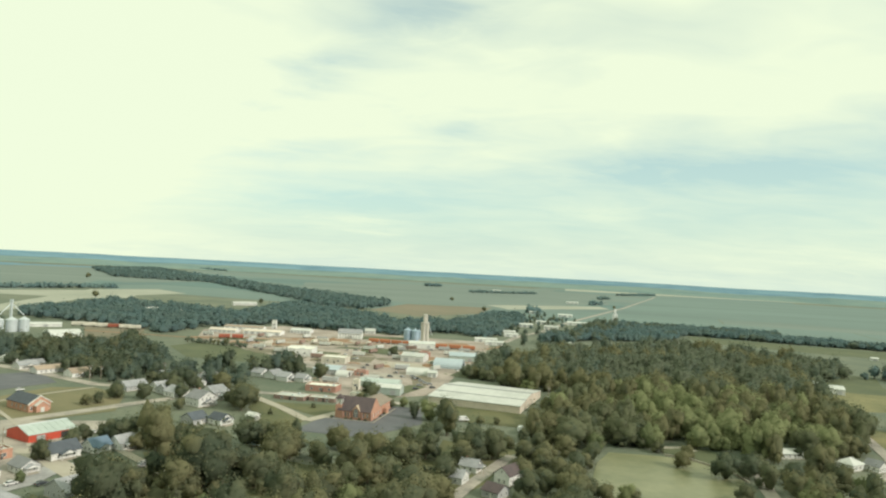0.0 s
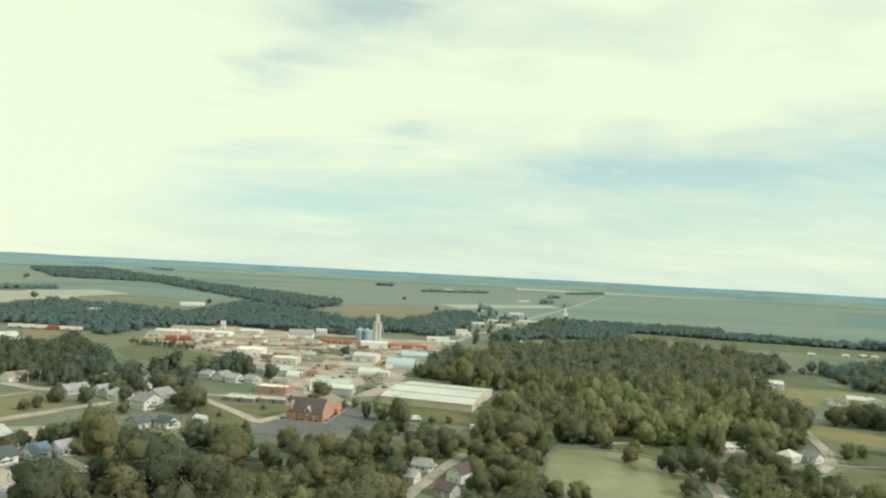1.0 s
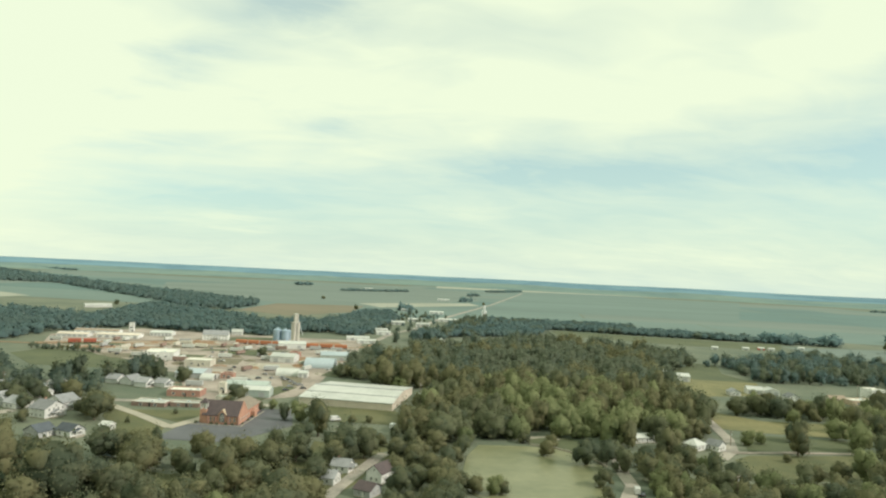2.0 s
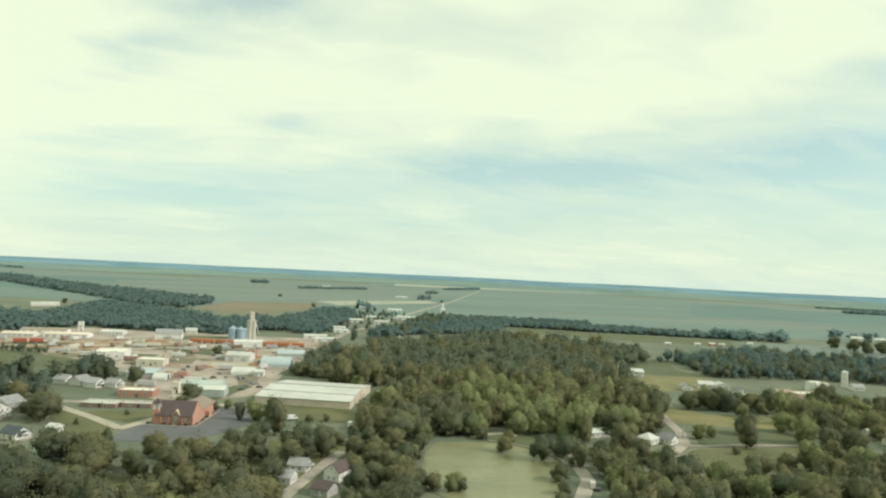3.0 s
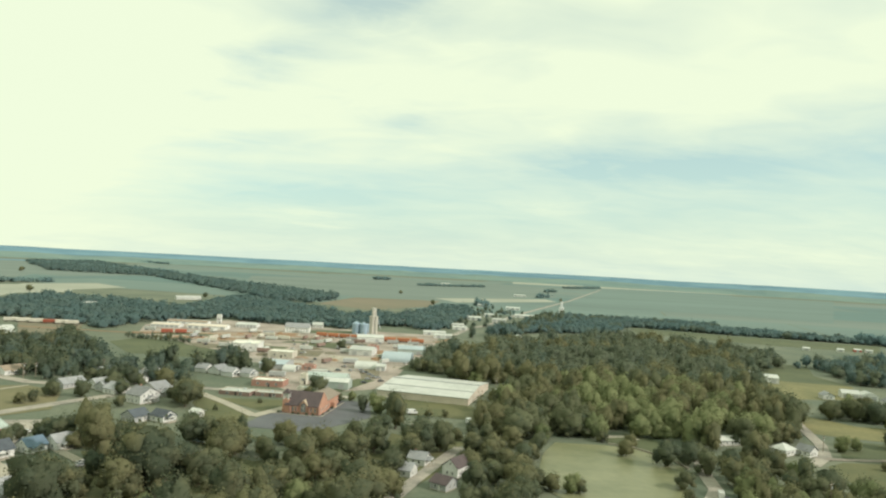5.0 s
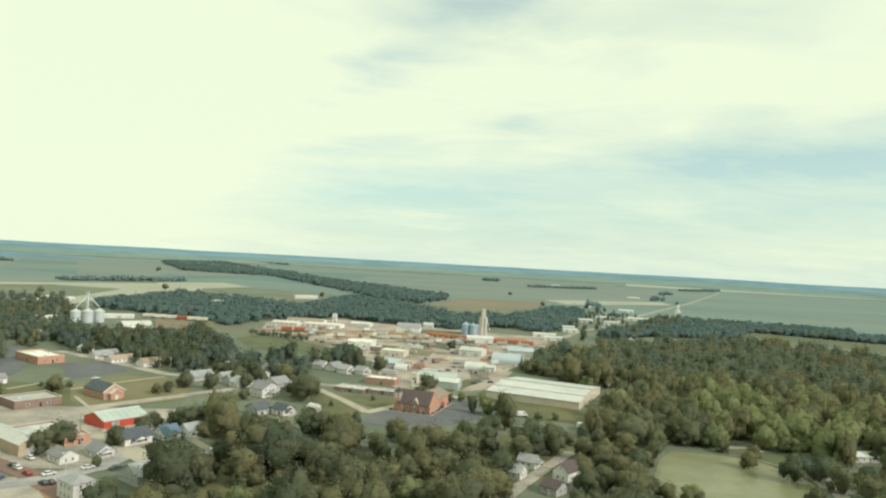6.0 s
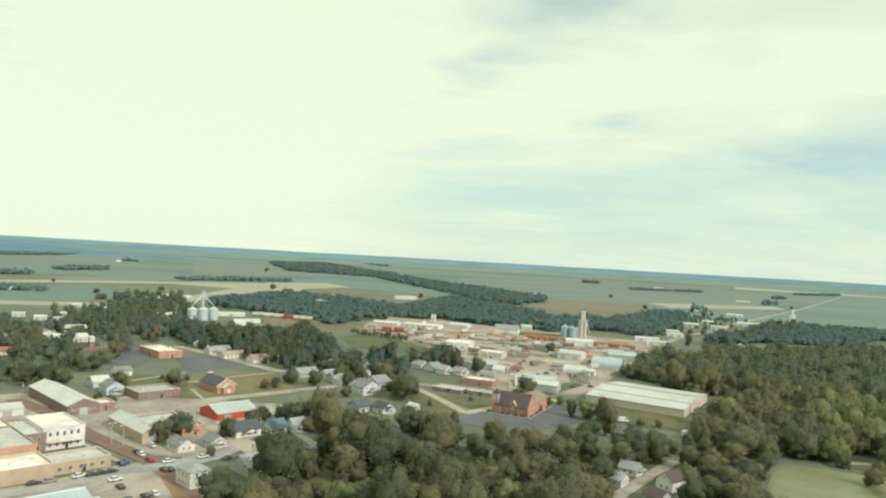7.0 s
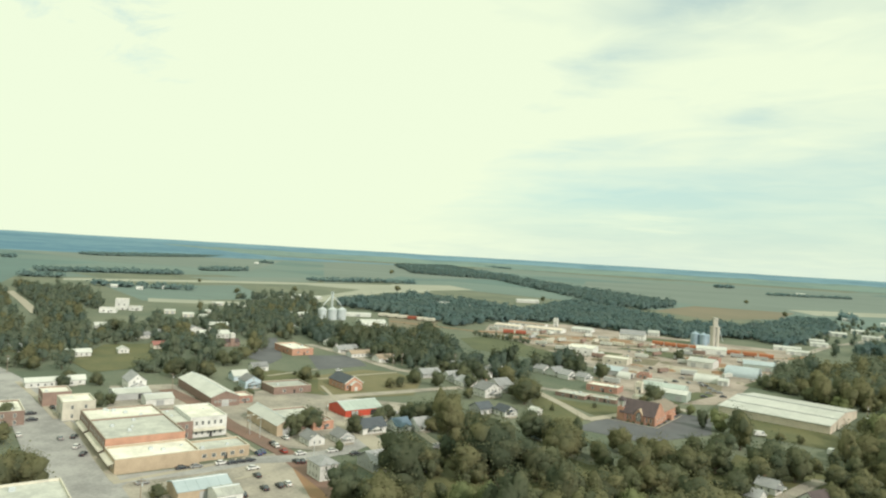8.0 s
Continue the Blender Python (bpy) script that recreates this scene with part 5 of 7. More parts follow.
def yard_trees(spots, seed, size=1.0, names=("broad", "round", "dark", "tall", "round", "gold")):
    rng = random.Random(seed)
    for x, y in spots:
        tree(rng.choice(names), x, y, round(size * rng.uniform(0.62, 1.18), 2))


def plant_cover():
    yard_trees(scatter(GROVE, 9.0, 1, 1.5, 0.42), 1, 0.95, ("small", "small", "small", "cedar"))
    yard_trees(scatter(POND_TREES, 9.5, 2, 2.5), 2, 0.85, ("broad", "round", "dark", "round"))
    woods("woods", scatter(BANK_TREES, 10.0, 3, 2.5, 0.8), "leafy trees along the pond and lane", (0.5, 0.9), "near", MIXED, 3, lambda x, y: 0.12)
    woods("woods", scatter(MEADOW_TREES, 9.5, 4, 2.5, 0.85), "mixed leafy woods beside the meadow", (0.5, 0.85), "near", MIXED, 4, lambda x, y: 0.28 if x > 300 else -0.1)
    east = scatter(EAST_WOODS, 10.4, 5, 2.5, 0.96)
    # the nearer trees are olive and yellowing; behind them shade and haze are tinted in, as blue-green leaves
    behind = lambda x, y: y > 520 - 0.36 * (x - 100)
    lean = lambda x, y: max(0.02, min(0.34, (x - 40) / 300.0))
    woods("woods", [p for p in east if not behind(*p)], "dense mixed green and olive woods", (0.62, 1.2), "near", MIXED, 5, lean)
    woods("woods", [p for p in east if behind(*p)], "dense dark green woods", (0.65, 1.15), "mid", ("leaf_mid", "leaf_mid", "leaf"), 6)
    # the woods below wear leaf colours with distance haze mixed in
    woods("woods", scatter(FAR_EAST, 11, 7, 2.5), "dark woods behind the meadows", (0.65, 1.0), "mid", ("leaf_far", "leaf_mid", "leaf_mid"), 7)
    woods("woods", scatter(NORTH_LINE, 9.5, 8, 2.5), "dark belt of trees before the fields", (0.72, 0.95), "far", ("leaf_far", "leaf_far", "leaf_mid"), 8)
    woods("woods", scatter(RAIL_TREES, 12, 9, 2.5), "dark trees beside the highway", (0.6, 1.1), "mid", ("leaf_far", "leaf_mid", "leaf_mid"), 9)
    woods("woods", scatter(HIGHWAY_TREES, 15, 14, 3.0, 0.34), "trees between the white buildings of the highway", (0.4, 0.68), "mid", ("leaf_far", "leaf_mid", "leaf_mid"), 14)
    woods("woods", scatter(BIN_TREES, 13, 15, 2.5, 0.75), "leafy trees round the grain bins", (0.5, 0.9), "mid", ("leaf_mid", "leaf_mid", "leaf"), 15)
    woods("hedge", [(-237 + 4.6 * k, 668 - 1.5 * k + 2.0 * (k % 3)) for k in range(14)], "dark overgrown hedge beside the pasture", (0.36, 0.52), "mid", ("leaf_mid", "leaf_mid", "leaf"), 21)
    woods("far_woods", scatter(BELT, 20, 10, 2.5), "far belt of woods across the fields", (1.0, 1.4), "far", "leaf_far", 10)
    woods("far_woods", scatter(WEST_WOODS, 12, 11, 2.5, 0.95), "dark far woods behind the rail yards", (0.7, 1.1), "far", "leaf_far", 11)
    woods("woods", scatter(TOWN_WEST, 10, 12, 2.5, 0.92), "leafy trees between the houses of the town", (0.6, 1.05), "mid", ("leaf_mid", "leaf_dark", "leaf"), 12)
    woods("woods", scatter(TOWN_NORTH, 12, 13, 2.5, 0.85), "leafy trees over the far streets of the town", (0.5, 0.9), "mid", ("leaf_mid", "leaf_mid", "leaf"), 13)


def tidy_tree_kinds():
    for slots in TREES.values():
        for ob, used in slots:
            if not used:
                for o in (*ob.children_recursive, ob):
                    bpy.data.objects.remove(o)


# ---- ground, water and fields ----
make_ground()
far_fields()
flat("field", [(-589, 877), (-738, 1484), (-657, 1637), (-544, 1509), (-614, 1257), (-534, 796)], 0.030, "stubble", "pale stubble field behind a tree line", "field")
flat("field", [(-805, 1262), (-649, 1498), (-559, 1292), (-567, 1203), (-790, 1198)], 0.034, "stubble", "pale strip of cut stubble", "field")
flat("field", [(-129, 1306), (-74, 1577), (118, 1603), (78, 1349), (-36, 1193)], 0.038, "soil", "brown field beside the woods", "field")
flat("field", [(-1807, 2878), (-1460, 2926), (-1019, 2186), (-795, 1458), (-825, 1320)], 0.042, "corn", "ripening corn field with haze in its colour", "field")
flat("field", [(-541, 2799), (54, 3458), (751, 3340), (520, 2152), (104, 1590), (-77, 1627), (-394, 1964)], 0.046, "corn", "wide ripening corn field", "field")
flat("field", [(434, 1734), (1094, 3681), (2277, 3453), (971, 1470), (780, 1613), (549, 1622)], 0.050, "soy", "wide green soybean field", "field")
flat("field", [(790, 4478), (2421, 3912), (2421, 3911), (673, 3811)], 0.054, "stubble", "pale far strip of stubble", "field")
flat("field", [(112, 1724), (447, 1982), (446, 1842), (153, 1569)], 0.058, "stubble", "pale strip beside the farm road", "field")
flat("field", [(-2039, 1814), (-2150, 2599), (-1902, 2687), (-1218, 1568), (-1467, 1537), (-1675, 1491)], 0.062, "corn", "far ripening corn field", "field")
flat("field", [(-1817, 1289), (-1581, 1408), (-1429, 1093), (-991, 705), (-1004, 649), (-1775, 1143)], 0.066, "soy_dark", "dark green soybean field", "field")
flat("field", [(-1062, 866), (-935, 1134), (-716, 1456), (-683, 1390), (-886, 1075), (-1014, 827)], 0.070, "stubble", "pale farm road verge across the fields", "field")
flat("field", [(-1050, 1149), (-958, 1500), (-841, 1319), (-940, 1108)], 0.074, "corn", "ripening crop field with haze in its colour", "field")
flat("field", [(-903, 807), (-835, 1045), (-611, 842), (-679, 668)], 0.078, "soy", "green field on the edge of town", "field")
flat("field", [(-701, 698), (-597, 773), (-570, 726), (-665, 663)], 0.082, "stubble", "pale strip on the edge of town", "field")
flat("field", [(377, 1067), (511, 998), (688, 937), (623, 848), (503, 881), (353, 974)], 0.086, "pasture", "pale green field strip between woods", "field")
flat("field", [(387, 689), (423, 680), (385, 608), (383, 552), (303, 547), (321, 592)], 0.090, "pasture", "grass field beside a white barn", "field")
flat("field", [(312, 573), (383, 552), (344, 487), (275, 480)], 0.094, "hay", "dry mown field near a barn", "field")
flat("field", [(259, 429), (279, 395), (335, 385), (303, 348), (251, 365), (232, 376)], 0.098, "hay", "yellow mown meadow beside woods", "field")
flat("field", [(240, 359), (300, 344), (285, 319), (220, 322)], 0.102, "pasture", "green meadow beside a path", "field")
flat("field", [(215, 314), (277, 313), (248, 273), (194, 269), (202, 306)], 0.106, "lawn", "green meadow beside a path", "field")
flat("field", [(667, 908), (981, 891), (773, 702), (668, 772)], 0.110, "corn", "ripening field by the farm", "field")
flat("field", [(-241, 635), (-228, 671), (-180, 651), (-133, 608), (-126, 557), (-202, 570)], 0.114, "pasture", "green pasture inside the town", "field")
flat("field", [(-388, 773), (-330, 797), (-289, 682), (-326, 651)], 0.118, "soil", "bare brown ground by the rail line", "field")
flat("yard", [(-237, 688), (-264, 793), (-196, 885), (-92, 846), (62, 814), (39, 641), (20, 580), (12, 527), (-0, 458), (-25, 443), (-51, 428), (-73, 457), (-92, 539), (-132, 601), (-176, 639), (-208, 692)], 0.140, "gravel", "gravel yards of the industrial quarter", "ground")
flat("lawn", [(-89, 186), (-110, 223), (-112, 231), (-103, 236), (-100, 243), (-112, 279), (-119, 292), (-102, 293), (-87, 295), (-70, 297), (-50, 286), (-30, 295), (1, 312), (5, 340), (17, 333), (36, 338), (45, 326), (47, 327), (36, 320), (22, 275), (10, 255), (3, 197), (-63, 189)], 0.136, "lawn", "rough grass under the trees of the grove", "lawn")
flat("car_park", [(-68, 343), (-61, 368), (-41, 398), (-23, 414), (-7, 412), (-6, 371), (-34, 336)], 0.144, "asphalt", "dark asphalt car park beside the church", "car park")
flat("lawn", [(-105, 417), (-67, 369), (-68, 343), (-52, 316), (-81, 343), (-103, 392)], 0.148, "lawn", "mown lawn beside the church", "lawn")
flat("lawn", [(-94, 408), (-55, 409), (-39, 407), (-63, 377)], 0.152, "lawn", "mown lawn between the drives", "lawn")
flat("lawn", [(-0, 458), (53, 410), (52, 374), (10, 384)], 0.156, "lawn", "dry grass in front of the warehouse", "lawn")
flat("lawn", [(15, 318), (36, 325), (22, 291), (16, 278), (12, 285)], 0.160, "lawn", "mown yard beside the lane", "lawn")
flat("car_park", [(-366, 479), (-362, 508), (-294, 421), (-285, 395), (-310, 404)], 0.164, "asphalt", "asphalt school car park", "car park")
flat("car_park", [(-287, 443), (-262, 467), (-232, 433), (-249, 397)], 0.168, "asphalt", "asphalt car park beside the school", "car park")
flat("lawn", [(-226, 417), (-204, 423), (-178, 406), (-164, 364), (-193, 331), (-214, 343), (-238, 380)], 0.172, "dry_lawn", "dry lawn beside the brick chapel", "lawn")
flat("lawn", [(-271, 377), (-238, 380), (-214, 343), (-190, 321), (-236, 325), (-266, 348)], 0.176, "lawn", "mown lawn behind the brick chapel", "lawn")
flat("lawn", [(-381, 319), (-423, 382), (-401, 414), (-378, 396), (-334, 334), (-342, 301)], 0.180, "lawn", "open green in the town", "lawn")
flat("lawn", [(-213, 259), (-205, 275), (-183, 253), (-175, 237), (-189, 243)], 0.184, "pasture", "grass plot on a street corner", "lawn")
flat("plaza", [(-251, 261), (-236, 325), (-157, 342), (-138, 258), (-149, 241), (-168, 237), (-219, 264)], 0.188, "old_asphalt", "worn concrete yards and drives", "ground")
flat("plaza", [(-189, 167), (-175, 198), (-166, 224), (-149, 241), (-113, 197), (-154, 137)], 0.192, "old_asphalt", "worn pale car park downtown", "ground")
flat("plaza", [(-305, 281), (-281, 308), (-251, 286), (-242, 265), (-256, 249), (-269, 247)], 0.190, "old_asphalt", "worn pale yard behind the shops", "ground")
flat("bare_ground", [(-152, 225), (-147, 234), (-124, 216), (-104, 197), (-116, 189)], 0.196, "dirt", "bare reddish dirt plot", "ground")
flat("water", [(73, 313), (83, 333), (106, 331), (118, 327), (127, 314), (131, 296), (120, 267), (91, 205), (69, 208), (74, 238), (63, 259), (62, 276), (68, 296)], 0.200, "pond", "pond covered with yellow-green algae", "pond")
flat("embankment", [(113, 348), (125, 355), (142, 338), (141, 310), (133, 299), (128, 318), (120, 331), (109, 335)], 0.204, "pasture", "grassy bank beside the pond", "ground")

# ---- roads ----
road("road", [(-149, 140), (-199, 171), (-265, 211), (-332, 247), (-392, 269), (-437, 266)], 23, "street", "wide main street of worn grey concrete", z=0.220)
road("road", [(-89, 176), (-120, 206), (-160, 233), (-200, 252), (-246, 278), (-277, 292)], 8, "brick_street", "side street paved with dull red brick", z=0.224)
road("road", [(-179, 156), (-185, 177), (-173, 195), (-162, 218), (-151, 228), (-141, 246), (-140, 272)], 9, "street", "cross street of grey concrete", z=0.228)
road("road", [(-165, 287), (-144, 271), (-127, 256), (-122, 238)], 9, "concrete", "pale concrete side street", z=0.232)
road("road", [(-212, 305), (-203, 324), (-181, 356), (-164, 383), (-150, 403)], 8, "old_asphalt", "worn street past the brick chapel", z=0.236)
road("road", [(-319, 492), (-263, 465), (-209, 433), (-179, 431), (-155, 433)], 8, "old_asphalt", "worn street past the school", z=0.240)
road("road", [(-108, 422), (-85, 394), (-65, 366)], 5.5, "concrete", "pale curving concrete drive", z=0.244)
road("road", [(-66, 365), (-52, 390), (-30, 426)], 6, "concrete", "pale drive to the church", z=0.248)
road("road", [(-132, 438), (-101, 434), (-73, 436), (-37, 428), (-17, 423)], 7, "old_asphalt", "worn street past the workshops", z=0.252)
road("road", [(4, 243), (15, 271), (32, 310), (36, 317)], 5.5, "old_asphalt", "worn lane between houses", z=0.256)
road("road", [(-129, 293), (-111, 276), (-96, 261)], 4, "concrete", "pale concrete driveway to houses", z=0.260)
road("road", [(322, 610), (297, 547), (264, 461), (241, 392), (225, 347), (212, 323), (196, 307)], 6, "old_asphalt", "country road past the meadow", z=0.264)
road("road", [(209, 319), (243, 319), (283, 316), (297, 301)], 4, "gravel", "pale gravel path across the meadow", z=0.268)
road("road", [(96, 204), (119, 246), (131, 266), (136, 287), (144, 310)], 6, "old_asphalt", "grey lane beside the pond", z=0.272)
road("road", [(76, 821), (107, 922), (148, 1004), (216, 1207), (323, 1480), (494, 1913), (901, 3027), (1068, 3497)], 9, "old_asphalt", "pale highway running out across the fields", z=0.276)
road("road", [(-620, 478), (-751, 559), (-856, 621)], 9, "concrete", "pale road climbing out of town", z=0.280)
road("road", [(112, 348), (123, 350), (127, 343)], 5, "concrete", "pale turning place by the pond", z=0.284)
road("rail_line", [(-361, 719), (-246, 706), (-190, 730), (-74, 739), (-26, 730), (51, 741), (79, 793)], 6, "dirt", "rusty rail line through the yards", z=0.288)
road("pavement", [(-184, 173), (-174, 197), (-165, 220)], 2.6, "concrete", "pale concrete pavement beside the shops", z=0.292)
road("pavement", [(-185, 175), (-209, 189), (-241, 209), (-260, 218)], 3.0, "concrete", "pale concrete pavement along the main street", z=0.296)
road("pavement", [(-154, 197), (-148, 209)], 1.4, "concrete", "pale concrete kerb strip of the car park", z=0.300)
road("pavement", [(-168, 227), (-191, 239), (-209, 250)], 2.0, "concrete", "pale concrete pavement beside the brick street", z=0.304)
road("pavement", [(-267, 219), (-312, 243), (-348, 260)], 3.0, "concrete", "pale concrete pavement of the main street", z=0.308)
road("pavement", [(-218, 353), (-187, 321), (-165, 291)], 2.0, "concrete", "pale concrete path past the chapel", z=0.312)
road("pavement", [(-231, 369), (-217, 400), (-204, 423)], 2.2, "concrete", "pale concrete walk beside the car park", z=0.316)
road("pavement", [(-260, 358), (-250, 398)], 2.0, "concrete", "pale concrete walk behind the chapel", z=0.320)

# ---- landmarks ----
church(-32.8, 372.1, -13.0)
warehouse(33.0, 451.0, -19.0, 57.0, 62.0)
grain_elevator(-15.0, 776.0, 20.0)
steel_bin(-34.6, 795.4, 4.4, 11.5, "blue_steel", "weathered blue-grey steel grain bin beside the elevator")
steel_bin(-26.2, 793.6, 4.2, 11.0, "blue_steel", "weathered blue-grey steel grain bin beside the elevator")
steel_bin(-22.3, 808.4, 3.4, 9.0, "blue_steel", "weathered blue-grey steel grain bin beside the elevator")
bin_group(-409.7, 675.5)
white_tower(344.0, 1381.0)
storage_tank(489.9, 511.3)
low_wall([(109, 333), (118, 329), (127, 315), (131, 305), (132, 294)], 0.5, 0.9, "low pale concrete wall along the pond bank")

# ---- downtown ----
block(-190.1, 195.8, 59.0, 28.6, 17, 4.6, "tan_wall", "membrane", "low tan shop building with a white flat roof", vents=3, cols=3, open_sides='w', awning='w')
block(-178.4, 216.8, 59.0, 20.0, 13, 3.6, "tan_wall", "grey_roof", "low tan annex with a pale roof", cols=5, open_sides='s', vents=2)
block(-210.8, 208.2, 59, 28.2, 30.5, 7.4, "brown_brick", "grey_roof", "brown brick shop building with an orange painted side wall", rows=2, cols=7, open_sides='w', awning='w', vents=4, painted='orange_brick', cap='concrete', parapet=0.5)
block(-232.0, 220.9, 59, 28.2, 18.7, 7.4, "brown_brick", "membrane", "brown brick shop building with a white flat roof", rows=2, cols=4, open_sides='w', awning='w', vents=5, cap='concrete', parapet=0.5)
block(-207.9, 240.0, 59.0, 15.0, 24, 7.8, "white", "membrane", "two-storey white building with narrow windows", rows=2, cols=5, open_sides='se', vents=1, cap='trim', awning='s')
block(-213.1, 230.8, 59, 7.9, 25.0, 6.8, "brown_brick", "grey_roof", "brown brick rear building with a grey roof", open_sides='s', rows=2, cols=2, vents=2, cap='concrete', parapet=0.4)
block(-265.9, 227.1, 59.0, 13.0, 16, 7.6, "cream", "membrane", "cream corner building with two storeys", rows=2, cols=2, open_sides='sw', vents=1)
block(-293.6, 238.7, 59.0, 12.0, 14, 6.0, "brown_brick", "membrane", "brown brick shop building with a flat roof", rows=1, cols=2, open_sides='w', vents=1)
block(-282.7, 203.9, 59.0, 16.0, 22, 5.6, "brown_brick", "membrane", "brick shop building with a white flat roof", rows=2, open_sides='se', vents=2)
block(-178.9, 125.9, 59, 40.0, 26, 8.5, "cream", "grey_roof", "long building with a pale grey ribbed roof", rows=2, open_sides="se", vents=2)
shed(-154.5, 180.2, 59.0, 17.0, 12, 3.6, 1.6, "tan_wall", "metal_blue", "low tan building with a pale blue metal roof", doors=1)
shed(-142.3, 177.9, 59.0, 8.0, 9, 4.2, 1.2, "white", "grey_roof", "white garage with a wide door", doors=1)
shed(-277.5, 268.3, 59.0, 17.0, 14, 3.4, 1.2, "grey_wall", "metal_white", "low shed with a white metal roof", doors=2, name='garage')
shed(-256.6, 265.6, 59.0, 13.0, 10, 3.4, 1.6, "white", "metal_white", "white shed behind the shops", doors=1, name='garage')
shed(-251.2, 294.5, 59.0, 14.0, 55, 4.8, 2.8, "brown_brick", "metal_white", "long brown brick hall with a pale metal roof", style='y', doors=1, name='brick_hall', category='hall', windows=6)
block(-229.5, 293.5, 59.0, 10.0, 10, 3.2, "brick", "membrane", "low brick annex with white openings", cols=3, open_sides='s', vents=1)
shed(-186.9, 261.9, 59.0, 9.0, 34, 4.6, 2.4, "tan_wall", "metal_white", "long tan workshop with a white metal roof", style='y', doors=1, name='workshop', category='workshop')
block(-181.2, 273.8, 59.0, 17.0, 24, 3.8, "brown_brick", "grey_roof", "low brick workshop with a grey roof", cols=4, open_sides='se', vents=1)
block(-171.0, 274.1, 59.0, 10.0, 14, 3.4, "orange_brick", "grey_roof", "small orange brick building", cols=2, open_sides='s', vents=0)
block(-226.6, 329.9, 59.0, 22.0, 17, 3.6, "brown_brick", "grey_roof", "flat-roofed brick building with a grey roof", cols=4, open_sides='se', vents=2)
shed(-170.3, 308.8, 59.0, 21.0, 17, 3.4, 2.6, "red_wall", "metal_green", "red metal barn with a pale green roof", style='x', doors=2, name='red_barn', category='barn')
chapel(-197.6, 354.5, 59.0)
block(-304.4, 449.9, 59.0, 17.0, 32, 4.4, "orange_brick", "membrane", "orange brick school building with a white flat roof", cols=4, open_sides='sw', vents=3, name='school', category='school')

# ---- houses ----
house(-157.1, 249.3, 59, 7, 9, 3.0, 2.2, "white", "shingle", "white house with a grey shingle roof among yard trees", "y", "", False)
house(-148.6, 259.1, 59, 7, 8.5, 2.9, 2.2, "white", "shingle", "white house with a grey shingle roof and a porch", "y", "s", False)
house(-146.6, 279.5, 59, 12, 9, 3.3, 3.0, "white", "dark_shingle", "white house with a steep dark teal roof", "x", "s", False)
house(-137.5, 290.5, 59, 8, 8, 3.0, 2.6, "white", "blue_roof", "white house with a blue roof and a porch", "x", "s", False)
house(-129.1, 297.7, 59, 10, 8, 3.2, 2.6, "white", "shingle", "white house with a grey shingle roof and a porch", "x", "s", False)
house(-130.8, 215.5, 59, 7, 10, 5.8, 1.8, "white", "shingle", "two-storey white box house with a grey hipped roof", "hip", "", False)
house(-119.2, 237.4, 59, 13, 12, 3.4, 3.2, "grey_wall", "shingle", "grey house with a large grey roof and porch", "x", "s", False)
house(-128.8, 390.4, 59, 13, 11, 4.8, 3.4, "white", "shingle", "large white house with gables and a porch", "y", "s", True)
house(-127.9, 409.7, 59, 11, 12, 4.6, 3.2, "white", "shingle", "white house with a grey shingle roof and a porch", "x", "s", False)
house(-105.1, 348.9, 59, 8, 9, 3.0, 2.4, "white", "dark_shingle", "white house with a dark shingle roof and a porch", "y", "s", False)
house(-117.5, 347.4, 59, 9, 9, 3.0, 2.6, "grey_wall", "dark_shingle", "grey house with a dark shingle roof among yard trees", "x", "", False)
house(-150.6, 411.9, 59, 11, 9, 3.2, 2.8, "white", "shingle", "white house with a grey shingle roof among yard trees", "y", "", False)
house(-164.5, 425.5, 59, 12, 9, 3.2, 2.6, "white", "shingle", "white house with a grey shingle roof among yard trees", "x", "", False)
house(-181.6, 424.5, 59, 14, 9, 3.0, 2.6, "grey_wall", "shingle", "grey house with a grey shingle roof among yard trees", "x", "", False)
house(-178.2, 467.1, 59, 10, 9, 3.2, 2.6, "grey_wall", "shingle", "grey house with a grey shingle roof among yard trees", "x", "", False)
house(-154.1, 455.6, 59, 11, 9, 3.2, 2.8, "white", "shingle", "white house with a grey shingle roof among yard trees", "y", "", False)
house(-147.4, 462.2, 59, 9, 10, 4.6, 2.8, "white", "shingle", "white house with a grey shingle roof among yard trees", "y", "", False)
house(-277.2, 476.8, 59, 13, 9, 3.0, 2.2, "white", "shingle", "white house with a grey shingle roof and a porch", "x", "s", False)
house(-256.8, 466.3, 59, 18, 9, 3.0, 2.0, "white", "tan_shingle", "white house with a tan shingle roof among yard trees", "x", "", False)
house(-232.2, 458.6, 59, 14, 10, 3.2, 2.4, "white", "tan_shingle", "white house with a tan shingle roof and a porch", "x", "s", False)
house(-181.9, 423.9, 59, 14, 10, 3.0, 2.6, "grey_wall", "shingle", "grey house with a grey shingle roof among yard trees", "x", "", False)
house(-157.5, 419.4, 59, 12, 9, 3.0, 2.6, "grey_wall", "shingle", "grey house with a grey shingle roof among yard trees", "x", "", False)
house(-151.4, 445.0, 59, 10, 9, 3.0, 2.6, "white", "shingle", "white house with a grey shingle roof among yard trees", "y", "", False)
house(-123.6, 495.9, 65, 9, 9, 3.2, 2.6, "white", "shingle", "white house with a grey shingle roof among yard trees", "y", "", False)
house(-113.1, 492.0, 65, 11, 9, 3.2, 2.8, "white", "shingle", "white house with a grey shingle roof among yard trees", "x", "", False)
house(-102.9, 483.2, 65, 9, 9, 3.4, 2.6, "white", "shingle", "white house with a grey shingle roof and a porch", "y", "s", False)
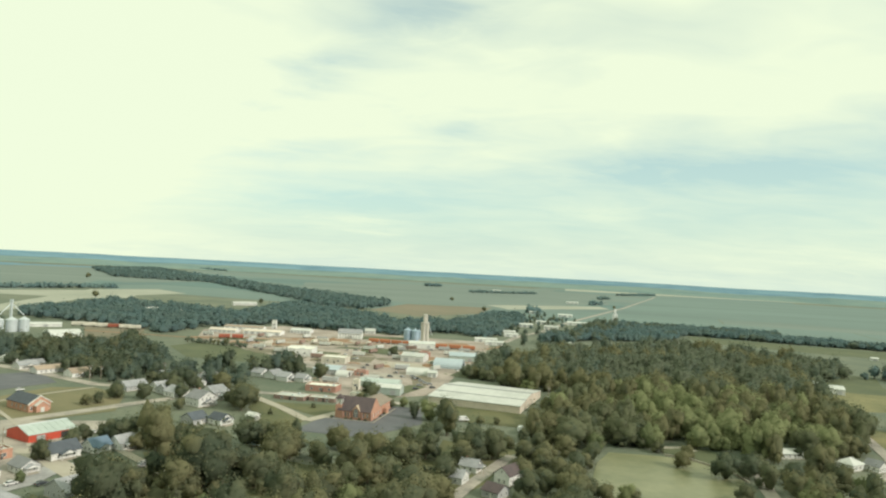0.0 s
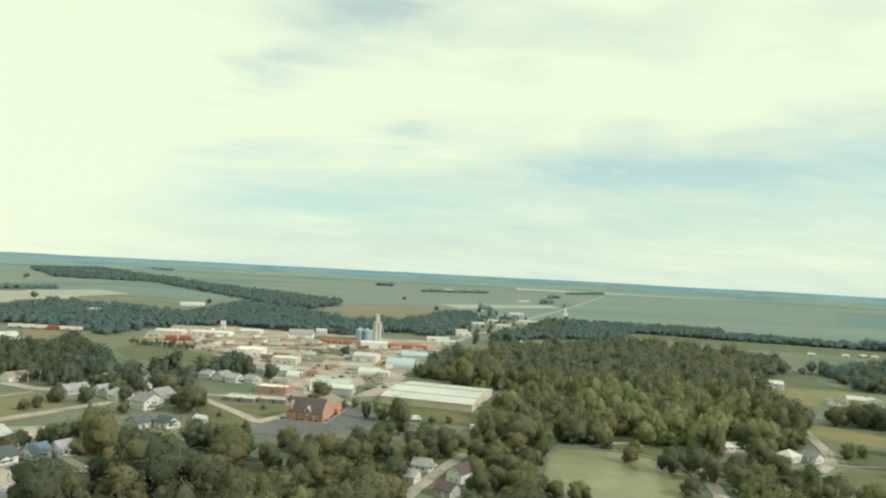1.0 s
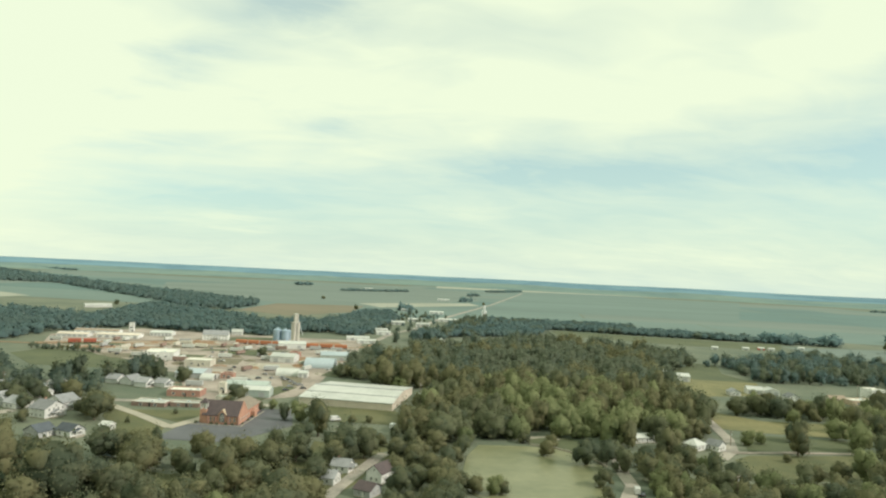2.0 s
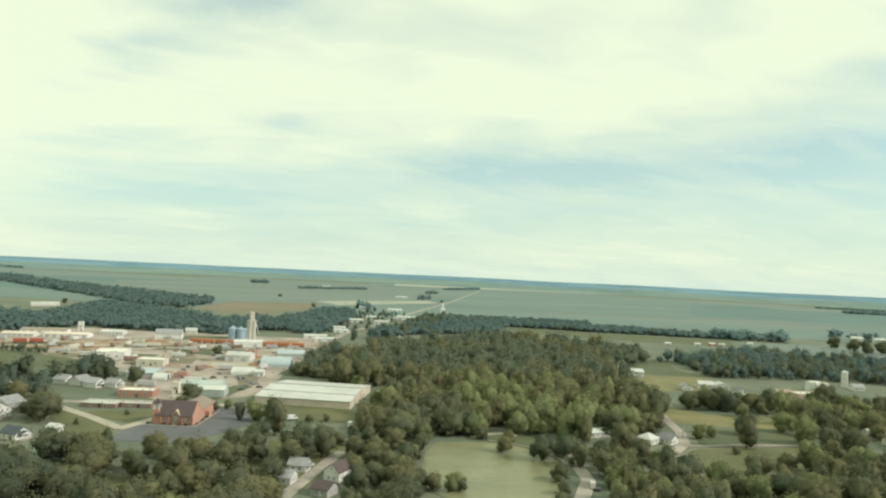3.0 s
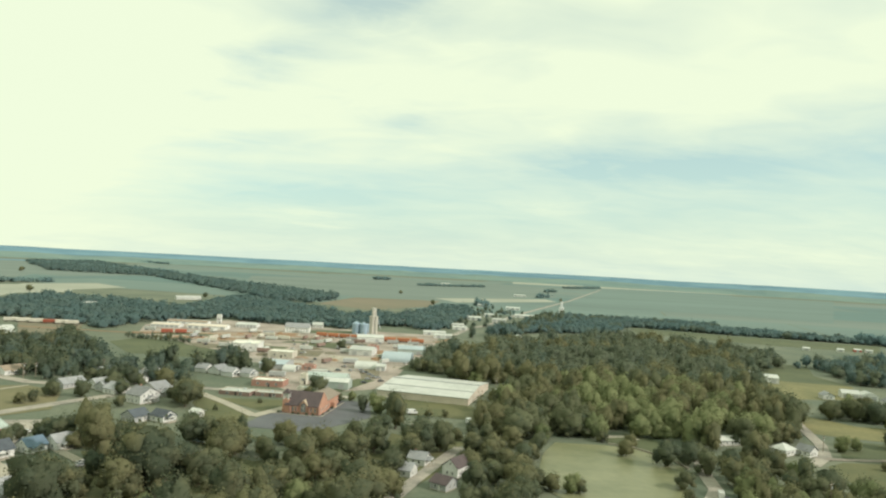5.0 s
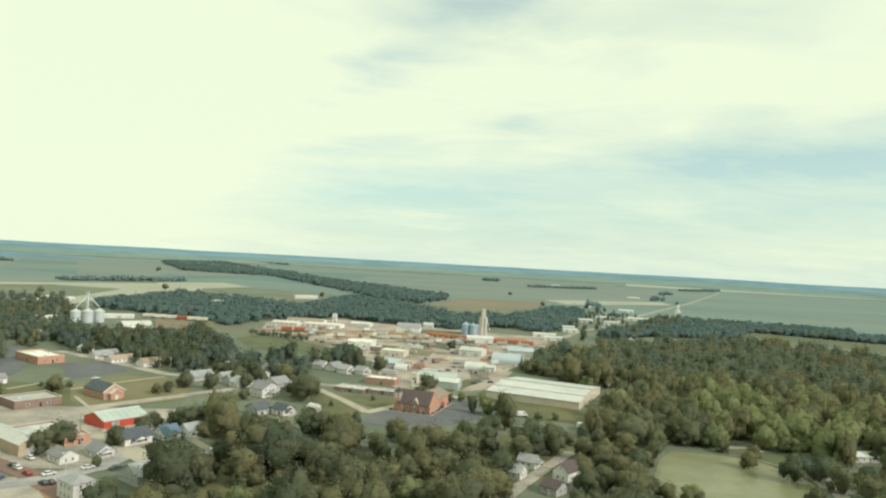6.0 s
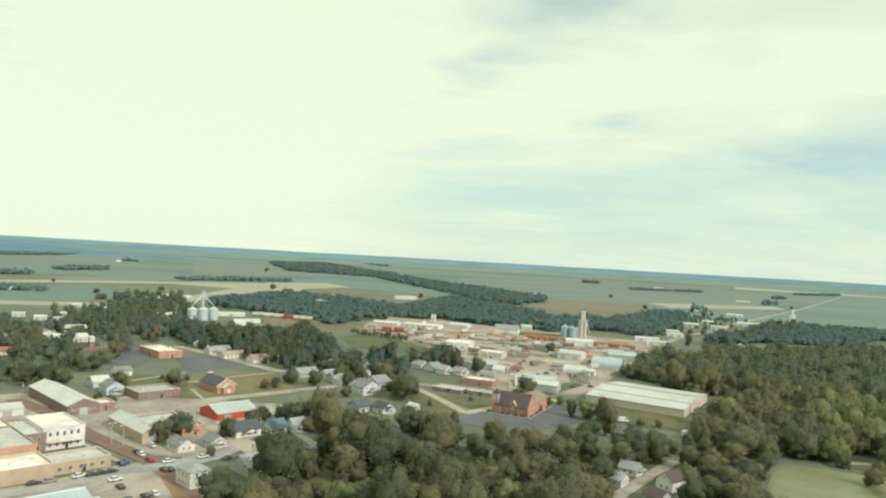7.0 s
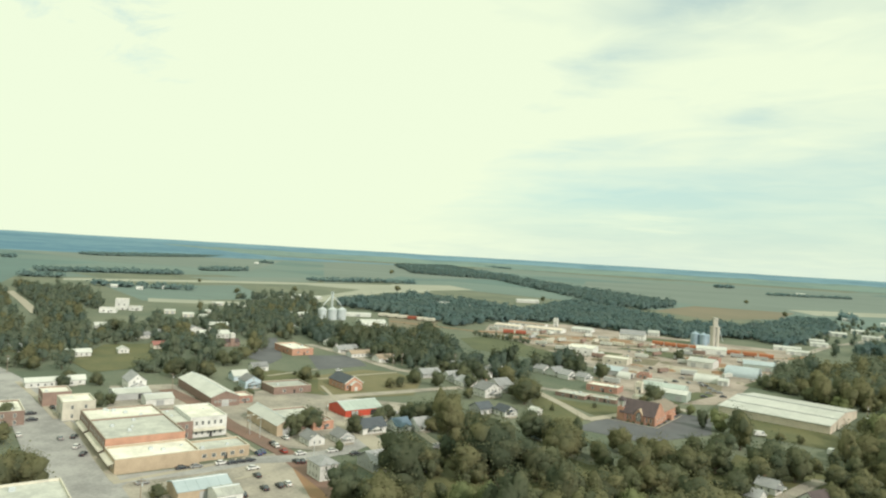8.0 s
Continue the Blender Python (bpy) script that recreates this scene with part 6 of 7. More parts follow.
house(-91.4, 484.1, 65, 9, 8, 3.0, 2.4, "white", "shingle", "white house with a grey shingle roof and a porch", "y", "s", False)
house(-92.4, 361.3, 65, 5, 5, 2.6, 1.2, "white", "metal_white", "small white garden shed", "y", "", False)
house(-77.1, 314.9, 65, 8, 9, 4.8, 2.6, "pale_blue", "shingle", "pale house standing among big trees", "y", "", False)
house(16.0, 290.0, 65, 6, 7.5, 2.9, 2.3, "white", "shingle", "white house with a grey shingle roof and a porch", "y", "s", True)
house(9.7, 274.5, 65, 7, 8, 3.0, 2.2, "white", "shingle", "white house with a grey shingle roof among yard trees", "y", "", False)
house(30.4, 277.0, -38, 7, 10, 4.2, 2.8, "white", "brown_shingle", "white two-storey house with a steep brown gable", "y", "", False)
house(24.0, 259.5, -38, 7, 8, 2.8, 2.0, "grey_wall", "brown_shingle", "grey house with a dull brown shingle roof among yard trees", "x", "", False)
house(192.6, 326.2, 30, 9, 8, 3.0, 2.6, "white", "metal_white", "white house with a white metal roof among yard trees", "hip", "", False)
house(203.9, 325.1, 30, 7, 7, 3.0, 2.2, "white", "shingle", "white house with a grey shingle roof among yard trees", "y", "", False)
house(168.5, 341.9, 10, 15, 8, 2.8, 1.4, "white", "metal_white", "white house with a white metal roof among yard trees", "x", "", False)
house(182.0, 343.2, 0, 14, 7, 2.8, 1.4, "white", "metal_white", "white house with a white metal roof among yard trees", "x", "", False)
house(337.9, 330.9, 0, 11, 9, 3.0, 2.4, "white", "metal_white", "white house with a white metal roof among yard trees", "x", "", False)
house(335.8, 313.1, 0, 12, 9, 3.0, 2.4, "cream", "tan_shingle", "cream house with a tan shingle roof among yard trees", "x", "", False)
shed(313.4, 559.6, -15.0, 17.0, 12, 4.5, 2, "white", "metal_white", "white farm building beside the country road", name='barn', category='barn')
shed(311.3, 583.2, -15.0, 12.0, 10, 3.6, 2, "white", "metal_white", "white metal farm shed beside a road", name='barn', category='barn')
shed(356.8, 497.1, -20.0, 11.0, 12, 3.2, 1.8, "white", "metal_white", "pale metal barn among trees", name='barn', category='barn', style='y')
shed(344.0, 499.2, -20.0, 12.0, 10, 3.6, 2, "white", "metal_white", "small pale metal shed", name='barn', category='barn')
house(348.1, 461.1, -10, 9, 9, 4.6, 2.4, "white", "shingle", "white house with a grey shingle roof among yard trees", "y", "", False)
house(320.1, 489.2, -10, 8, 8, 3.0, 2.2, "white", "shingle", "white house with a grey shingle roof among yard trees", "y", "", False)
block(403.9, 458.2, 0.0, 24.0, 12, 3.4, "tan_wall", "membrane", "long low cream commercial building", vents=1, cols=6, open_sides='s')
block(439.9, 486.9, 0.0, 12.5, 12, 7.0, "white", "membrane", "tall white commercial building", vents=1, cols=4, open_sides='s')
house(485.6, 494.0, -10, 10, 8, 3.0, 2.4, "white", "shingle", "white house with a grey shingle roof among yard trees", "x", "", False)
house(389.2, 466.0, -10, 12, 8, 3.0, 2.2, "cream", "tan_shingle", "cream house with a tan shingle roof among yard trees", "x", "", False)
shed(570.7, 848.7, -20.0, 8.0, 6, 2.6, 1.2, "white", "metal_white", "distant white farm shed", name='barn', category='barn', seams=False, doors=1)
shed(597.0, 853.7, -20.0, 8.0, 6, 2.6, 1.2, "red_wall", "metal_white", "distant red farm shed with a pale roof", name='barn', category='barn', seams=False, doors=1)
shed(608.8, 849.0, -20.0, 8.0, 6, 2.6, 1.2, "white", "metal_white", "distant white farm shed", name='barn', category='barn', seams=False, doors=1)
shed(674.3, 875.7, -20.0, 8.0, 6, 2.6, 1.2, "white", "metal_white", "distant white farm shed", name='barn', category='barn', seams=False, doors=1)
shed(524.6, 846.8, -20.0, 8.0, 6, 2.6, 1.2, "white", "metal_white", "distant white farm shed", name='barn', category='barn', seams=False, doors=1)

# ---- town west and north ----
house(-327.4, 263.3, 59, 24, 8, 3.2, 1.6, "white", "metal_white", "long white garage building", "x", "", False)
house(-322.4, 274.5, 59, 8, 7, 3.0, 1.8, "white", "metal_white", "white house with a white metal roof among yard trees", "x", "", False)
house(-292.3, 285.2, 59, 9, 14, 5.0, 3.6, "white", "shingle", "white wooden meeting house with a gabled front", "y", "s", False)
house(-394.6, 335.9, 59, 15, 8, 3.0, 1.8, "white", "metal_white", "white house with a white metal roof among yard trees", "x", "", False)
house(-385.1, 363.9, 59, 7, 6, 3.0, 1.8, "white", "metal_white", "white house with a white metal roof among yard trees", "y", "", False)
house(-383.7, 397.0, 59, 12, 9, 3.0, 2.2, "cream", "red_shingle", "cream house with a faded red shingle roof among yard trees", "x", "", False)
house(-493.6, 444.9, 59, 16, 9, 3.4, 2.2, "white", "metal_white", "white house with a white metal roof among yard trees", "x", "", False)
house(-431.9, 424.2, 59, 14, 9, 3.0, 2.2, "white", "shingle", "white house with a grey shingle roof among yard trees", "x", "", False)
house(-429.2, 442.1, 59, 10, 9, 3.4, 2.4, "grey_wall", "shingle", "grey house with a grey shingle roof among yard trees", "y", "", False)
house(-436.0, 319.0, 59, 12, 9, 3.2, 2.4, "white", "shingle", "white house with a grey shingle roof among yard trees", "x", "", False)
house(-265.8, 338.0, 59, 9, 9, 3.2, 2.6, "pale_blue", "metal_white", "pale blue house with a white metal roof among yard trees", "x", "", False)
house(-247.9, 325.4, 59, 9, 10, 4.4, 2.6, "pale_blue", "shingle", "pale blue house with white trim", "y", "s", False)
house(-276.0, 369.9, 59, 10, 8, 3.2, 2.2, "white", "shingle", "white house with a grey shingle roof among yard trees", "x", "", False)
house(-396.1, 467.5, 59, 24, 14, 4.0, 2.4, "white", "metal_white", "long white hall with a pale roof", "x", "", False)
house(-429.2, 481.0, 59, 14, 10, 3.4, 2.4, "white", "shingle", "white house with a grey shingle roof among yard trees", "y", "", False)
house(-438.6, 519.1, 59, 22, 10, 3.6, 2.0, "white", "metal_white", "white house with a white metal roof among yard trees", "x", "", False)
house(-487.1, 569.0, 59, 22, 10, 3.6, 2.0, "white", "metal_white", "white house with a white metal roof among yard trees", "x", "", False)
house(-389.3, 545.3, 59, 9, 9, 4.0, 2.4, "white", "shingle", "white house with a grey shingle roof among yard trees", "y", "", False)
house(-384.4, 563.4, 59, 9, 8, 3.2, 2.4, "white", "shingle", "white house with a grey shingle roof among yard trees", "y", "", False)
house(-303.0, 500.3, 59, 9, 8, 3.0, 2.2, "white", "metal_white", "white house with a white metal roof among yard trees", "y", "", False)
house(-276.8, 484.6, 59, 12, 9, 3.0, 2.2, "cream", "shingle", "cream house with a grey shingle roof among yard trees", "x", "", False)
brick_steeple(-357.5, 442.3, 59.0)
block(-609.5, 571.7, 40.0, 13.0, 12, 11.0, "white", "membrane", "tall white mill building above the trees", vents=2, rows=1, cols=3, open_sides='s', name='mill', category='mill')
block(-594.7, 540.2, 40.0, 16.0, 14, 4, "white", "grey_roof", "low white wing of the mill", vents=2, cols=5, open_sides='s', name='mill', category='mill')
block(-595.3, 576.8, 40.0, 13.0, 13, 3.6, "white", "grey_roof", "low pale wing of the mill", vents=2, cols=4, open_sides='s', name='mill', category='mill')
shed(-552.4, 581.7, 45.0, 10.9, 10, 3.4, 1.2, "cream", "metal_white", "distant pale metal building at the edge of town", name='workshop', category='workshop', seams=False, doors=2)
shed(-519.6, 573.2, 45.0, 10.7, 12, 3.4, 1.2, "cream", "metal_white", "distant pale metal building at the edge of town", name='workshop', category='workshop', seams=False, doors=2)
shed(-529.2, 614.6, 45.0, 10.7, 9, 3.0, 1.2, "cream", "metal_white", "distant pale metal building at the edge of town", name='workshop', category='workshop', seams=False, doors=2)
shed(-556.2, 689.9, 45.0, 12.1, 9, 3.0, 1.2, "cream", "metal_white", "distant pale metal building at the edge of town", name='workshop', category='workshop', seams=False, doors=2)
shed(-539.2, 689.7, 45.0, 7.3, 8, 3.0, 1.2, "cream", "metal_white", "distant pale metal building at the edge of town", name='workshop', category='workshop', seams=False, doors=2)
shed(-590.4, 701.6, 45.0, 13.8, 9, 3.0, 1.2, "cream", "metal_white", "distant pale metal building at the edge of town", name='workshop', category='workshop', seams=False, doors=2)
shed(-595.1, 854.9, 50.0, 22.6, 14, 3.4, 1.4, "white", "metal_white", "long white farm building at the edge of town", name='barn', category='barn', seams=False, doors=2)
shed(-617.1, 917.4, 50.0, 26.0, 14, 3.4, 1.4, "white", "metal_white", "long white farm building at the edge of town", name='barn', category='barn', seams=False, doors=2)
shed(-581.5, 914.9, 50.0, 9.7, 8, 3.4, 1.4, "white", "metal_white", "long white farm building at the edge of town", name='barn', category='barn', seams=False, doors=2)
shed(-449.1, 668.1, 50.0, 22.0, 10, 4, 1.6, "white", "metal_white", "low white shed beside the bins", name='barn', category='barn', doors=1)
shed(-410.4, 736.7, 30.0, 29.8, 8, 3, 1.4, "white", "metal_white", "long white shed behind the bins", name='barn', category='barn', doors=1)
quonset(-336.7, 632.2, 45.0, 27.0, 24, 10, "metal_white", "large arched white barn")
house(-864.8, 793.5, 40, 9, 6, 3, 1.8, "white", "metal_white", "distant white farm building in the fields", "x", "", False)
house(-817.6, 797.2, 40, 9, 6, 3, 1.8, "white", "metal_white", "distant white farm building in the fields", "x", "", False)
house(-1620.9, 2123.5, 40, 14, 10, 4, 2.4, "white", "metal_white", "distant white farm building in the fields", "x", "", False)
house(-812.8, 842.9, 40, 9, 6, 3, 1.8, "white", "metal_white", "distant white farm building in the fields", "x", "", False)
house(-352.5, 982.7, 30, 26, 12, 4, 2.4, "white", "metal_white", "distant white farm building beside the woods", "x", "", False)
house(-348.2, 1228.5, 30, 26, 12, 4, 2.4, "white", "metal_white", "distant white farm building beside the woods", "x", "", False)
house(-336.7, 1240.4, 30, 26, 12, 4, 2.4, "white", "metal_white", "distant white farm building beside the woods", "x", "", False)
house(-409.7, 996.8, 30, 26, 12, 4, 2.4, "white", "metal_white", "distant white farm building beside the woods", "x", "", False)

# ---- industrial quarter ----
block(-120.1, 622.7, 0.0, 23.5, 26, 6, "white", "membrane", "large white metal warehouse with a flat roof", vents=3, cols=5, open_sides='s')
block(-84.0, 586.1, -8.0, 20.0, 16, 4.5, "cream", "membrane", "low cream workshop in the yards", vents=1, cols=4, open_sides='s')
shed(-80.4, 532.6, -8.0, 19.0, 24, 3.6, 1.6, "grey_wall", "metal_blue", "pale blue-grey metal warehouse")
quonset(-67.8, 517.0, -8.0, 9.0, 14, 4, "metal_white", "small arched white metal shed")
block(-55.7, 525.3, -8.0, 9.0, 8, 3.2, "brick", "red_shingle", "small red workshop in the yards", vents=0, cols=2, open_sides='s')
shed(-38.0, 484.0, -8.0, 27.0, 15, 3.4, 1.4, "metal_green", "metal_green", "large pale green metal warehouse")
shed(-30.9, 456.0, -8.0, 19.0, 13, 4.6, 1.6, "metal_green", "metal_white", "pale green shed with a white roof edge")
block(-72.2, 455.5, -8.0, 20.0, 13, 3.4, "brick", "membrane", "low red brick building with a white roof", vents=2, cols=7, open_sides='s')
block(-85.1, 423.3, -14.0, 19.0, 12, 2.2, "brown_brick", "grey_roof", "low dark building with a grey flat roof", vents=2, cols=4, open_sides='s', parapet=0.2)
block(-66.2, 420.4, -10.0, 16.0, 7, 2.2, "brown_brick", "grey_roof", "low brick building with a grey flat roof", vents=1, cols=4, open_sides='s', parapet=0.2)
block(-45.1, 432.7, -8.0, 12.4, 9, 3.4, "cream", "membrane", "low white-roofed office beside the yards", vents=1, cols=3, open_sides='s')
block(-51.9, 464.5, -8.0, 3.9, 5, 6, "cream", "membrane", "small cream block in the yards", vents=0, cols=2, open_sides='s')
quonset(10.5, 594.6, -8.0, 24.2, 24, 7, "metal_blue", "arched pale blue metal warehouse by the woods")
shed(23.1, 641.8, 0.0, 24.4, 22, 5, 2, "metal_green", "metal_blue", "pale blue-green metal warehouse")
shed(-19.8, 622.4, -12.0, 20.4, 20, 5, 2, "white", "metal_white", "long white metal shed")
block(-11.9, 655.5, -12.0, 8.8, 12, 4, "brick", "red_shingle", "red workshop beside the white shed", vents=0, cols=2, open_sides='s')
shed(-16.4, 723.0, 3.0, 27.0, 12, 5, 2, "white", "metal_white", "white shed at the foot of the elevator")
quonset(-14.3, 544.3, -6.0, 16.3, 14, 5, "metal_white", "arched white shed in the yard")
shed(-2.8, 536.1, -6.0, 6.8, 9, 3.4, 1.4, "white", "metal_white", "small white shed in the yard")
shed(-236.1, 778.8, -3.0, 29.9, 16, 2.9, 1.4, "white", "metal_tan", "long low factory hall with a pale roof", name='factory_hall', category='factory', doors=6)
shed(-192.3, 778.4, -3.0, 40.9, 18, 3.4, 1.4, "white", "metal_tan", "long low factory hall with a pale roof", name='factory_hall', category='factory', doors=6)
shed(-157.1, 812.5, -3.0, 22.8, 18, 3.6, 1.4, "white", "metal_white", "long low factory hall with a pale roof", name='factory_hall', category='factory', doors=6)
shed(-224.9, 820.6, -3.0, 45.1, 14, 2.9, 1.4, "white", "tan_shingle", "long low factory hall with a pale roof", name='factory_hall', category='factory', doors=6)
block(-196.6, 843.4, 0.0, 5.0, 5, 9.5, "white", "membrane", "white tower block of the factory", vents=0, cols=2, open_sides='s')
house(-97.3, 781.8, 0, 26, 14, 6, 4, "white", "shingle", "white house with a grey roof and dormers", "x", "s", False)
house(-81.5, 841.8, 0, 12, 9, 4, 2.5, "white", "metal_white", "white house with a white metal roof among yard trees", "x", "", False)
house(21.6, 933.0, 0, 10, 9, 5, 3, "white", "shingle", "white house with a grey shingle roof among yard trees", "y", "", False)
house(47.0, 948.2, 0, 10, 9, 5, 3, "white", "shingle", "white house with a grey shingle roof among yard trees", "y", "", False)
shed(55.6, 823.4, 0.0, 26.0, 9, 3.4, 1.4, "white", "metal_white", "white building by the highway", name='workshop', category='workshop', seams=False, doors=2)
shed(63.0, 790.9, 0.0, 20.0, 9, 3.4, 1.4, "white", "metal_white", "white building by the highway", name='workshop', category='workshop', seams=False, doors=2)
shed(94.9, 944.8, 0.0, 16.0, 9, 3.4, 1.4, "white", "metal_white", "white building by the highway", name='workshop', category='workshop', seams=False, doors=2)
shed(93.2, 905.0, 0.0, 18.0, 9, 3.4, 1.4, "white", "metal_white", "white building by the highway", name='workshop', category='workshop', seams=False, doors=2)
shed(132.4, 1081.1, -10.0, 22.8, 13, 4.2, 1.6, "white", "metal_white", "long white building beside the highway", name='workshop', category='workshop', seams=False, doors=3)
shed(171.0, 1161.4, -10.0, 22.6, 13, 4.2, 1.6, "white", "metal_white", "long white building beside the highway", name='workshop', category='workshop', seams=False, doors=3)
shed(249.7, 1399.1, -10.0, 28.0, 16, 4.2, 1.6, "white", "metal_white", "long white building beside the highway", name='workshop', category='workshop', seams=False, doors=3)
shed(232.0, 1177.4, -10.0, 35.9, 11, 4.2, 1.6, "white", "metal_white", "long white building beside the highway", name='workshop', category='workshop', seams=False, doors=3)
shed(169.2, 1061.6, -10.0, 21.0, 10, 4.2, 1.6, "white", "metal_white", "long white building beside the highway", name='workshop', category='workshop', seams=False, doors=3)
shed(191.9, 1450.9, -10.0, 13.9, 10, 4.2, 1.6, "white", "metal_white", "long white building beside the highway", name='workshop', category='workshop', seams=False, doors=3)
shed(392.7, 2093.8, -10.0, 35.4, 16, 4.2, 1.6, "white", "metal_white", "long white building beside the highway", name='workshop', category='workshop', seams=False, doors=3)
shed(235.8, 2987.6, -10.0, 40.4, 18, 4.2, 1.6, "white", "metal_white", "long white building beside the highway", name='workshop', category='workshop', seams=False, doors=3)
house(167.7, 899.8, 0, 10, 9, 5, 3, "white", "metal_white", "white house with a white metal roof among yard trees", "y", "", False)
house(154.7, 900.1, 0, 10, 9, 5, 3, "white", "metal_white", "white house with a white metal roof among yard trees", "y", "", False)
house(149.1, 790.9, 0, 10, 9, 5, 3, "white", "metal_white", "white house with a white metal roof among yard trees", "y", "", False)
house(973.3, 993.0, -20, 18, 10, 5, 3, "white", "metal_white", "distant white farm building under trees", "x", "", False)
house(1003.2, 999.4, -20, 18, 10, 5, 3, "white", "metal_white", "distant white farm building under trees", "x", "", False)
house(998.3, 971.3, -20, 18, 10, 5, 3, "white", "metal_white", "distant white farm building under trees", "x", "", False)
house(1023.8, 967.7, -20, 18, 10, 5, 3, "white", "metal_white", "distant white farm building under trees", "x", "", False)

# ---- freight trains ----
freight_train((-74.0, 750.7), (-25.2, 736.1), 4, "orange_car", "orange covered hopper wagon standing on the rail line")
freight_train((-222.7, 712.5), (-198.0, 720.1), 2, "red_car", "rust red freight wagon standing on the rail line")
freight_train((-3.9, 730.6), (39.3, 725.3), 3, "orange_car", "orange freight wagon standing on the rail line")
freight_train((-394.8, 756.4), (-380.8, 760.4), 1, "cream", "pale box wagon standing on the rail line")
freight_train((-382.2, 755.7), (-368.2, 759.7), 1, "cream", "pale box wagon standing on the rail line")
freight_train((-368.5, 754.9), (-354.5, 758.9), 1, "cream", "pale box wagon standing on the rail line")
freight_train((-354.7, 754.1), (-340.7, 758.1), 1, "red_car", "pale box wagon standing on the rail line")
freight_train((-342.3, 753.4), (-328.3, 757.4), 1, "cream", "pale box wagon standing on the rail line")
freight_train((-332.3, 752.9), (-318.3, 756.9), 1, "cream", "pale box wagon standing on the rail line")
scatter_yard_clutter()
flat("yard_patch", [(-252, 717), (-169, 747), (-95, 770), (-92, 742), (-162, 715), (-247, 702)], 0.2015, "dirt", "rusty ballast strip of the sidings", "ground")
flat("yard_patch", [(-98, 808), (-39, 820), (-37, 794), (-95, 770)], 0.2030, "pasture", "dull grass strip beside the sidings", "ground")
flat("yard_patch", [(-178, 647), (-146, 647), (-137, 620), (-160, 620)], 0.2045, "soil", "brown earth beside the pasture", "ground")
flat("yard_patch", [(-74, 693), (-45, 685), (-45, 653), (-72, 661)], 0.2060, "pasture", "patch of dull grass in the yards", "ground")
flat("yard_patch", [(-129, 713), (-70, 733), (-68, 712), (-125, 694)], 0.2075, "soil", "brown strip of packed earth", "ground")
flat("yard_patch", [(-90, 629), (-54, 631), (-56, 592), (-85, 596)], 0.2090, "soil", "brown packed earth of the yards", "ground")
flat("yard_patch", [(1, 781), (32, 789), (37, 758), (1, 753)], 0.2105, "dirt", "rusty ground beside the sidings", "ground")
flat("yard_patch", [(-19, 536), (-3, 558), (-4, 498), (-15, 479)], 0.2120, "soil", "brown storage ground beside the warehouse", "ground")
flat("yard_patch", [(-47, 441), (-18, 492), (-6, 488), (-32, 428)], 0.2135, "pasture", "grass behind the church", "ground")

# ---- clearings without trees ----
CLEARINGS.append([(63, 284), (76, 320), (85, 341), (108, 336), (121, 333), (131, 322), (135, 301), (120, 267), (96, 204), (43, 211)])
CLEARINGS.append([(-112, 425), (-66, 379), (-39, 410), (-3, 429), (57, 419), (50, 366), (9, 356), (1, 318), (-32, 317), (-53, 298), (-78, 328)])
CLEARINGS.append([(28, 296), (44, 302), (42, 283), (30, 263), (25, 267)])
CLEARINGS.append([(17, 321), (37, 327), (36, 310), (24, 283), (14, 268), (14, 287)])
CLEARINGS.append([(-290, 404), (-238, 437), (-178, 419), (-151, 341), (-182, 314), (-227, 313)])
CLEARINGS.append([(368, 655), (418, 661), (386, 552), (344, 487), (256, 438), (294, 556)])
CLEARINGS.append([(259, 429), (335, 385), (285, 319), (231, 257), (187, 260), (193, 294), (218, 354)])
CLEARINGS.append([(50, 395), (74, 480), (93, 509), (100, 471), (81, 439), (62, 401)])
CLEARINGS.append([(-381, 319), (-423, 382), (-403, 421), (-365, 383), (-327, 327), (-339, 299)])
CLEARINGS.append([(-701, 698), (-627, 810), (-547, 708), (-554, 610), (-632, 631)])
CLEARINGS.append([(116, 356), (145, 342), (142, 310), (132, 296), (109, 334)])
CLEARINGS.append([(-143, 314), (-131, 325), (-107, 283), (-84, 255), (-87, 239), (-110, 264)])
CLEARINGS.append([(-125, 233), (-116, 245), (-104, 232), (-98, 210), (-109, 206)])
CLEARINGS.append([(-497, 394), (-988, 716), (-945, 664), (-507, 382)])
CLEARINGS.append([(-626, 540), (-605, 611), (-488, 498), (-493, 426)])
CLEARINGS.append([(-389, 465), (-388, 493), (-304, 391), (-315, 381)])
CLEARINGS.append([(345, 350), (385, 348), (299, 269), (282, 285)])

# ---- tree cover ----
GROVE = [(-89, 186), (-110, 223), (-112, 231), (-103, 236), (-100, 243), (-112, 279), (-119, 292), (-102, 293), (-87, 295), (-70, 297), (-50, 286), (-30, 295), (1, 312), (5, 340), (17, 333), (36, 338), (45, 326), (47, 327), (36, 320), (22, 275), (10, 255), (3, 197), (-63, 189)]
EAST_WOODS = [(20, 540), (43, 632), (98, 687), (140, 736), (274, 839), (359, 789), (396, 745), (394, 656), (379, 629), (301, 569), (268, 484), (234, 376), (211, 348), (181, 326), (171, 330), (157, 326), (146, 344), (129, 347), (123, 358), (110, 343), (85, 341), (64, 336), (51, 343), (43, 331), (57, 385), (84, 447), (75, 474), (27, 532)]
POND_TREES = [(39, 308), (73, 316), (80, 330), (72, 315), (66, 287), (67, 262), (57, 240), (39, 195), (19, 198), (34, 255), (36, 294)]
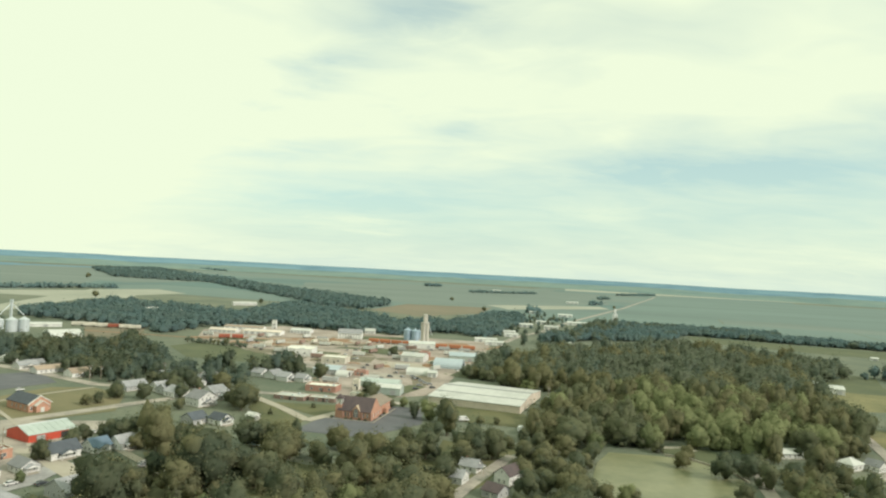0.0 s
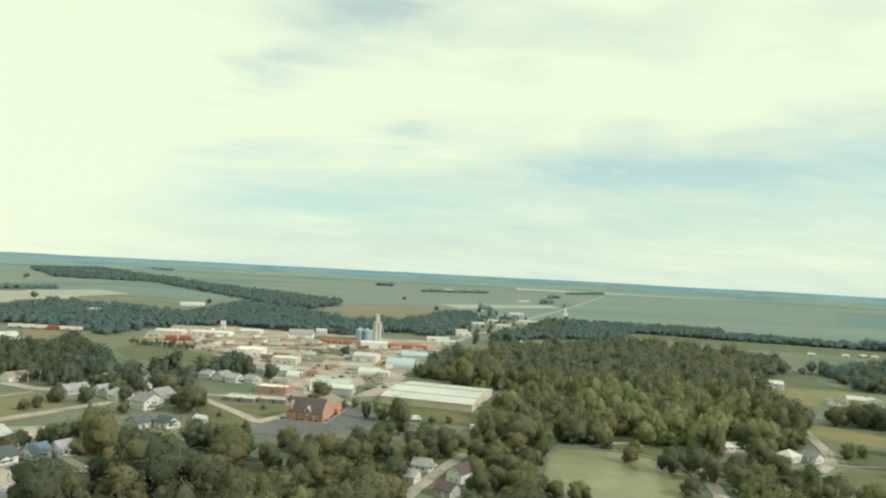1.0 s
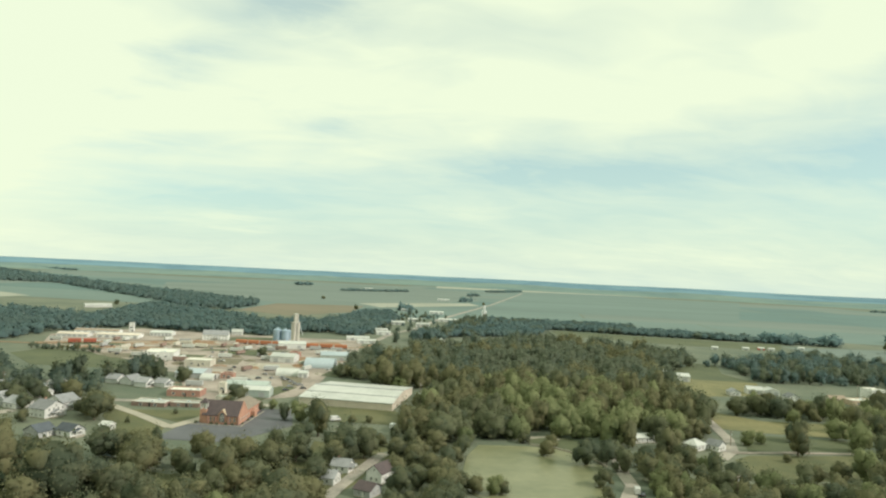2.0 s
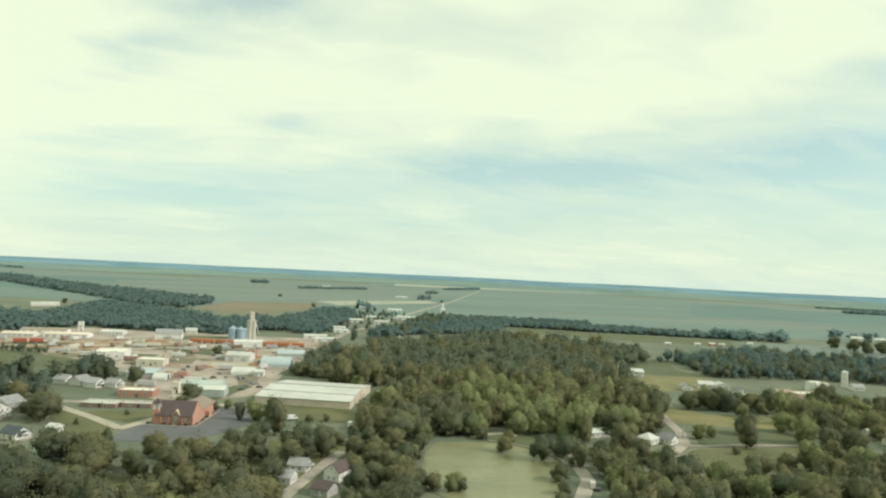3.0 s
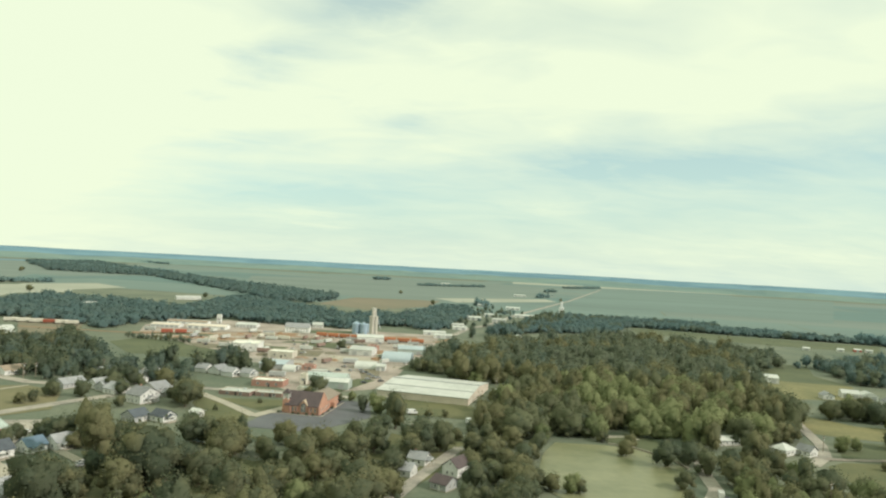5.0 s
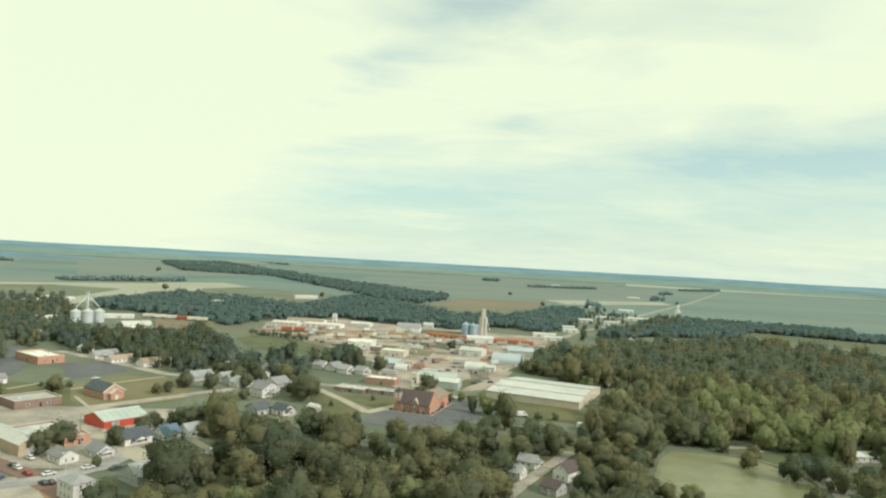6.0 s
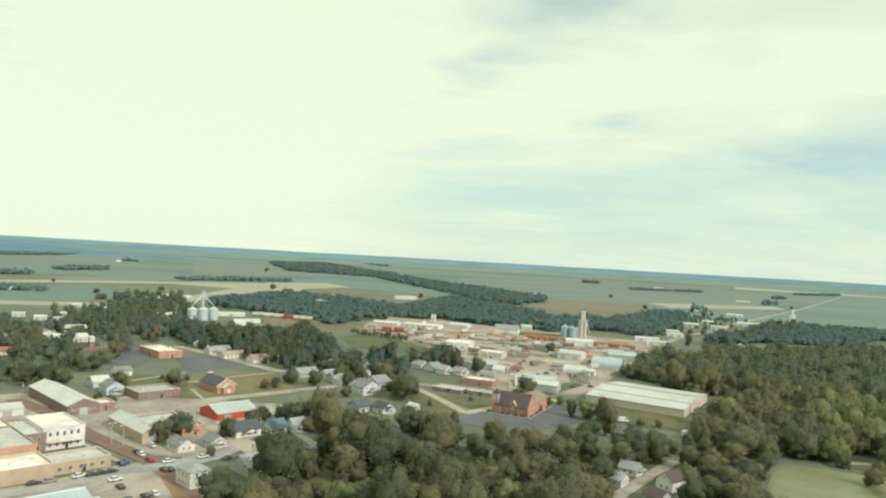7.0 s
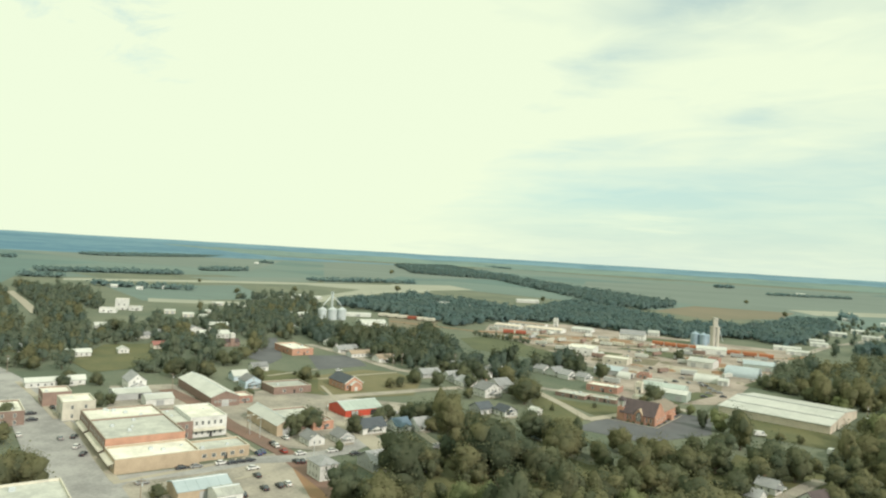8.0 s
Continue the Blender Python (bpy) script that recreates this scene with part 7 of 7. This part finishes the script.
BANK_TREES = [(122, 282), (129, 275), (143, 276), (161, 288), (176, 269), (189, 262), (206, 258), (232, 256), (268, 271), (318, 258), (213, 172), (99, 187), (139, 266), (115, 253), (86, 189), (84, 189)]
MEADOW_TREES = [(250, 417), (319, 452), (325, 428), (359, 413), (402, 419), (430, 404), (463, 377), (365, 296), (277, 302), (287, 325), (325, 374), (290, 386), (268, 423)]
FAR_EAST = [(377, 604), (377, 552), (480, 548), (550, 517), (570, 494), (722, 627), (688, 647), (623, 696), (581, 749), (446, 666), (409, 681)]
NORTH_LINE = [(219, 1062), (314, 1224), (430, 1219), (568, 1179), (531, 1101), (684, 1005), (689, 952), (756, 874), (690, 954), (510, 1017), (381, 1079), (309, 945), (170, 892), (173, 949)]
BELT = [(-1594, 3218), (-1518, 3766), (-762, 2490), (-405, 1939), (-96, 1515), (-95, 1506), (-143, 1293), (-205, 1289), (-315, 1513), (-738, 2240), (-1065, 2283)]
WEST_WOODS = [(-525, 887), (-530, 1141), (-395, 1099), (-288, 1004), (-276, 1327), (-106, 1125), (-63, 1016), (37, 1093), (99, 1342), (154, 1355), (143, 1169), (58, 858), (3, 901), (-51, 840), (-120, 851), (-214, 900), (-271, 812), (-276, 725), (-327, 761), (-404, 804), (-480, 819)]
TOWN_WEST = [(-373, 571), (-279, 558), (-285, 657), (-233, 566), (-179, 506), (-117, 501), (-125, 567), (-84, 515), (-84, 521), (-131, 510), (-123, 441), (-161, 429), (-193, 423), (-224, 451), (-288, 484), (-314, 483)]
TOWN_NORTH = [(-773, 489), (-939, 684), (-826, 709), (-643, 575), (-544, 479), (-503, 516), (-449, 509), (-493, 639), (-381, 602), (-335, 589), (-254, 594), (-206, 483), (-240, 495), (-284, 520), (-344, 526), (-349, 484), (-299, 396), (-312, 384), (-313, 315), (-351, 305), (-384, 276), (-404, 258)]
RAIL_TREES = [(99, 800), (171, 954), (255, 1167), (305, 1177), (266, 1056), (149, 827), (79, 793)]
BIN_TREES = [(-568, 644), (-642, 780), (-654, 891), (-579, 896), (-468, 750), (-409, 641), (-423, 557), (-446, 507)]
HIGHWAY_TREES = [(61, 917), (91, 1181), (143, 1321), (207, 1480), (236, 1303), (287, 1393), (190, 998), (133, 937), (97, 888)]
plant_cover()

# ---- far tree lines and single field trees ----
tree_line((-1239.5, 954.2), (-1097.9, 1193.4), 50, 0.6)
tree_line((-1111.1, 819.6), (-1061.6, 865.7), 40, 0.55)
tree_line((-1223.3, 1418.0), (-1218.1, 1568.4), 50, 0.6)
tree_line((-898.7, 782.4), (-766.8, 859.8), 25, 0.6)
tree_line((-873.5, 1334.6), (-717.4, 1585.2), 30, 0.5)
tree_line((-2038.6, 1813.8), (-2149.7, 2599.2), 120, 0.6)
tree_line((-1411.9, 2861.6), (-783.9, 2558.6), 60, 0.8)
tree_line((-1817.4, 1288.9), (-1797.8, 1314.7), 60, 0.6)
tree_line((-1706.0, 2245.1), (-1631.9, 2234.3), 30, 0.6)
tree_line((678.4, 968.6), (775.9, 922.8), 26, 0.7)
tree_line((2166.9, 2268.9), (2408.7, 2191.0), 30, 0.7)
tree_line((965.0, 1045.6), (1004.1, 1054.9), 25, 1.0)
tree_line((963.3, 997.2), (1024.5, 974.0), 30, 1.2)
tree_line((2984.2, 3907.3), (3136.8, 3542.3), 40, 0.6)
tree_line((2500.1, 2786.7), (2825.1, 2665.6), 30, 0.5)
tree_line((115.0, 2630.9), (393.0, 2840.1), 30, 0.4)
tree_line((-65.3, 3196.4), (12.0, 3258.7), 40, 0.8)
tree_line((433.5, 2028.9), (487.1, 2084.4), 30, 0.9)
tree_line((581.7, 2581.9), (640.5, 2653.8), 30, 0.9)
tree_line((863.2, 3356.7), (1146.1, 3753.6), 40, 0.5)
tree_line((213.6, 1462.3), (188.5, 1497.7), 30, 0.7)
tree_line((-1748.8, 4253.5), (-1302.7, 4250.3), 60, 0.9)
tree_line((-2730.0, 4343.8), (-2768.5, 5721.1), 60, 0.8)
tree("dark", 800.1, 855.6, 1.70)
tree("dark", 803.1, 821.8, 1.70)
tree("dark", 785.3, 782.9, 1.70)
tree("dark", 816.4, 790.2, 1.70)
tree("round", 30.8, 1874.8, 1.0)
tree("round", -1061.7, 2114.7, 1.3)
tree("round", 90.7, 1443.3, 1.0)
tree("small", -335.7, 1319.3, 1.6)
tree("round", 457.9, 1851.5, 1.0)
tree("small", -615.8, 1258.7, 2.0)
tree("round", -1095.1, 2189.0, 1.2)
tree("round", -691.0, 1013.1, 1.0)
tree("small", -711.5, 888.0, 1.6)
tree("small", -918.8, 1038.5, 1.2)

# ---- the grove before the church ----
tree("tall", -108.2, 277.0, 1.31)
tree("dark", -131.4, 303.2, 1.18)
tree("dark", -138.5, 304.1, 1.04)
tree("dark", -148.4, 291.4, 0.91)
tree("broad", -102.9, 222.6, 1.40)
tree("broad", -80.7, 250.7, 1.78)
tree("round", -85.6, 241.4, 1.44)
tree("dark", -102.1, 261.3, 0.88)
tree("tall", -57.6, 197.1, 1.28)
tree("gold", -66.4, 210.1, 1.12)
tree("gold", -76.3, 209.4, 1.02)
tree("round", -96.9, 193.7, 1.32)
tree("small", -91.2, 205.6, 1.59)
tree("dark", -80.8, 308.8, 1.19)
tree("dark", -75.2, 311.0, 1.09)
tree("broad", -60.4, 285.5, 1.24)
tree("cedar", -64.2, 332.4, 1.20)
tree("round", -63.2, 255.3, 1.27)
tree("dark", -54.4, 213.0, 1.12)
tree("broad", -46.5, 224.4, 1.43)
tree("round", -41.9, 314.3, 1.13)
tree("dark", -44.5, 284.2, 0.98)
tree("broad", -29.8, 276.0, 1.14)
tree("dark", -30.3, 256.0, 1.09)
tree("round", -23.7, 298.4, 1.35)
tree("dark", -17.3, 269.4, 1.06)
tree("round", -12.1, 288.4, 1.35)
tree("dark", -10.7, 313.8, 1.12)
tree("dark", -2.8, 304.1, 1.23)
tree("round", -23.4, 262.9, 1.08)
tree("broad", -6.2, 236.2, 1.44)
tree("gold", -26.6, 229.8, 1.22)
tree("broad", -36.4, 235.8, 1.16)
tree("round", 4.9, 270.9, 1.19)
tree("round", 12.8, 295.3, 1.24)
tree("dark", 17.1, 304.6, 1.56)
tree("dark", 26.1, 308.6, 1.49)
tree("broad", -10.7, 218.2, 1.21)
tree("broad", -35.4, 211.4, 1.13)
tree("round", -46.8, 211.6, 1.21)
tree("small", 0.0, 248.3, 1.54)
tree("dark", -18.0, 227.9, 1.09)
tree("round", 3.4, 250.6, 0.98)
tree("dark", -73.0, 260.0, 1.26)
tree("dark", -61.1, 266.4, 1.07)
tree("broad", -60.1, 210.7, 0.87)
tree("tall", 6.7, 349.1, 1.01)
tree("gold", -2.8, 382.6, 0.97)
tree("cedar", -11.0, 383.7, 1.21)
tree("dark", -0.7, 330.5, 1.12)

# ---- trees of the pond lane and the meadow ----
tree("gold", 146.9, 382.9, 1.18)
tree("gold", 154.4, 363.1, 0.87)
tree("gold", 189.9, 421.4, 1.4)
tree("gold", 198.7, 410.0, 1.4)
tree("gold", 155.1, 338.0, 0.99)
tree("dark", 180.5, 343.3, 1.33)
tree("broad", 198.3, 346.4, 0.99)
tree("broad", 213.4, 354.7, 0.88)
tree("dark", 246.3, 402.3, 1.2)
tree("dark", 272.2, 412.2, 1.26)
tree("dark", 286.8, 411.5, 1.28)
tree("dark", 297.6, 405.2, 1.28)
tree("round", 313.0, 405.1, 1.3)
tree("dark", 329.2, 409.2, 1.34)
tree("tall", 241.4, 313.3, 1.02)
tree("gold", 227.6, 334.2, 0.72)
tree("gold", 238.0, 337.9, 0.62)
tree("gold", 291.5, 347.7, 1.2)
tree("tall", 315.5, 362.5, 0.95)
tree("gold", 281.1, 318.8, 1.4)
tree("broad", 374.1, 408.1, 1.36)
tree("gold", 243.4, 270.7, 1.4)
tree("broad", 289.2, 294.9, 1.16)
tree("round", 345.1, 337.8, 1.4)
tree("dark", 123.8, 297.7, 1.11)
tree("dark", 134.9, 300.6, 0.99)
tree("dark", 136.7, 286.4, 0.96)
tree("tall", 149.7, 277.5, 0.76)
tree("gold", 143.7, 268.7, 0.96)
tree("broad", 168.8, 291.0, 0.84)
tree("gold", 166.3, 270.0, 1.13)
tree("dark", 169.8, 255.6, 1.19)
tree("dark", 162.1, 253.0, 1.04)
tree("gold", 175.2, 245.2, 1.08)
tree("broad", 180.1, 239.5, 0.86)
tree("gold", 183.0, 231.5, 1.06)
tree("dark", 197.8, 234.9, 1.06)
tree("dark", 198.8, 225.4, 1.17)
tree("broad", 194.8, 211.1, 1.13)
tree("dark", 226.0, 225.0, 1.24)
tree("broad", 228.7, 219.9, 0.9)
tree("gold", 264.5, 262.0, 1.32)
tree("round", 118.8, 266.7, 0.76)
tree("round", 113.1, 250.2, 0.6)

# ---- single trees of the town ----
tree("tall", -117.3, 303.0, 1.0)
tree("tall", -120.3, 300.5, 0.9)
tree("round", -109.8, 402.1, 1.2)
tree("round", -105.0, 402.7, 1.0)
tree("round", -111.7, 392.6, 1.0)
tree("dark", -179.1, 395.6, 0.9)
tree("cedar", -86.7, 375.3, 0.6)
tree("round", -123.0, 295.5, 0.8)
tree("dark", -150.5, 305.3, 0.7)
tree("round", -151.0, 274.2, 0.8)
tree("broad", -110.0, 240.2, 1.0)
tree("broad", -102.3, 240.2, 0.9)
tree("dark", 6.1, 378.8, 1.0)
tree("round", -11.0, 399.9, 0.5)
tree("cedar", -11.3, 408.2, 0.6)
tree("dark", -40.2, 417.4, 0.6)
tree("dark", -26.5, 413.8, 0.5)
tree("round", -44.2, 423.5, 0.6)
tree("dark", -40.4, 648.0, 0.8)
tree("broad", -65.9, 308.2, 0.9)
tree("broad", -59.2, 294.8, 0.8)
tree("round", -32.1, 317.0, 0.7)
tree("round", 36.1, 282.9, 0.9)
tree("round", 60.1, 322.8, 1.0)
tree("gold", 75.0, 373.5, 0.9)
tree("round", 96.5, 394.9, 0.9)
tree("gold", 105.3, 345.1, 1.1)
tree("gold", 175.2, 398.2, 1.3)
tree("gold", 192.8, 401.6, 1.2)
tree("round", 67.2, 431.2, 0.7)
tree("round", 73.8, 429.3, 0.7)
tree("cedar", 46.4, 350.9, 0.7)
tree("small", 33.9, 380.0, 0.8)
tree("small", 24.6, 377.3, 0.9)
tree("small", -68.2, 398.3, 0.5)
tree("gold", 86.2, 390.9, 0.8)
tree("round", 110.9, 312.5, 0.8)
tree("round", 107.4, 337.4, 0.6)
tree("round", -233.3, 358.5, 1.0)
tree("round", -255.6, 342.0, 0.9)
tree("dark", -301.9, 378.6, 1.0)
tree("dark", -303.5, 369.4, 1.0)
tree("dark", -170.7, 255.7, 0.9)
tree("dark", -170.3, 268.1, 1.0)
tree("dark", -150.1, 274.3, 0.8)
tree("dark", -110.5, 195.7, 1.1)
tree("dark", -105.7, 198.5, 0.9)
tree("broad", -298.7, 321.6, 1.0)
tree("broad", -289.9, 325.9, 0.9)
tree("broad", -284.9, 332.2, 0.8)
tree("round", -312.6, 278.9, 0.8)
tree("round", -328.0, 274.3, 0.7)
tree("dark", -320.2, 264.4, 0.7)
tree("round", -389.9, 295.7, 1.0)
tree("round", -372.7, 288.3, 0.8)
tree("dark", -277.4, 202.8, 0.9)
tree("broad", -201.2, 150.8, 1.1)
tree("broad", -197.1, 152.5, 1.0)
tree("broad", -200.3, 143.9, 1.1)
tree("dark", -273.0, 245.9, 0.6)
tree("dark", -271.9, 251.6, 0.5)
tree("small", -162.0, 170.5, 0.9)
tree("small", -239.3, 304.3, 1.0)
tree("small", -231.1, 303.2, 1.0)
tree("small", -318.2, 321.0, 0.8)
tree("round", -253.0, 183.3, 0.8)
tree("tall", -115.4, 299.1, 1.0)
tree("broad", -111.9, 242.4, 0.8)
tree("gold", -142.5, 246.8, 0.4)
tree("round", -479.5, 441.8, 1.0)
tree("small", -235.2, 374.7, 0.7)
tree("dark", -177.5, 395.3, 0.8)
tree("dark", -163.5, 397.8, 0.9)
tree("round", -184.4, 374.7, 0.6)
tree("small", -249.7, 371.6, 0.5)
tree("round", -306.1, 621.2, 0.9)
tree("dark", -303.1, 574.5, 0.9)
tree("round", -336.6, 580.6, 0.9)
tree("round", -325.8, 524.0, 0.9)
tree("round", 261.8, 342.0, 1.2)
tree("round", 237.4, 348.1, 0.5)
tree("round", 245.3, 349.0, 0.4)
tree("round", 329.5, 381.8, 1.2)
tree("gold", 310.2, 352.3, 1.0)
tree("broad", 365.7, 400.4, 1.0)
tree("gold", 138.7, 364.3, 1.3)
tree("gold", 190.4, 438.3, 1.3)
tree("gold", 185.0, 403.8, 1.3)
tree("gold", 201.9, 391.7, 1.2)
tree("tall", 163.6, 302.2, 0.9)
tree("tall", 169.4, 305.7, 0.8)
tree("gold", 137.0, 256.3, 0.9)
tree("dark", 149.7, 294.0, 0.9)
tree("dark", 142.6, 309.0, 0.8)
tree("round", 119.3, 330.8, 0.7)
tree("round", 227.2, 302.3, 0.4)
tree("round", 216.2, 268.2, 0.8)
tree("round", 231.5, 272.5, 0.9)
tree("round", 275.3, 293.1, 1.0)
tree("round", 306.7, 311.4, 1.0)
tree("round", 335.5, 325.0, 1.0)
tree("small", 60.3, 389.2, 1.1)
tree("small", 65.2, 392.4, 1.2)
tree("small", 70.3, 392.4, 1.2)
tree("small", 75.8, 392.4, 1.3)
tree("small", 81.0, 394.1, 1.3)
tree("small", 86.6, 395.8, 1.4)
tree("small", 93.1, 399.4, 1.3)
tree("small", 60.1, 367.5, 1.2)
tree("small", 68.5, 364.2, 1.3)
tree("small", 77.4, 363.8, 1.4)
tree("small", 87.2, 366.7, 1.4)
tree("gold", 96.5, 385.7, 0.7)
tree("gold", 110.2, 349.8, 1.0)
tree("round", 63.8, 337.5, 0.7)
tree("dark", 44.1, 344.9, 0.7)
tree("small", 52.8, 357.6, 1.2)
tree("small", 68.7, 341.7, 1.4)
tree("small", 58.8, 341.2, 1.3)
tree("broad", -64.9, 303.6, 1.0)
tree("dark", -58.9, 298.8, 1.0)
tree("broad", -106.0, 296.5, 1.0)
tree("round", -48.6, 295.4, 0.8)
tree("broad", 51.0, 254.0, 0.8)
tree("round", 59.8, 266.3, 0.8)
tree("round", 64.1, 259.8, 0.75)
tree("dark", 52.0, 243.8, 0.9)
tree("gold", 71.1, 258.0, 0.65)
tree("round", 74.5, 258.0, 0.55)
tree("gold", 57.8, 368.9, 0.85)
tree("gold", 69.9, 373.1, 0.95)
tree("round", 82.1, 375.0, 0.9)
tree("gold", 89.5, 361.0, 0.9)
tree("gold", 68.7, 343.9, 0.9)
tree("round", 57.9, 346.2, 0.8)
tree("gold", 76.7, 335.7, 0.9)
tree("round", 91.2, 345.6, 0.8)
tree("dark", 49.2, 332.3, 0.8)
tree("gold", 100.2, 357.1, 0.8)
tree("dark", -120.6, 215.8, 0.72)
tree("broad", -110.0, 239.5, 0.9)
tree("broad", -106.0, 243.3, 0.8)
tree("dark", 103.0, 228.3, 0.8)
tree("gold", 145.6, 251.6, 0.9)
tree("gold", 295.3, 389.0, 1.0)

# ---- trees between the white houses ----
tree("dark", -147.1, 408.4, 0.81)
tree("dark", -140.5, 422.5, 0.7)
tree("small", -135.7, 376.6, 1.13)
tree("dark", -154.6, 418.4, 1.08)
tree("dark", -151.7, 437.0, 1.12)
tree("round", -131.6, 435.3, 1.11)
tree("small", -181.5, 381.3, 1.29)
tree("broad", -104.0, 381.7, 1.26)
tree("dark", -82.0, 503.0, 1.0)
tree("dark", -123.8, 550.0, 1.04)
tree("dark", -118.0, 522.0, 1.0)
tree("dark", -39.6, 431.4, 1.05)
tree("small", -25.4, 408.6, 1.05)
tree("gold", -18.1, 413.0, 0.55)

# ---- vehicles, poles and small things ----
car(-281.7, 217.6, 60, "car_dark")
car(-272.1, 210.9, 60, "car_dark")
car(-237.4, 202.8, 120, "car_dark")
car(-225.4, 193.9, 120, "car_white")
car(-216.0, 188.9, 120, "car_dark")
car(-239.6, 198.3, 150, "car_silver")
car(-255.9, 192.8, 150, "car_white")
car(-175.9, 195.6, 60, "car_dark")
car(-173.2, 199.6, 60, "car_silver")
car(-168.5, 207.4, 60, "car_white")
car(-165.6, 210.2, 60, "car_dark")
car(-164.0, 212.9, 60, "car_dark")
car(-162.3, 215.6, 60, "car_dark")
car(-164.9, 224.1, 150, "car_blue")
car(-165.1, 226.7, 150, "car_blue")
car(-155.5, 208.9, 60, "car_white")
car(-149.4, 203.2, 150, "car_dark")
car(-136.9, 198.8, 150, "car_dark")
car(-135.7, 201.6, 150, "car_white")
car(-139.4, 194.0, 150, "car_dark")
car(-141.3, 185.3, 150, "car_dark")
car(-168.8, 238.4, 150, "car_dark")
car(-165.8, 236.5, 150, "car_white")
car(-169.4, 248.2, 150, "car_white")
car(-158.8, 231.9, 150, "car_red")
car(-147.3, 223.9, 150, "car_dark")
car(-145.7, 225.0, 150, "car_dark")
car(-184.1, 232.8, 150, "car_dark")
car(-284.5, 230.3, 150, "car_dark")
car(-175.7, 177.4, 60, "car_silver")
car(-111.5, 274.7, 150, "car_white")
car(-143.6, 243.1, 60, "car_white")
car(-134.1, 244.9, 60, "car_dark")
car(-151.7, 233.1, 60, "car_white")
van(16.1, 384.3, 20, "car_white")
van(45.2, 367.1, 70, "car_white")
van(128.6, 257.5, 70, "car_white")
car(129.5, 254.5, 70, "car_dark")
car(108.0, 338.7, 10, "car_white")
car(103.5, 348.5, 10, "car_white")
car(-110.1, 272.0, 40, "car_silver")
car(46.3, 367.3, 60, "car_white")
car(-152.0, 317.0, 60, "car_white")
van(-147.2, 320.3, 60, "car_white")
car(-236.0, 401.9, 60, "car_white")
car(-17.6, 528.0, 20, "car_silver")
car(-13.9, 518.6, 20, "car_dark")
car(-10.7, 509.3, 20, "car_silver")
car(-7.7, 500.3, 20, "car_silver")
car(-4.4, 496.5, 20, "car_silver")
car(-11.3, 489.5, 20, "car_silver")
car(-2.2, 483.2, 20, "car_dark")
car(-13.5, 475.2, 20, "car_dark")
car(-34.2, 522.3, 20, "car_dark")
car(-39.4, 509.9, 20, "car_dark")
utility_pole(-216.9, 442.6, 10)
utility_pole(-213.6, 450.5, 9)
utility_pole(-181.3, 471.0, 10)
utility_pole(-117.1, 293.1, 10)
utility_pole(74.4, 465.2, 9)
utility_pole(79.6, 450.9, 9)
utility_pole(85.9, 453.0, 9)
utility_pole(-274.3, 294.1, 9)
utility_pole(-112.8, 197.1, 10)
utility_pole(-159.1, 160.2, 10)
utility_pole(-187.6, 246.2, 8)
utility_pole(-374.3, 272.9, 10)
utility_pole(217.5, 333.4, 8)
utility_pole(259.2, 428.7, 9)
utility_pole(-146.4, 440.6, 10)
utility_pole(-175.5, 289.6, 8)
utility_pole(161.3, 241.7, 12)
utility_pole(428.2, 489.4, 10)
street_lamp(-179.5, 244.3)
street_lamp(-185.6, 245.5)
street_lamp(-145.9, 233.4)
shed(76.3, 456.8, -15.0, 11.0, 4, 2.4, 0.6, "white", "metal_white", "long white trailer beside the warehouse", name='trailer', category='trailer', doors=1, seams=False)
far_tree_lines()
tidy_tree_kinds()
